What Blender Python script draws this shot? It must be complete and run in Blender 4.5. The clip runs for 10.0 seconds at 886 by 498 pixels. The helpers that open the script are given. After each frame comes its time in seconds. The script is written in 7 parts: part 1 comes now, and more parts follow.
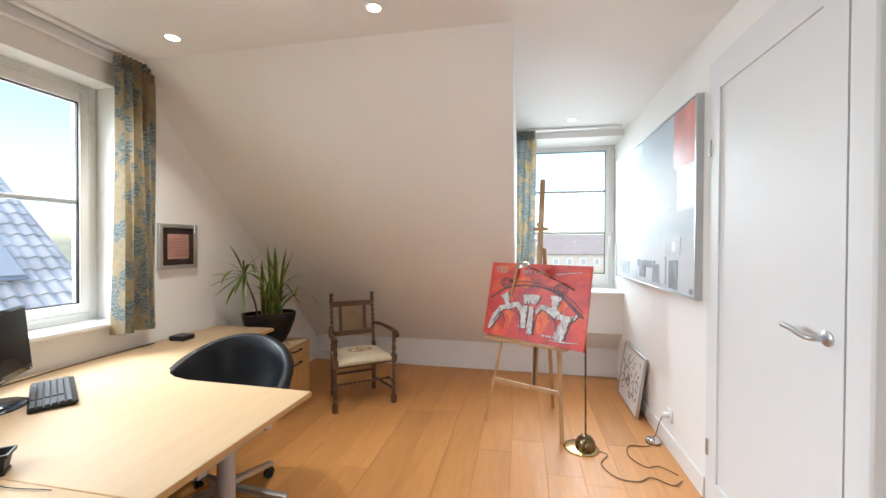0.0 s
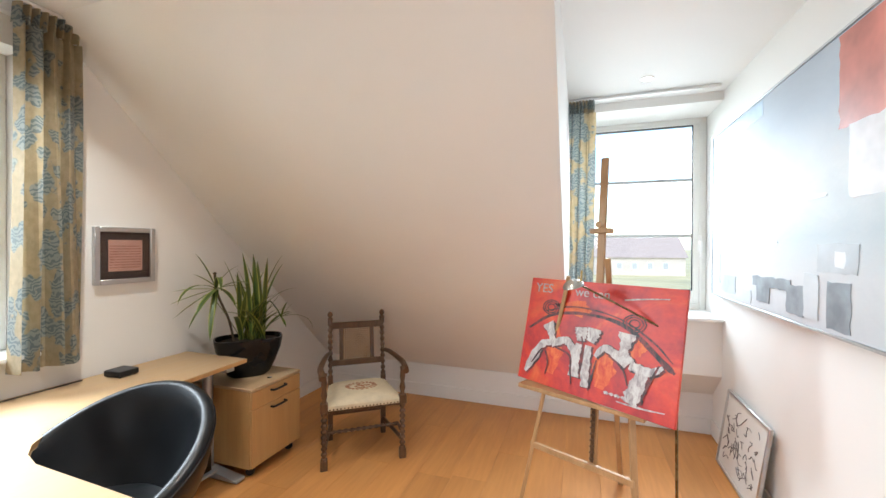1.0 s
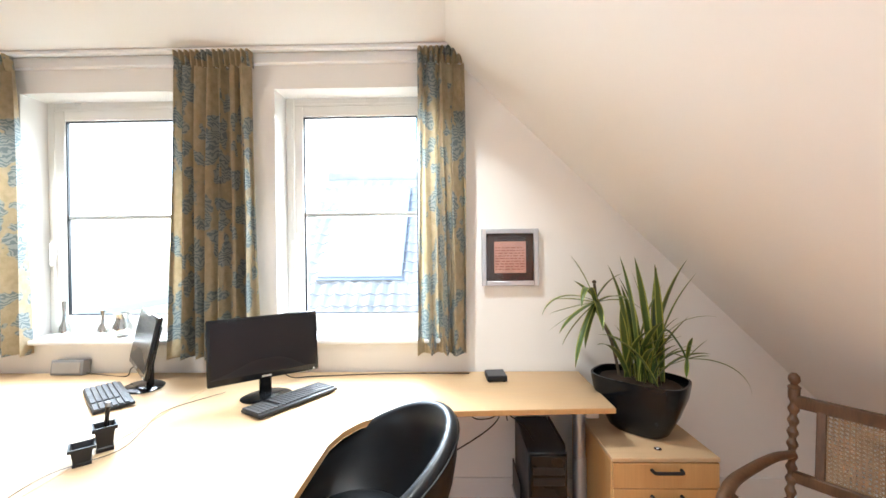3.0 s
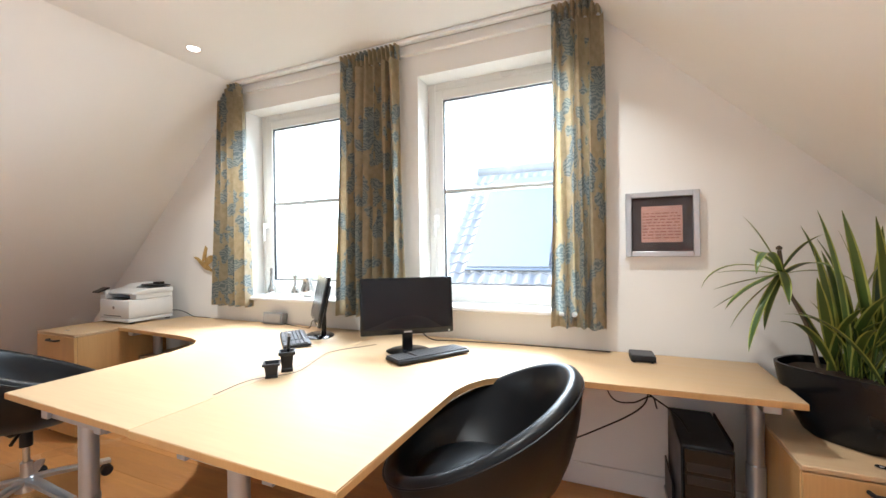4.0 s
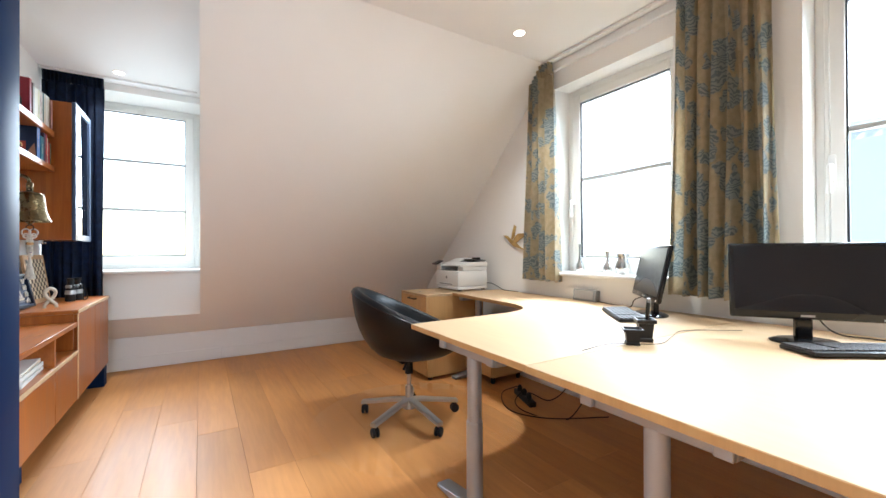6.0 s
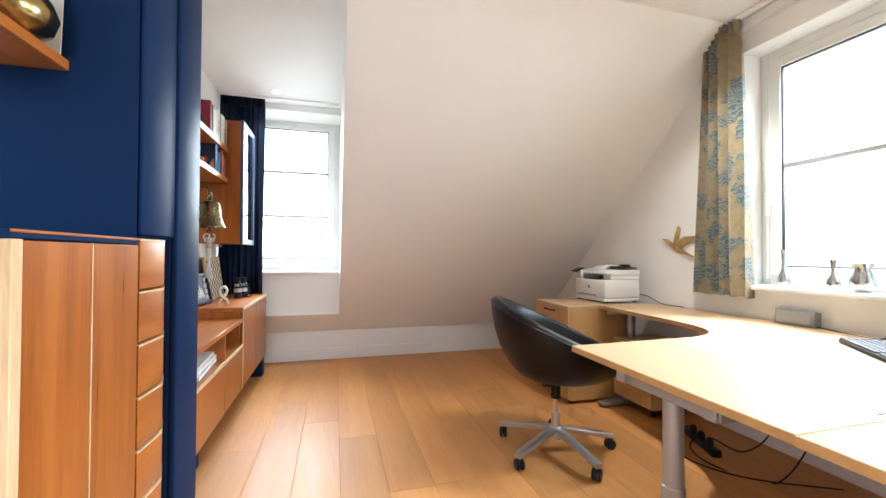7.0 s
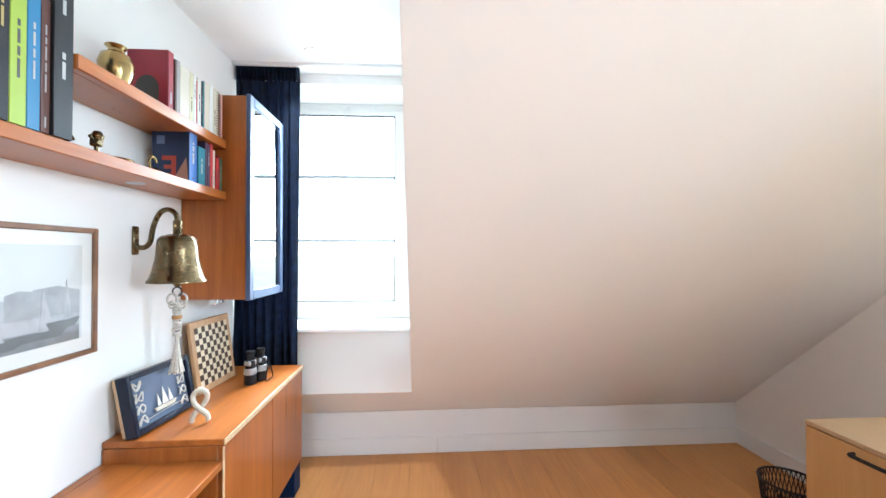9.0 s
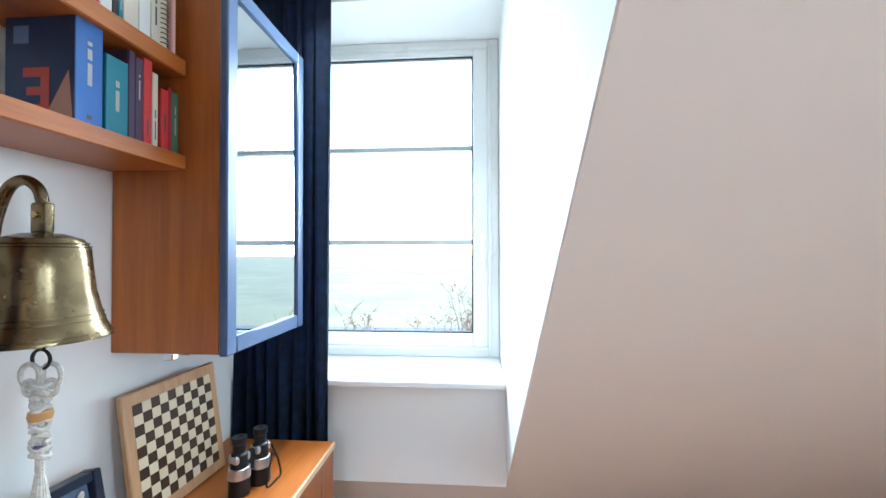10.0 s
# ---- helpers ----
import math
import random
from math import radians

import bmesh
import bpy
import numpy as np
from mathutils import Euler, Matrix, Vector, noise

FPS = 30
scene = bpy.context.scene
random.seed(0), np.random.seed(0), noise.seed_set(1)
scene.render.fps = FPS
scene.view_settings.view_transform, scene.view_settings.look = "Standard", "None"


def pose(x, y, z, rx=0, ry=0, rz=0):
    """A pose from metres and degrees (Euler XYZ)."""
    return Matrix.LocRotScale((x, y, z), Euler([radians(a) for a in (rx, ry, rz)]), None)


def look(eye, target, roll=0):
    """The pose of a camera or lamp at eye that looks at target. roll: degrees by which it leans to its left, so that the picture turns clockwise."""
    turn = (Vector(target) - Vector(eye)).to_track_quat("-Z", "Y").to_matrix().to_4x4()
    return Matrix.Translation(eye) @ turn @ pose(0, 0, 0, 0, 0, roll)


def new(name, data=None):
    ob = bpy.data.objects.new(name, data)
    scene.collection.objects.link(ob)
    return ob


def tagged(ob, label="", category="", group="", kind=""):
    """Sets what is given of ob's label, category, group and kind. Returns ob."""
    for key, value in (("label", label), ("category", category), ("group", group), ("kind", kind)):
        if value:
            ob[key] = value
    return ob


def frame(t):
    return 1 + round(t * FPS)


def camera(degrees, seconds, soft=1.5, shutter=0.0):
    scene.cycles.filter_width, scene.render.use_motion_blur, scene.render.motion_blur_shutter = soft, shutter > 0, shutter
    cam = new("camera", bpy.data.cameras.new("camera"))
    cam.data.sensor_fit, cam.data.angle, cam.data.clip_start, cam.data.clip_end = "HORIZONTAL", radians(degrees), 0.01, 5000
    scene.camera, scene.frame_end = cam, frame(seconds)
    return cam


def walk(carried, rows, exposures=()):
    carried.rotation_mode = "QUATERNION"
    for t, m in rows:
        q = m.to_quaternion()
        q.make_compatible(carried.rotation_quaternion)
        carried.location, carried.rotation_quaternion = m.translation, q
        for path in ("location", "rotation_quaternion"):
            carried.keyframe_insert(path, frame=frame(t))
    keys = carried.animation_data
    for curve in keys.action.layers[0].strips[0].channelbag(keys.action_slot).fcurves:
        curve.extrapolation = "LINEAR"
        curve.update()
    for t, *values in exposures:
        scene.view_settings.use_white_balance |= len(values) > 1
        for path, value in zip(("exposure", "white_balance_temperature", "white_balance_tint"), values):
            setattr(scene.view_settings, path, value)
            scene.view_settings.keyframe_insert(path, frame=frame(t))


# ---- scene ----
cam = camera(96.7, 10.0)
PATH = [
    (0, (0.14, 0.124, 1.422), (-0.247, 2.086, 1.399), 0.2),
    (0.5, (0.172, 0.57, 1.446), (-0.271, 2.52, 1.423), 0.2),
    (1, (0.183, 1.028, 1.456), (-0.475, 2.916, 1.446), 0.2),
    (1.5, (0.169, 1.489, 1.447), (-0.97, 3.133, 1.431), 0.1),
    (2, (0.144, 1.864, 1.452), (-1.441, 3.083, 1.422), -0.0),
    (2.5, (0.057, 2.086, 1.466), (-1.848, 2.695, 1.449), -0.1),
    (3, (-0.062, 2.263, 1.464), (-2.061, 2.223, 1.453), -0.6),
    (3.2, (-0.09, 2.329, 1.428), (-2.071, 2.056, 1.423), -0.9),
    (4.3, (-0.087, 2.37, 1.242), (-1.871, 1.465, 1.251), -0.6),
    (4.5, (-0.084, 2.345, 1.21), (-1.82, 1.352, 1.229), -0.6),
    (5, (-0.039, 2.222, 1.172), (-1.591, 0.961, 1.192), -0.2),
    (5.5, (0.013, 2.051, 1.142), (-1.271, 0.517, 1.156), -0.2),
    (5.7, (0.037, 1.998, 1.127), (-1.148, 0.387, 1.137), -0.2),
    (6.8, (0.112, 1.693, 1.093), (-0.547, -0.195, 1.117), 0.1),
    (7, (0.121, 1.6, 1.119), (-0.41, -0.328, 1.146), 0.3),
    (7.5, (0.053, 1.324, 1.263), (-0.148, -0.666, 1.283), 0.1),
    (8, (0.012, 0.995, 1.374), (-0.178, -0.996, 1.391), 0.2),
    (8.5, (0.021, 0.532, 1.391), (-0.16, -1.46, 1.416), 0.1),
    (9, (0.022, 0.059, 1.415), (-0.101, -1.937, 1.442), -0.1),
    (9.5, (0.1, -0.412, 1.41), (0.155, -2.411, 1.436), 0.0),
    (10, (0.202, -0.926, 1.459), (0.351, -2.92, 1.484), -0.1),
]
EXPOSURE = [(0, -0.06, 6040, 5), (1, 0.19, 6060, 5), (1.5, 0.44, 5970, 5), (2, 0.86, 5770, 4), (3, 0.89, 5760, 4), (4.5, 0.39, 5830, 5), (5.5, 0.46, 5700, 4), (7.5, 0.74, 5950, 4), (8.5, 1.08, 5660, 2), (9, 1.13, 5380, 1), (9.5, 0.97, 5230, -2), (10, 0.58, 5130, -1)]
walk(cam, [(t, look(eye, target, roll)) for t, eye, target, roll in PATH], EXPOSURE)

# ---- world, light, exposure ----
world = bpy.data.worlds.new("sky")
scene.world = world
world.use_nodes = True
_n, _l = world.node_tree.nodes, world.node_tree.links
_n.clear()
_sky = _n.new("ShaderNodeTexSky")
_sky.sky_type = "NISHITA"
_sky.sun_disc = False
_sky.sun_elevation, _sky.sun_rotation = radians(38), radians(200)
_sky.dust_density, _sky.air_density, _sky.ozone_density = 1.5, 1.0, 1.0
_bg = _n.new("ShaderNodeBackground")
_bg.inputs[1].default_value = 0.45
_wo = _n.new("ShaderNodeOutputWorld")
_l.new(_sky.outputs[0], _bg.inputs[0])
_l.new(_bg.outputs[0], _wo.inputs[0])

sun = new("sun", bpy.data.lights.new("sun", "SUN"))
sun.data.energy, sun.data.angle, sun.data.color = 0.7, radians(25), (1.0, 0.96, 0.9)
sun.matrix_world = look((0, 0, 10), (2.0, 5.5, 0.0))


def window_light(name, eye, target, w, h, power, spread=180):
    lamp = new(name, bpy.data.lights.new(name, "AREA"))
    lamp.data.shape, lamp.data.size, lamp.data.size_y = "RECTANGLE", w, h
    lamp.data.energy, lamp.data.color = power, (0.93, 0.97, 1.0)
    lamp.data.spread = radians(spread)
    lamp.matrix_world = look(eye, target)
    return lamp


window_light("daylight_west_1", (-2.80, 0.175, 2.05), (0, 0.175, -0.10), 0.90, 1.30, 64, 125)
window_light("daylight_west_2", (-2.80, 1.70, 2.05), (0, 1.70, -0.10), 0.90, 1.30, 64, 125)
window_light("daylight_north", (0.62, 5.14, 1.95), (0.50, 1.8, 0.30), 1.0, 1.10, 36, 118)
window_light("daylight_south", (0.62, -3.25, 1.95), (0.50, 0.0, 0.30), 1.0, 1.10, 31, 112)


def spot_light(x, y, power):
    lamp = new("spot_lamp", bpy.data.lights.new("spot_lamp", "AREA"))
    lamp.data.shape, lamp.data.size = "DISK", 0.07
    lamp.data.energy, lamp.data.color = power, (1.0, 0.945, 0.87)
    lamp.data.spread = radians(104)
    lamp.matrix_world = look((x, y, 2.588), (x, y + 0.001, 0))


SPOTS = ((-1.817, 2.044), (-0.583, 1.990), (-1.794, -0.085), (0.604, 4.00), (0.643, -2.262))
for x, y in SPOTS:
    spot_light(x, y, 9.0 if -1 < y < 3 else 3.5)

# ---- materials ----
def _base(name):
    m = bpy.data.materials.new(name)
    m.use_nodes = True
    t = m.node_tree
    t.nodes.clear()
    out = t.nodes.new("ShaderNodeOutputMaterial")
    b = t.nodes.new("ShaderNodeBsdfPrincipled")
    t.links.new(b.outputs[0], out.inputs[0])
    return m, t, b


def _noise(t, vec, scale, detail=4.0, rough=0.55, dist=0.0):
    n = t.nodes.new("ShaderNodeTexNoise")
    n.inputs["Scale"].default_value, n.inputs["Detail"].default_value = scale, detail
    n.inputs["Roughness"].default_value, n.inputs["Distortion"].default_value = rough, dist
    t.links.new(vec, n.inputs["Vector"])
    return n.outputs["Fac"]


def _ramp(t, fac, stops):
    r = t.nodes.new("ShaderNodeValToRGB")
    el = r.color_ramp.elements
    while len(el) < len(stops):
        el.new(0.5)
    for e, (p, c) in zip(el, stops):
        e.position, e.color = p, (*c, 1)
    t.links.new(fac, r.inputs[0])
    return r.outputs[0]


def _mix(t, fac, a, b, mode="MIX"):
    n = t.nodes.new("ShaderNodeMix")
    n.data_type, n.blend_type = "RGBA", mode
    for sock, v in ((n.inputs[0], fac), (n.inputs[6], a), (n.inputs[7], b)):
        if isinstance(v, (int, float)):
            sock.default_value = v
        elif isinstance(v, tuple):
            sock.default_value = (*v, 1)
        else:
            t.links.new(v, sock)
    return n.outputs[2]


def _math(t, op, a, b=0.0):
    n = t.nodes.new("ShaderNodeMath")
    n.operation = op
    for sock, v in ((n.inputs[0], a), (n.inputs[1], b)):
        if isinstance(v, (int, float)):
            sock.default_value = v
        else:
            t.links.new(v, sock)
    return n.outputs[0]


def _coords(t, scale=(1, 1, 1), shuffle=False):
    c = t.nodes.new("ShaderNodeTexCoord")
    m = t.nodes.new("ShaderNodeMapping")
    m.inputs["Scale"].default_value = scale
    t.links.new(c.outputs["Object"], m.inputs[0])
    if shuffle:
        o = t.nodes.new("ShaderNodeObjectInfo")
        k = t.nodes.new("ShaderNodeVectorMath")
        k.operation = "SCALE"
        k.inputs[0].default_value = (37.0, 53.0, 71.0)
        t.links.new(o.outputs["Random"], k.inputs["Scale"])
        t.links.new(k.outputs[0], m.inputs["Location"])
    return m.outputs[0]


def _bump(t, b, height, strength, dist=0.002):
    n = t.nodes.new("ShaderNodeBump")
    n.inputs["Strength"].default_value, n.inputs["Distance"].default_value = strength, dist
    t.links.new(height, n.inputs["Height"])
    t.links.new(n.outputs[0], b.inputs["Normal"])


def _rough(t, b, fac, lo, hi):
    n = t.nodes.new("ShaderNodeMapRange")
    n.inputs["From Min"].default_value, n.inputs["From Max"].default_value = 0.3, 0.7
    n.inputs["To Min"].default_value, n.inputs["To Max"].default_value = lo, hi
    t.links.new(fac, n.inputs[0])
    t.links.new(n.outputs[0], b.inputs["Roughness"])


def mat(name, color, rough=0.5, metal=0.0, var=0.08, vscale=4.0, bump=0.1, bscale=120.0, coat=0.0, dist=0.001, gloss=None):
    """A plain surface with blotches, fine relief and uneven gloss."""
    m, t, b = _base(name)
    v = _coords(t)
    big, fine = _noise(t, v, vscale, 3), _noise(t, v, bscale, 3)
    lo, hi = tuple(c * (1 - var) for c in color), tuple(min(1, c * (1 + var)) for c in color)
    t.links.new(_ramp(t, big, [(0.3, lo), (0.7, hi)]), b.inputs["Base Color"])
    b.inputs["Metallic"].default_value = metal
    b.inputs["Specular IOR Level"].default_value = gloss if gloss is not None else 0.28 if max(color) < 0.058 else 0.5
    b.inputs["Coat Weight"].default_value = coat
    _rough(t, b, big, rough * 0.88, min(1, rough * 1.12))
    if bump:
        _bump(t, b, fine, bump, dist)
    return m


def wood(name, dark, light, stretch=(14, 0.9, 14), rough=0.4, bump=0.08, board=0.25, coat=0.0, streak=0.25):
    """Grain along the axis with the small stretch; whole boards differ by board."""
    m, t, b = _base(name)
    v = _coords(t, stretch, True)
    grain = _noise(t, v, 1.6, 6, 0.62, 0.6)
    fine = _noise(t, _coords(t, tuple(s * 9 for s in stretch), True), 1.5, 3)
    col = _ramp(t, grain, [(0.32, dark), (0.5, tuple((a + c) / 2 for a, c in zip(dark, light))), (0.66, light)])
    col = _mix(t, streak, col, _ramp(t, fine, [(0.35, tuple(c * 0.55 for c in dark)), (0.65, light)]))
    o = t.nodes.new("ShaderNodeObjectInfo")
    tone = _math(t, "ADD", _math(t, "MULTIPLY", o.outputs["Random"], board), 1.0 - board / 2)
    comb = t.nodes.new("ShaderNodeCombineColor")
    for i in range(3):
        t.links.new(tone, comb.inputs[i])
    t.links.new(_mix(t, 1.0, col, comb.outputs[0], "MULTIPLY"), b.inputs["Base Color"])
    _rough(t, b, grain, rough * 0.85, rough * 1.2)
    b.inputs["Coat Weight"].default_value = coat
    b.inputs["Coat Roughness"].default_value = 0.25
    _bump(t, b, fine, bump, 0.001)
    return m


def glass(name, tint=(1, 1, 1), gloss=0.06, edge_gloss=0.7):
    m = bpy.data.materials.new(name)
    m.use_nodes = True
    t = m.node_tree
    t.nodes.clear()
    out, mix = t.nodes.new("ShaderNodeOutputMaterial"), t.nodes.new("ShaderNodeMixShader")
    tr, gl = t.nodes.new("ShaderNodeBsdfTransparent"), t.nodes.new("ShaderNodeBsdfGlossy")
    tr.inputs[0].default_value = (*tint, 1)
    gl.inputs["Roughness"].default_value = 0.02
    fr = t.nodes.new("ShaderNodeLayerWeight")
    fr.inputs[0].default_value = 0.5
    edge = _math(t, "MULTIPLY", _math(t, "POWER", fr.outputs["Facing"], 5.0), edge_gloss)
    t.links.new(_math(t, "ADD", edge, gloss), mix.inputs[0])
    t.links.new(tr.outputs[0], mix.inputs[1])
    t.links.new(gl.outputs[0], mix.inputs[2])
    t.links.new(mix.outputs[0], out.inputs[0])
    return m


def glow(name, color, strength):
    m = bpy.data.materials.new(name)
    m.use_nodes = True
    t = m.node_tree
    t.nodes.clear()
    out, e = t.nodes.new("ShaderNodeOutputMaterial"), t.nodes.new("ShaderNodeEmission")
    e.inputs[0].default_value, e.inputs[1].default_value = (*color, 1), strength
    t.links.new(e.outputs[0], out.inputs[0])
    return m


def curtain_cloth(name, cover=0.43):
    """Ochre cloth with scattered grey-blue scribbled blossoms."""
    m, t, b = _base(name)
    v = _coords(t, (1.0, 1.0, 0.85))
    ochre = _ramp(t, _noise(t, v, 30, 3), [(0.35, (0.50, 0.415, 0.265)), (0.65, (0.60, 0.505, 0.345))])
    vor = t.nodes.new("ShaderNodeTexVoronoi")
    vor.feature = "SMOOTH_F1"
    vor.inputs["Scale"].default_value = 10.0
    vor.inputs["Smoothness"].default_value = 0.35
    warp = t.nodes.new("ShaderNodeTexNoise")
    warp.inputs["Scale"].default_value = 14.0
    t.links.new(v, warp.inputs["Vector"])
    vv = t.nodes.new("ShaderNodeVectorMath")
    vv.operation = "MULTIPLY_ADD"
    vv.inputs[1].default_value = (0.12, 0.12, 0.12)
    t.links.new(warp.outputs["Color"], vv.inputs[0])
    t.links.new(v, vv.inputs[2])
    t.links.new(vv.outputs[0], vor.inputs["Vector"])
    blob = _ramp(t, vor.outputs["Distance"], [(cover, (1, 1, 1)), (cover + 0.05, (0, 0, 0))])
    wave = t.nodes.new("ShaderNodeTexWave")
    wave.wave_type, wave.bands_direction = "BANDS", "Z"
    wave.inputs["Scale"].default_value, wave.inputs["Distortion"].default_value = 16.0, 16.0
    wave.inputs["Detail"].default_value, wave.inputs["Detail Scale"].default_value = 2.0, 1.2
    t.links.new(v, wave.inputs["Vector"])
    blue = _ramp(t, wave.outputs["Fac"], [(0.32, (0.23, 0.275, 0.28)), (0.60, (0.42, 0.445, 0.425))])
    cloth = _mix(t, blob, ochre, blue)
    t.links.new(cloth, b.inputs["Base Color"])
    b.inputs["Roughness"].default_value = 0.75
    thin = t.nodes.new("ShaderNodeBsdfTranslucent")     # daylight glows through the weave
    t.links.new(cloth, thin.inputs["Color"])
    both = t.nodes.new("ShaderNodeMixShader")
    both.inputs[0].default_value = 0.30
    end = [n for n in t.nodes if n.type == "OUTPUT_MATERIAL"][0]
    t.links.new(b.outputs[0], both.inputs[1])
    t.links.new(thin.outputs[0], both.inputs[2])
    t.links.new(both.outputs[0], end.inputs[0])
    b.inputs["Sheen Weight"].default_value = 0.15
    _bump(t, b, _noise(t, v, 350, 2), 0.25, 0.001)
    return m


def leaf_skin(name):
    m, t, b = _base(name)
    v = _coords(t, (1, 1, 1))
    n = _noise(t, v, 14, 3)
    o = t.nodes.new("ShaderNodeNewGeometry")
    tone = _mix(t, o.outputs["Random Per Island"], (0.026, 0.058, 0.010), (0.115, 0.150, 0.024))
    t.links.new(_mix(t, n, tone, (0.05, 0.10, 0.02)), b.inputs["Base Color"])
    b.inputs["Roughness"].default_value = 0.38
    b.inputs["Subsurface Weight"].default_value = 0.05
    return m


M_WALL = mat("wall_plaster", (0.86, 0.85, 0.825), 0.75, var=0.012, vscale=1.2, bump=0.12, bscale=160)
M_CEIL = mat("ceiling_plaster", (0.86, 0.855, 0.84), 0.8, var=0.012, vscale=1.0, bump=0.1, bscale=150)
M_SLOPE = mat("slope_plaster", (0.87, 0.86, 0.84), 0.75, var=0.015, vscale=1.3, bump=0.14, bscale=140)
M_WHITE = mat("white_lacquer", (0.83, 0.83, 0.82), 0.32, var=0.015, vscale=3, bump=0.03, bscale=90)
M_DOORW = mat("door_lacquer", (0.76, 0.77, 0.78), 0.55, var=0.015, vscale=2, bump=0.03, bscale=60)
M_PVC = mat("window_frame_paint", (0.78, 0.775, 0.74), 0.3, var=0.015, vscale=4, bump=0.02)
# frame white darkened: the bars' backlit shade is put into their colour
M_BAR = mat("backlit_bar_shade", (0.40, 0.41, 0.40), 0.35, var=0.02)
M_GLASS = glass("window_glass", (1, 1, 1), 0.012, 0.2)
M_RUBBER = mat("black_rubber", (0.012, 0.012, 0.013), 0.6, var=0.2)
M_FLOOR = wood("oak_floor", (0.495, 0.218, 0.062), (0.62, 0.295, 0.093), (3.6, 0.30, 3.6), 0.5, 0.04, 0.20, 0.05, 0.14)
M_FLOORGAP = mat("floor_joint", (0.20, 0.10, 0.04), 0.8, var=0.2)
M_BEECH = wood("beech_veneer", (0.48, 0.330, 0.186), (0.53, 0.374, 0.216), (9, 0.5, 9), 0.56, 0.015, 0.05, 0.0, 0.07)
M_BEECH_Z = wood("beech_veneer_upright", (0.49, 0.282, 0.108), (0.55, 0.330, 0.134), (10, 10, 0.5), 0.42, 0.015, 0.06, 0.0, 0.10)
M_CHERRY = wood("cherry_veneer", (0.30, 0.085, 0.014), (0.45, 0.148, 0.025), (12, 0.8, 12), 0.32, 0.02, 0.10, 0.0, 0.14)
M_CHERRY_Z = wood("cherry_veneer_upright", (0.27, 0.074, 0.012), (0.42, 0.134, 0.023), (12, 12, 0.6), 0.32, 0.02, 0.10, 0.0, 0.14)
# pale wood; also paints the lit edges of drawer grips and compartment floor
M_EDGE = wood("pale_wood_lit_edge", (0.60, 0.40, 0.21), (0.74, 0.54, 0.32), (10, 10, 1), 0.4, 0.03, 0.05)
M_NAVY = mat("navy_lacquer", (0.0092, 0.026, 0.080), 0.52, var=0.12, vscale=2.0, bump=0.05, bscale=70, gloss=0.04)
M_NAVYG = mat("grey_blue_frame_paint", (0.065, 0.105, 0.21), 0.35, var=0.08)
M_LEATHER = mat("black_leather", (0.0058, 0.0066, 0.0080), 0.36, var=0.25, vscale=6, bump=0.35, bscale=170)
M_STEEL = mat("grey_coated_steel", (0.40, 0.42, 0.45), 0.38, metal=0.6, var=0.05, bump=0.04)
M_ALU = mat("brushed_aluminium", (0.56, 0.57, 0.58), 0.35, metal=0.9, var=0.06, bump=0.05)
M_CHROME = mat("chrome", (0.72, 0.73, 0.75), 0.14, metal=1.0, var=0.04, bump=0)
M_BLACK = mat("black_plastic", (0.016, 0.016, 0.018), 0.42, var=0.15, bump=0.08, bscale=300)
M_GLOSSBLACK = mat("glossy_black_plastic", (0.008, 0.008, 0.009), 0.12, var=0.1, bump=0)
M_SCREEN = mat("screen_off", (0.010, 0.010, 0.012), 0.28, var=0.0, vscale=0.3, bump=0)
M_KEYS = mat("key_plastic", (0.055, 0.055, 0.06), 0.55, var=0.15)
M_PRINTER = mat("printer_white", (0.74, 0.74, 0.73), 0.4, var=0.02, bump=0.06, bscale=300)
M_GREY = mat("mid_grey_plastic", (0.22, 0.22, 0.23), 0.5, var=0.08)
M_DARKOAK = wood("dark_oak", (0.055, 0.026, 0.012), (0.135, 0.066, 0.030), (20, 20, 2.2), 0.36, 0.08, 0.1)
M_CREAM = mat("cream_needlepoint", (0.62, 0.53, 0.37), 0.85, var=0.07, vscale=25, bump=0.5, bscale=420)
M_ROSE = mat("rose_needlepoint", (0.38, 0.18, 0.10), 0.85, var=0.35, vscale=40, bump=0.5, bscale=420)
M_BRASS = mat("aged_brass", (0.46, 0.33, 0.14), 0.24, metal=1.0, var=0.22, vscale=14, bump=0.05)
M_BRASSD = mat("dark_bronze", (0.17, 0.126, 0.066), 0.27, metal=1.0, var=0.25, vscale=18, bump=0.08)
M_SILVER = mat("tarnished_pewter", (0.50, 0.50, 0.48), 0.24, metal=1.0, var=0.12, vscale=16, bump=0.03)
M_CURTAIN = curtain_cloth("blossom_cloth")
# same cloth in shade: the greyer tone is coloured in with more blue
M_CURTAINSHADE = curtain_cloth("shaded_blossom_cloth", 0.56)
M_VELVET = mat("midnight_velvet", (0.015, 0.025, 0.055), 0.8, var=0.4, vscale=26, bump=0.3, bscale=240)
M_POT = mat("black_glazed_pot", (0.006, 0.0075, 0.010), 0.22, var=0.2, bump=0.06, bscale=60)
M_SOIL = mat("potting_soil", (0.035, 0.022, 0.014), 0.95, var=0.4, vscale=60, bump=0.9, bscale=150, dist=0.004)
M_LEAF = leaf_skin("plant_leaf")
M_CANESTEM = mat("plant_cane", (0.085, 0.060, 0.035), 0.7, var=0.3, vscale=40, bump=0.2, bscale=120)
M_LEAFEDGE = mat("pale_leaf_edge", (0.30, 0.32, 0.07), 0.45, var=0.2, vscale=20)
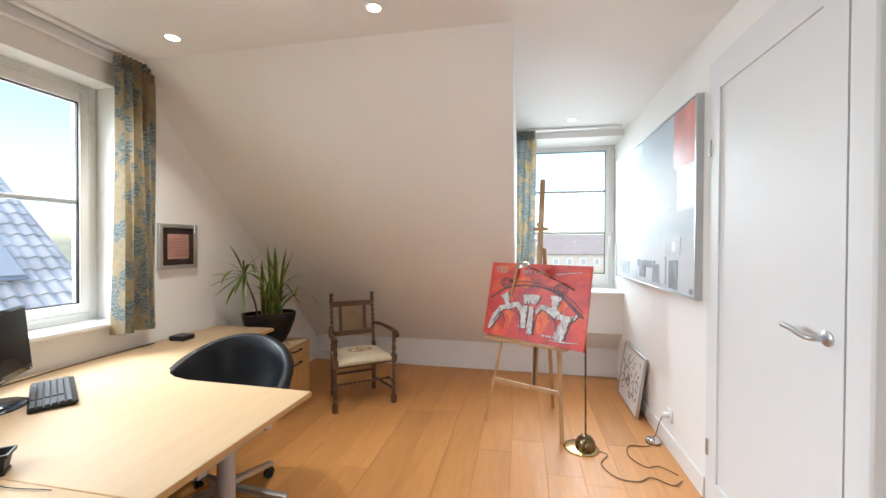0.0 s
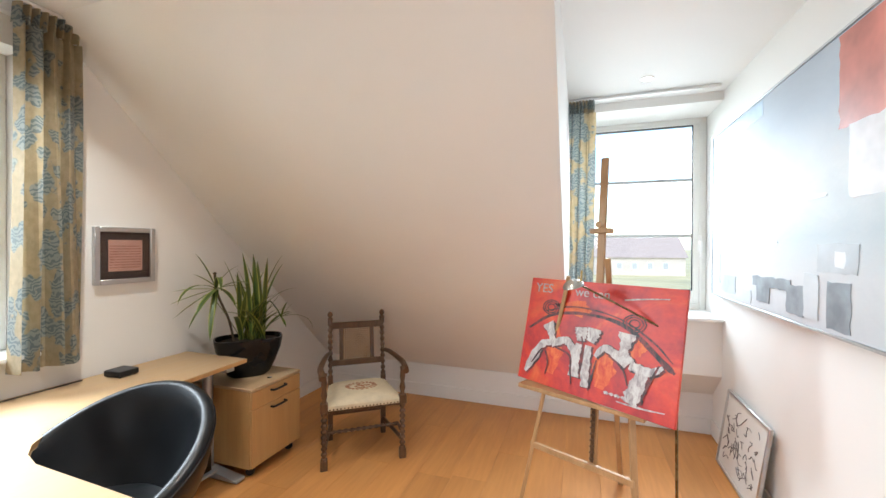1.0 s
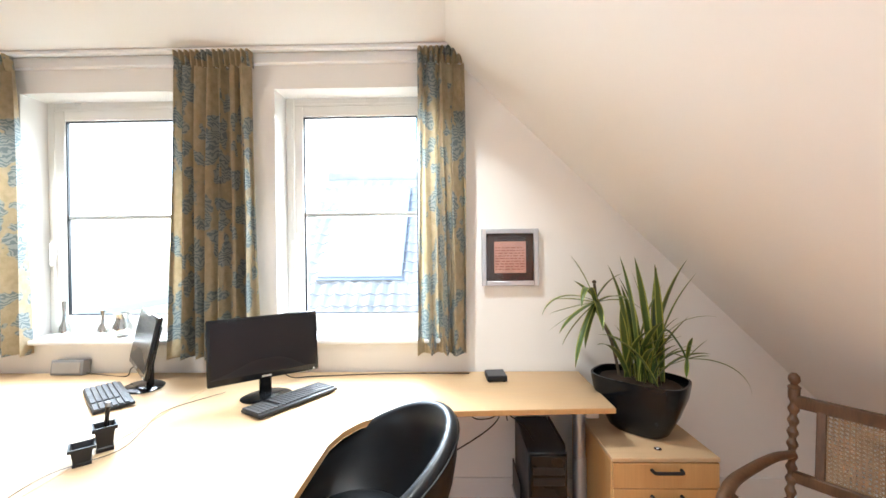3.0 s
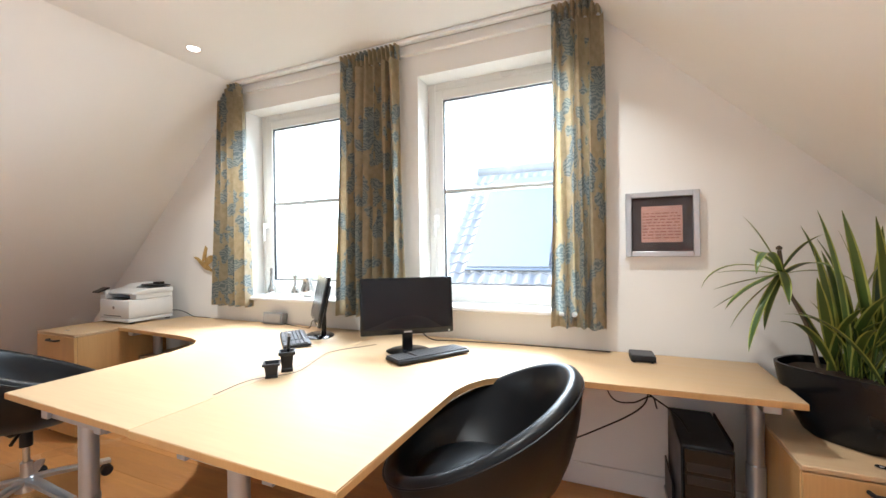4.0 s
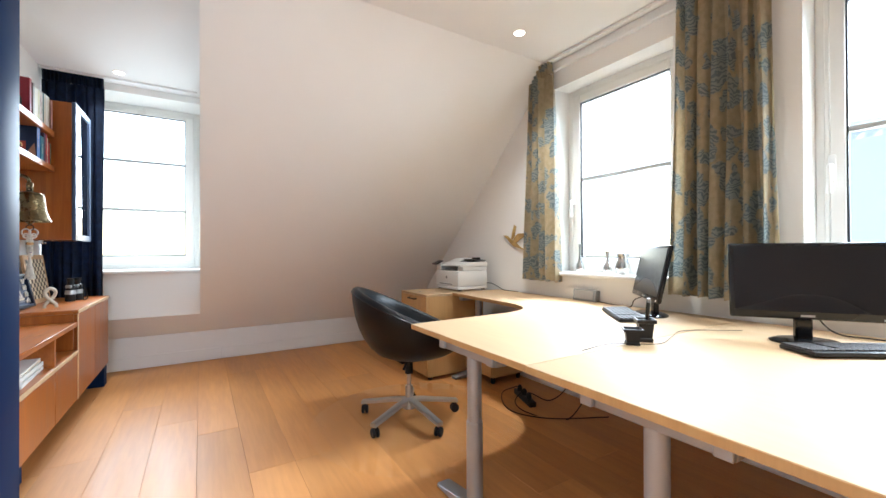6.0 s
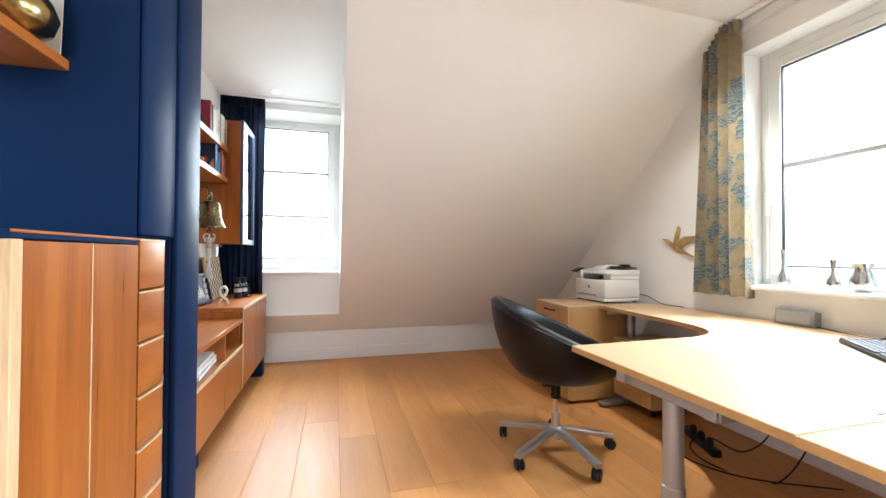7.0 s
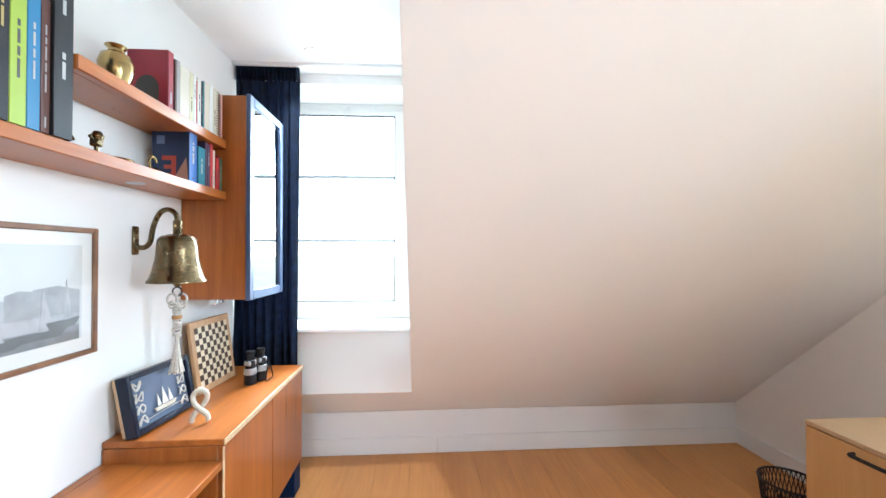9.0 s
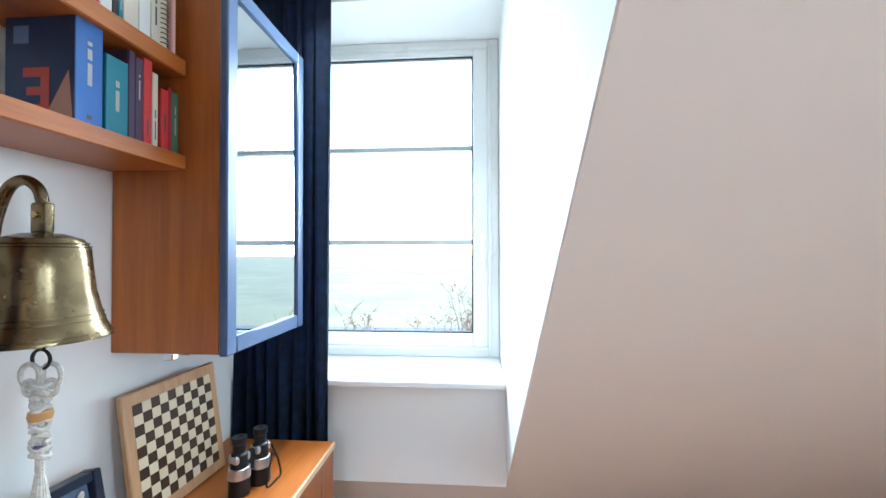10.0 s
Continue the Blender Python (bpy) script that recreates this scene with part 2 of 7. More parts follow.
M_PINE = wood("easel_wood", (0.40, 0.225, 0.10), (0.54, 0.335, 0.17), (12, 12, 1.2), 0.45, 0.05, 0.12, 0.0, 0.15)
M_PAPER = mat("white_paper", (0.76, 0.75, 0.72), 0.8, var=0.03, vscale=8)
M_CREAMPAPER = mat("cream_paper", (0.66, 0.59, 0.46), 0.8, var=0.06, vscale=8)
M_CABLE = mat("black_cable", (0.012, 0.012, 0.012), 0.5, var=0.2)
M_CORD = mat("brown_twisted_cord", (0.16, 0.10, 0.06), 0.7, var=0.3, vscale=80)
M_IVORY = mat("ivory_resin", (0.62, 0.58, 0.48), 0.5, var=0.1, vscale=30, bump=0.2)
M_SPOT = glow("spot_glow", (1.0, 0.90, 0.76), 14.0)
M_SPOTDIM = mat("spot_white_glass", (0.85, 0.85, 0.85), 0.3, var=0.01, bump=0)


def paint(name, color, rough=0.5, var=0.12, vscale=14):
    return mat(name, color, rough, var=var, vscale=vscale, bump=0.25, bscale=180)

# ---- building tools ----
def thing(name, m, label, category, group="", kind=""):
    ob = new(name)
    ob.empty_display_size = 0.05
    ob.matrix_world = m
    return tagged(ob, label, category, group, kind)


def part(name, bm, material, parent=None, label="", smooth=True, kind=""):
    bmesh.ops.recalc_face_normals(bm, faces=bm.faces)
    me = bpy.data.meshes.new(name)
    bm.to_mesh(me)
    bm.free()
    me.materials.append(material)
    if smooth:
        me.polygons.foreach_set("use_smooth", [True] * len(me.polygons))
        me.set_sharp_from_angle(angle=radians(38))
    ob = new(name, me)
    ob.parent = parent
    return tagged(ob, label, kind=kind)


def box(x0, x1, y0, y1, z0, z1, bevel=0.0, bm=None, m=None, seg=1):
    own = bmesh.new()
    r = bmesh.ops.create_cube(own, size=1.0)
    for v in r["verts"]:
        v.co = ((x0 + x1) / 2 + v.co.x * (x1 - x0), (y0 + y1) / 2 + v.co.y * (y1 - y0), (z0 + z1) / 2 + v.co.z * (z1 - z0))
    if bevel:
        bmesh.ops.bevel(own, geom=own.edges[:], offset=bevel, segments=seg, affect="EDGES", profile=0.5)
    return _join(own, bm, m)


def _join(own, bm, m=None):
    if m is not None:
        bmesh.ops.transform(own, matrix=m, verts=own.verts)
    if bm is None:
        return own
    table = [bm.verts.new(v.co) for v in own.verts]
    own.verts.index_update()
    for f in own.faces:
        bm.faces.new([table[v.index] for v in f.verts])
    own.free()
    return bm


def prism(outline, lo, hi, axis="z", bevel=0.0, bm=None):
    """An outline drawn in the two other axes, pushed out from lo to hi along the axis."""
    own = bmesh.new()
    put = {"z": lambda a, b, c: (a, b, c), "y": lambda a, b, c: (a, c, b), "x": lambda a, b, c: (c, a, b)}[axis]
    lower = [own.verts.new(put(a, b, lo)) for a, b in outline]
    upper = [own.verts.new(put(a, b, hi)) for a, b in outline]
    n = len(outline)
    caps = [own.faces.new(lower[::-1]), own.faces.new(upper)]
    for i in range(n):
        own.faces.new((lower[i], lower[(i + 1) % n], upper[(i + 1) % n], upper[i]))
    if bevel:
        edges = {e for f in caps for e in f.edges}
        bmesh.ops.bevel(own, geom=list(edges), offset=bevel, segments=2, affect="EDGES", profile=0.5)
    return _join(own, bm)


def lathe(profile, seg=24, bm=None, m=None):
    own = bmesh.new()
    rings = []
    for r, z in profile:
        if r < 1e-6:
            rings.append([own.verts.new((0, 0, z))])
        else:
            rings.append([own.verts.new((r * math.cos(2 * math.pi * i / seg), r * math.sin(2 * math.pi * i / seg), z)) for i in range(seg)])
    for a, b in zip(rings, rings[1:]):
        for i in range(seg):
            j = (i + 1) % seg
            if len(a) == 1 and len(b) == 1:
                continue
            if len(a) == 1:
                own.faces.new((a[0], b[i], b[j]))
            elif len(b) == 1:
                own.faces.new((a[i], a[j], b[0]))
            else:
                own.faces.new((a[i], a[j], b[j], b[i]))
    for ring, flip in ((rings[0], True), (rings[-1], False)):
        if len(ring) > 1:
            own.faces.new(ring[::-1] if flip else ring)
    return _join(own, bm, m)


def tube(points, r, seg=8, bm=None, taper=None):
    """A round bar through the points; taper gives a radius for each."""
    own = bmesh.new()
    pts = [Vector(p) for p in points]
    rings, side = [], None
    for i, p in enumerate(pts):
        d = (pts[min(i + 1, len(pts) - 1)] - pts[max(i - 1, 0)]).normalized()
        if side is None:
            side = d.orthogonal().normalized()
        side = (side - d * side.dot(d)).normalized()
        up = d.cross(side)
        rr = taper[i] if taper else r
        rings.append([own.verts.new(p + rr * (math.cos(2 * math.pi * k / seg) * side + math.sin(2 * math.pi * k / seg) * up)) for k in range(seg)])
    for a, b in zip(rings, rings[1:]):
        for k in range(seg):
            own.faces.new((a[k], a[(k + 1) % seg], b[(k + 1) % seg], b[k]))
    own.faces.new(rings[0][::-1])
    own.faces.new(rings[-1])
    return _join(own, bm)


def bar(p0, p1, w, d, bevel=0.0, bm=None):
    """A square-cut bar from p0 to p1, w wide and d deep."""
    p0, p1 = Vector(p0), Vector(p1)
    q = (p1 - p0).to_track_quat("Z", "Y").to_matrix().to_4x4()
    return box(-w / 2, w / 2, -d / 2, d / 2, 0, (p1 - p0).length, bevel, bm, Matrix.Translation(p0) @ q)


def curve_points(ctrl, n=24):
    """A smooth line through the control points."""
    p = [Vector(c) for c in ctrl]
    p = [2 * p[0] - p[1]] + p + [2 * p[-1] - p[-2]]
    out, spans = [], len(p) - 3
    for k in range(n + 1):
        u = k / n * spans
        i = min(int(u), spans - 1)
        t = u - i
        a, b, c, d = p[i:i + 4]
        out.append(0.5 * ((2 * b) + (c - a) * t + (2 * a - 5 * b + 4 * c - d) * t * t + (3 * b - 3 * c + d - a) * t ** 3))
    return out


def _text_mesh(text, size, depth):
    cu = bpy.data.curves.new("letter", "FONT")
    cu.body, cu.size, cu.extrude = text, size, depth
    tmp = bpy.data.objects.new("letter", cu)
    me = bpy.data.meshes.new_from_object(tmp)
    bpy.data.objects.remove(tmp)
    return me, max(v.co.x for v in me.vertices)


def lettering(text, size, m, material, parent, depth=0.001):
    """Each letter a part of its own, set as the whole line would run."""
    for k, c in enumerate(text):
        if c == " ":
            continue
        me, right = _text_mesh(c, size, depth)
        shift = _text_mesh(text[:k + 1], size, depth)[1] - right
        me.materials.append(material)
        ob = new("letter", me)
        ob.parent = parent
        ob.matrix_basis = m @ Matrix.Translation((shift, 0, 0))


# ---- the room ----
W, E, YN, YS, TOP = -2.36, 1.165, 4.62, -2.78, 2.60
KN, KS = 0.31, 0.300            # knee wall heights
BN, BS = 2.245, -0.32           # where the slopes meet the flat ceiling
CHN, CHS = 0.090, 0.069        # dormer cheeks
FN, FS = 4.410, -2.557         # dormer front walls
WIN = ((-0.291, 0.640, -0.170, 0.540), (1.238, 2.168, 1.348, 2.062))


def wall(name, bm, material, label):
    ob = part(name, bm, material, None, smooth=False)
    return tagged(ob, label, "wall", kind="structure")


# west gable wall with two window openings
g = bmesh.new()
ys = [YS - 0.4, WIN[0][0], WIN[0][1], WIN[1][0], WIN[1][1], YN + 0.4]
for i in (0, 2, 4):
    box(W - 0.28, W, ys[i], ys[i + 1], -0.1, 2.9, bm=g)
for a, b, *_ in WIN:
    box(W - 0.28, W, a, b, -0.1, 0.915, bm=g)
    box(W - 0.28, W, a, b, 2.400, 2.9, bm=g)
wall("wall_west", g, M_WALL, "off-white plastered gable wall with two windows")

# east wall with the doorway
DOOR0, DOOR1, DOORTOP = 1.60, 2.51, 2.36
g = bmesh.new()
box(E, E + 0.14, YS - 0.4, DOOR0 - 0.06, -0.1, 2.9, bm=g)
box(E, E + 0.14, DOOR1 + 0.02, YN + 0.4, -0.1, 2.9, bm=g)
box(E, E + 0.14, DOOR0 - 0.06, DOOR1 + 0.02, DOORTOP + 0.03, 2.9, bm=g)
wall("wall_east", g, M_WALL, "white plastered long wall with a door")
g = box(E + 0.9, E + 1.0, 0.9, 3.2, -0.1, 2.9)
wall("wall_landing", g, M_WALL, "plain white wall behind the door")


wall("wall_lining", box(1.112, E - 0.001, 0.1045, 0.75, 1.168, TOP - 0.001), M_WALL, "white plastered lining above the counter cabinet")


def slope_profile(b, k, y, out):
    return [(b, TOP), (y, k), (y + 0.35 * out, k), (b + 0.35 * out, TOP + 0.04)]


def dormer_foot(y, k, b, front, out):
    """The strip of slope left under a dormer's front wall."""
    f = (TOP - k) / (b - y)
    z = k + (front - y) * f
    return [(front, z), (y, k), (y + 0.30 * out, k), (y + 0.30 * out, z)], z


foot_n, ZFN = dormer_foot(YN, KN, BN, FN, 1)
foot_s, ZFS = dormer_foot(YS, KS, BS, FS, -1)
wall("wall_slope_north", prism(slope_profile(BN, KN, YN, 1), W, CHN - 0.002, "x"), M_SLOPE, "cream sloping attic wall under the roof")
wall("wall_slope_south", prism(slope_profile(BS, KS, YS, -1), W, CHS - 0.002, "x"), M_SLOPE, "cream sloping attic wall under the roof")
wall("wall_dormer_foot_north", prism(foot_n, CHN - 0.002, E, "x"), M_SLOPE, "narrow sloping strip under the dormer window")
wall("wall_dormer_foot_south", prism(foot_s, CHS - 0.002, E, "x"), M_SLOPE, "narrow sloping strip under the dormer window")


def cheek(b, front, zf, out):
    d = 0.004
    return [(b + d * out, TOP), (front + d * out, zf + 0.002), (front + 0.52 * out, zf + 0.002), (front + 0.52 * out, TOP)]


wall("wall_cheek_north", prism(cheek(BN, FN, ZFN, 1), CHN - 0.10, CHN, "x"), M_WALL, "white triangular cheek wall of the dormer")
wall("wall_cheek_south", prism(cheek(BS, FS, ZFS, -1), CHS - 0.10, CHS, "x"), M_WALL, "white triangular cheek wall of the dormer")
for nm, y, k, out in (("north", YN, KN, 1), ("south", YS, KS, -1)):
    wall("wall_knee_" + nm, box(W, E, min(y, y + 0.12 * out), max(y, y + 0.12 * out), -0.1, k - 0.002), M_WHITE, "low white knee wall below the slope")

# dormer fronts: parapet below, lintel above
for nm, f, zf, ch, out in (("north", FN, ZFN, CHN, 1), ("south", FS, ZFS, CHS, -1)):
    g = bmesh.new()
    box(ch, E, min(f, f + 0.52 * out), max(f, f + 0.52 * out), zf + 0.001, 0.915, bm=g)
    box(ch, E, min(f, f + 0.52 * out), max(f, f + 0.52 * out), 2.535, TOP, bm=g)
    wall("wall_dormer_front_" + nm, g, M_WALL, "white dormer front around the window")

g = bmesh.new()
box(W, E, BS, BN, TOP, TOP + 0.2, bm=g)
box(CHN - 0.1, E, BN, FN + 0.52, TOP, TOP + 0.2, bm=g)
box(CHS - 0.1, E, FS - 0.52, BS, TOP, TOP + 0.2, bm=g)
tagged(part("ceiling", g, M_CEIL, None, smooth=False), "flat white plaster ceiling", "ceiling", kind="structure")
# unseen slab added above the ceiling, keeping stray light out
g = bmesh.new()
prism([(BN + 0.3, TOP + 0.05), (BN + 0.3, 3.1), (BS - 0.3, 3.1), (BS - 0.3, TOP + 0.05)], W - 0.28, E + 0.2, "x", bm=g)
tagged(part("roof_deck", g, M_FLOORGAP, None, smooth=False), "unseen dark slab added above the ceiling to block stray light", "roof", kind="structure")

# skirting boards
def skirting(x0, x1, y0, y1, h=0.12):
    tagged(part("baseboard", box(x0, x1, y0, y1, 0, h, 0.004), M_WHITE, None), "white painted skirting board", "skirting board", kind="structure")


skirting(W + 0.014, -0.11, YN - 0.014, YN)
skirting(-0.108, E - 0.014, YN - 0.014, YN)
skirting(W + 0.014, -0.11, YS, YS + 0.014)
skirting(-0.108, E, YS, YS + 0.014)
skirting(W, W + 0.014, YS, YN)
skirting(E - 0.014, E, DOOR1 + 0.06, YN)

# floor of long oak boards
floor = tagged(part("floor", box(W - 0.1, E + 1.0, YS - 0.1, YN + 0.1, -0.12, -0.012), M_FLOORGAP, None, smooth=False), "warm oak plank floor with a satin finish", "floor", kind="structure")


# ---- windows ----
def pane_frame(parent, u0, u1, z0, z1, w, d0, d1, axis, name, material=None, bevel=0.004):
    """Four mitre-free bars round an opening; axis x: the window lies along y."""
    g = bmesh.new()
    for a, b, c, d in ((u0, u0 + w, z0, z1), (u1 - w, u1, z0, z1), (u0 + w, u1 - w, z0, z0 + w), (u0 + w, u1 - w, z1 - w, z1)):
        if axis == "x":
            box(min(d0, d1), max(d0, d1), a, b, c, d, bevel, g)
        else:
            box(a, b, min(d0, d1), max(d0, d1), c, d, bevel, g)
    return part(name, g, material or M_PVC, parent)


def slab(u0, u1, z0, z1, d0, d1, axis, bevel=0.0, bm=None):
    d0, d1 = min(d0, d1), max(d0, d1)
    return box(d0, d1, u0, u1, z0, z1, bevel, bm) if axis == "x" else box(u0, u1, d0, d1, z0, z1, bevel, bm)


def window(name, label, u0, u1, z0, z1, g0, g1, gz0, gz1, d, out, axis, bars, handle_u):
    """u0..u1, z0..z1 the opening; g.. the glass; d the inner face of the sash; out the way outdoors."""
    ob = thing(name, Matrix(), label, "window", kind="structure")
    pane_frame(ob, u0, u1, z0, z1, 0.05, d + 0.012 * out, d + 0.09 * out, axis, "window_frame")
    pane_frame(ob, u0 + 0.035, u1 - 0.035, z0 + 0.035, z1 - 0.035, 0.02, d + 0.003 * out, d + 0.08 * out, axis, "sash_rebate")
    g = bmesh.new()
    a0, a1, b0, b1 = u0 + 0.055, u1 - 0.055, z0 + 0.055, z1 - 0.055
    for p in ((a0, g0, b0, b1), (g1, a1, b0, b1), (g0, g1, b0, gz0), (g0, g1, gz1, b1)):
        slab(*p, d, d + 0.07 * out, axis, 0.004, g)
    part("sash", g, M_PVC, ob)
    g = bmesh.new()
    w = 0.007
    for p in ((g0, g0 + w, gz0, gz1), (g1 - w, g1, gz0, gz1), (g0 + w, g1 - w, gz0, gz0 + w), (g0 + w, g1 - w, gz1 - w, gz1)):
        slab(*p, d + 0.012 * out, d + 0.03 * out, axis, 0, g)
    part("gasket", g, M_RUBBER, ob, "thin black rubber seal")
    pane = part("pane", slab(g0, g1, gz0, gz1, d + 0.034 * out, d + 0.040 * out, axis), M_GLASS, ob, "clear glass", smooth=False)
    pane.visible_shadow = False
    for z in bars:
        part("glazing_bar", slab(g0, g1, z - 0.013, z + 0.013, d + 0.016 * out, d + 0.058 * out, axis, 0.004), M_BAR, ob)
    h = bmesh.new()
    slab(handle_u - 0.014, handle_u + 0.014, 1.43, 1.56, d - 0.010 * out, d, axis, 0.004, h)
    slab(handle_u - 0.009, handle_u + 0.009, 1.475, 1.515, d - 0.045 * out, d - 0.008 * out, axis, 0.003, h)
    slab(handle_u - 0.010, handle_u + 0.010, 1.37, 1.51, d - 0.058 * out, d - 0.040 * out, axis, 0.006, h)
    part("window_handle", h, M_WHITE, ob)
    return ob


for i, (a, b, c, e) in enumerate(WIN):
    window("window_%d" % (i + 1), "white casement window with one glazing bar", a, b, 0.94, 2.400, c, e, 1.053, 2.283, -2.505, -1, "x", (1.673,), c - 0.045)
    sill = box(W - 0.16, W + 0.065, a - 0.03, b + 0.03, 0.915, 0.940, 0.006)
    tagged(part("window_sill", sill, M_WHITE), "white painted wooden window sill board", "window sill", kind="structure")
window("window_3", "white dormer window with two glazing bars", CHN + 0.002, E - 0.002, 0.945, 2.535, 0.215, 1.066, 1.10, 2.482, 4.800, 1, "y", (2.025, 1.557), 1.112)
window("window_4", "white dormer window with two glazing bars", CHS + 0.002, E - 0.002, 0.945, 2.535, 0.198, 1.045, 1.064, 2.450, -2.884, -1, "y", (1.99, 1.518), 0.148)
for f, ch, out in ((FN, CHN, 1), (FS, CHS, -1)):
    sill = box(ch + 0.001, E - 0.001, min(f - 0.05 * out, f + 0.41 * out), max(f - 0.05 * out, f + 0.41 * out), 0.916, 0.944, 0.006)
    tagged(part("window_sill", sill, M_WHITE), "white painted deep dormer sill board", "window sill", kind="structure")

# ---- door ----
door = thing("door_1", Matrix(), "white lacquered flush door with one recessed panel", "door", kind="structure")
DX = E - 0.012
g = bmesh.new()
for a, b, c, d in ((DOOR0, DOOR0 + 0.11, 0.008, DOORTOP), (DOOR1 - 0.085, DOOR1, 0.008, DOORTOP), (DOOR0 + 0.11, DOOR1 - 0.085, 0.008, 0.16), (DOOR0 + 0.11, DOOR1 - 0.085, 2.245, DOORTOP)):
    box(DX, DX + 0.04, a, b, c, d, 0.0, g)
part("door_leaf", g, M_DOORW, door)
g = bmesh.new()
box(DX + 0.010, DX + 0.03, DOOR0 + 0.11, DOOR1 - 0.085, 0.16, 2.245, 0, g)
part("door_panel", g, M_DOORW, door)
g = bmesh.new()
box(E - 0.018, E + 0.10, DOOR0 - 0.075, DOOR0 - 0.012, 0, DOORTOP + 0.06, 0.006, g)
box(E - 0.045, E + 0.02, DOOR0 - 0.150, DOOR0 - 0.085, 0, DOORTOP + 0.06, 0.008, g)
box(E - 0.005, E + 0.10, DOOR1 + 0.004, DOOR1 + 0.05, 0, DOORTOP + 0.003, 0.002, g)
box(E - 0.006, E + 0.10, DOOR0 - 0.074, DOOR1 + 0.05, DOORTOP + 0.004, DOORTOP + 0.06, 0.003, g)
part("door_frame", g, M_DOORW, door)
hx, hy, hz = DX, 1.665, 1.110
h = lathe([(0, 0), (0.026, 0), (0.026, 0.007), (0.022, 0.010), (0, 0.010)], 24, None, pose(hx, hy, hz, 0, -90, 0))
rose = part("handle_rose", h, M_ALU, door, "brushed metal rose")
h = tube(curve_points([(hx - 0.008, hy, hz), (hx - 0.045, hy, hz), (hx - 0.058, hy + 0.03, hz + 0.002), (hx - 0.058, hy + 0.08, hz + 0.014), (hx - 0.056, hy + 0.14, hz + 0.020)], 20), 0.010, 10)
part("handle_lever", h, M_ALU, door, "curved brushed metal lever")
for z in (0.32, 1.95):
    part("hinge", lathe([(0, -0.045), (0.008, -0.045), (0.008, 0.045), (0, 0.045)], 10, None, pose(DX - 0.004, DOOR1 + 0.006, z)), M_ALU, door)

# ---- ceiling spots ----
def spot(x, y, lit):
    ob = thing("ceiling_spot", pose(x, y, TOP), "small round recessed ceiling spotlight" + (", lit warm white" if lit else ", white"), "ceiling light", "ceiling spots")
    part("trim_ring", lathe([(0.036, 0), (0.043, 0), (0.043, -0.004), (0.036, -0.006), (0.036, 0)], 28), M_WHITE, ob)
    part("lens", lathe([(0, -0.001), (0.036, -0.001), (0.030, -0.004), (0, -0.005)], 28), M_SPOT, ob)


for x, y in SPOTS:
    spot(x, y, True)

# ---- outdoors ----
M_GRASS = mat("meadow_grass", (0.50, 0.44, 0.24), 0.9, var=0.2, vscale=0.15, bump=0.4, bscale=3)
tagged(part("ground", box(-900, 900, -900, 900, -3.3, -3.2), M_GRASS, None, smooth=False), "flat green meadow around the house", "ground", kind="structure")

# ---- desks ----
def grown(pts, d):
    """The outline pushed outwards by d."""
    n = len(pts)
    turn = 1 if sum(pts[i][0] * pts[(i + 1) % n][1] - pts[(i + 1) % n][0] * pts[i][1] for i in range(n)) > 0 else -1
    out = []
    for i in range(n):
        p, q, r = Vector(pts[i - 1]), Vector(pts[i]), Vector(pts[(i + 1) % n])
        a, b = (q - p).normalized(), (r - q).normalized()
        m = (Vector((a.y, -a.x)) + Vector((b.y, -b.x))) * turn
        k = d * 2 / max(m.length_squared, 0.5)
        out.append((q.x + m.x * k, q.y + m.y * k))
    return out


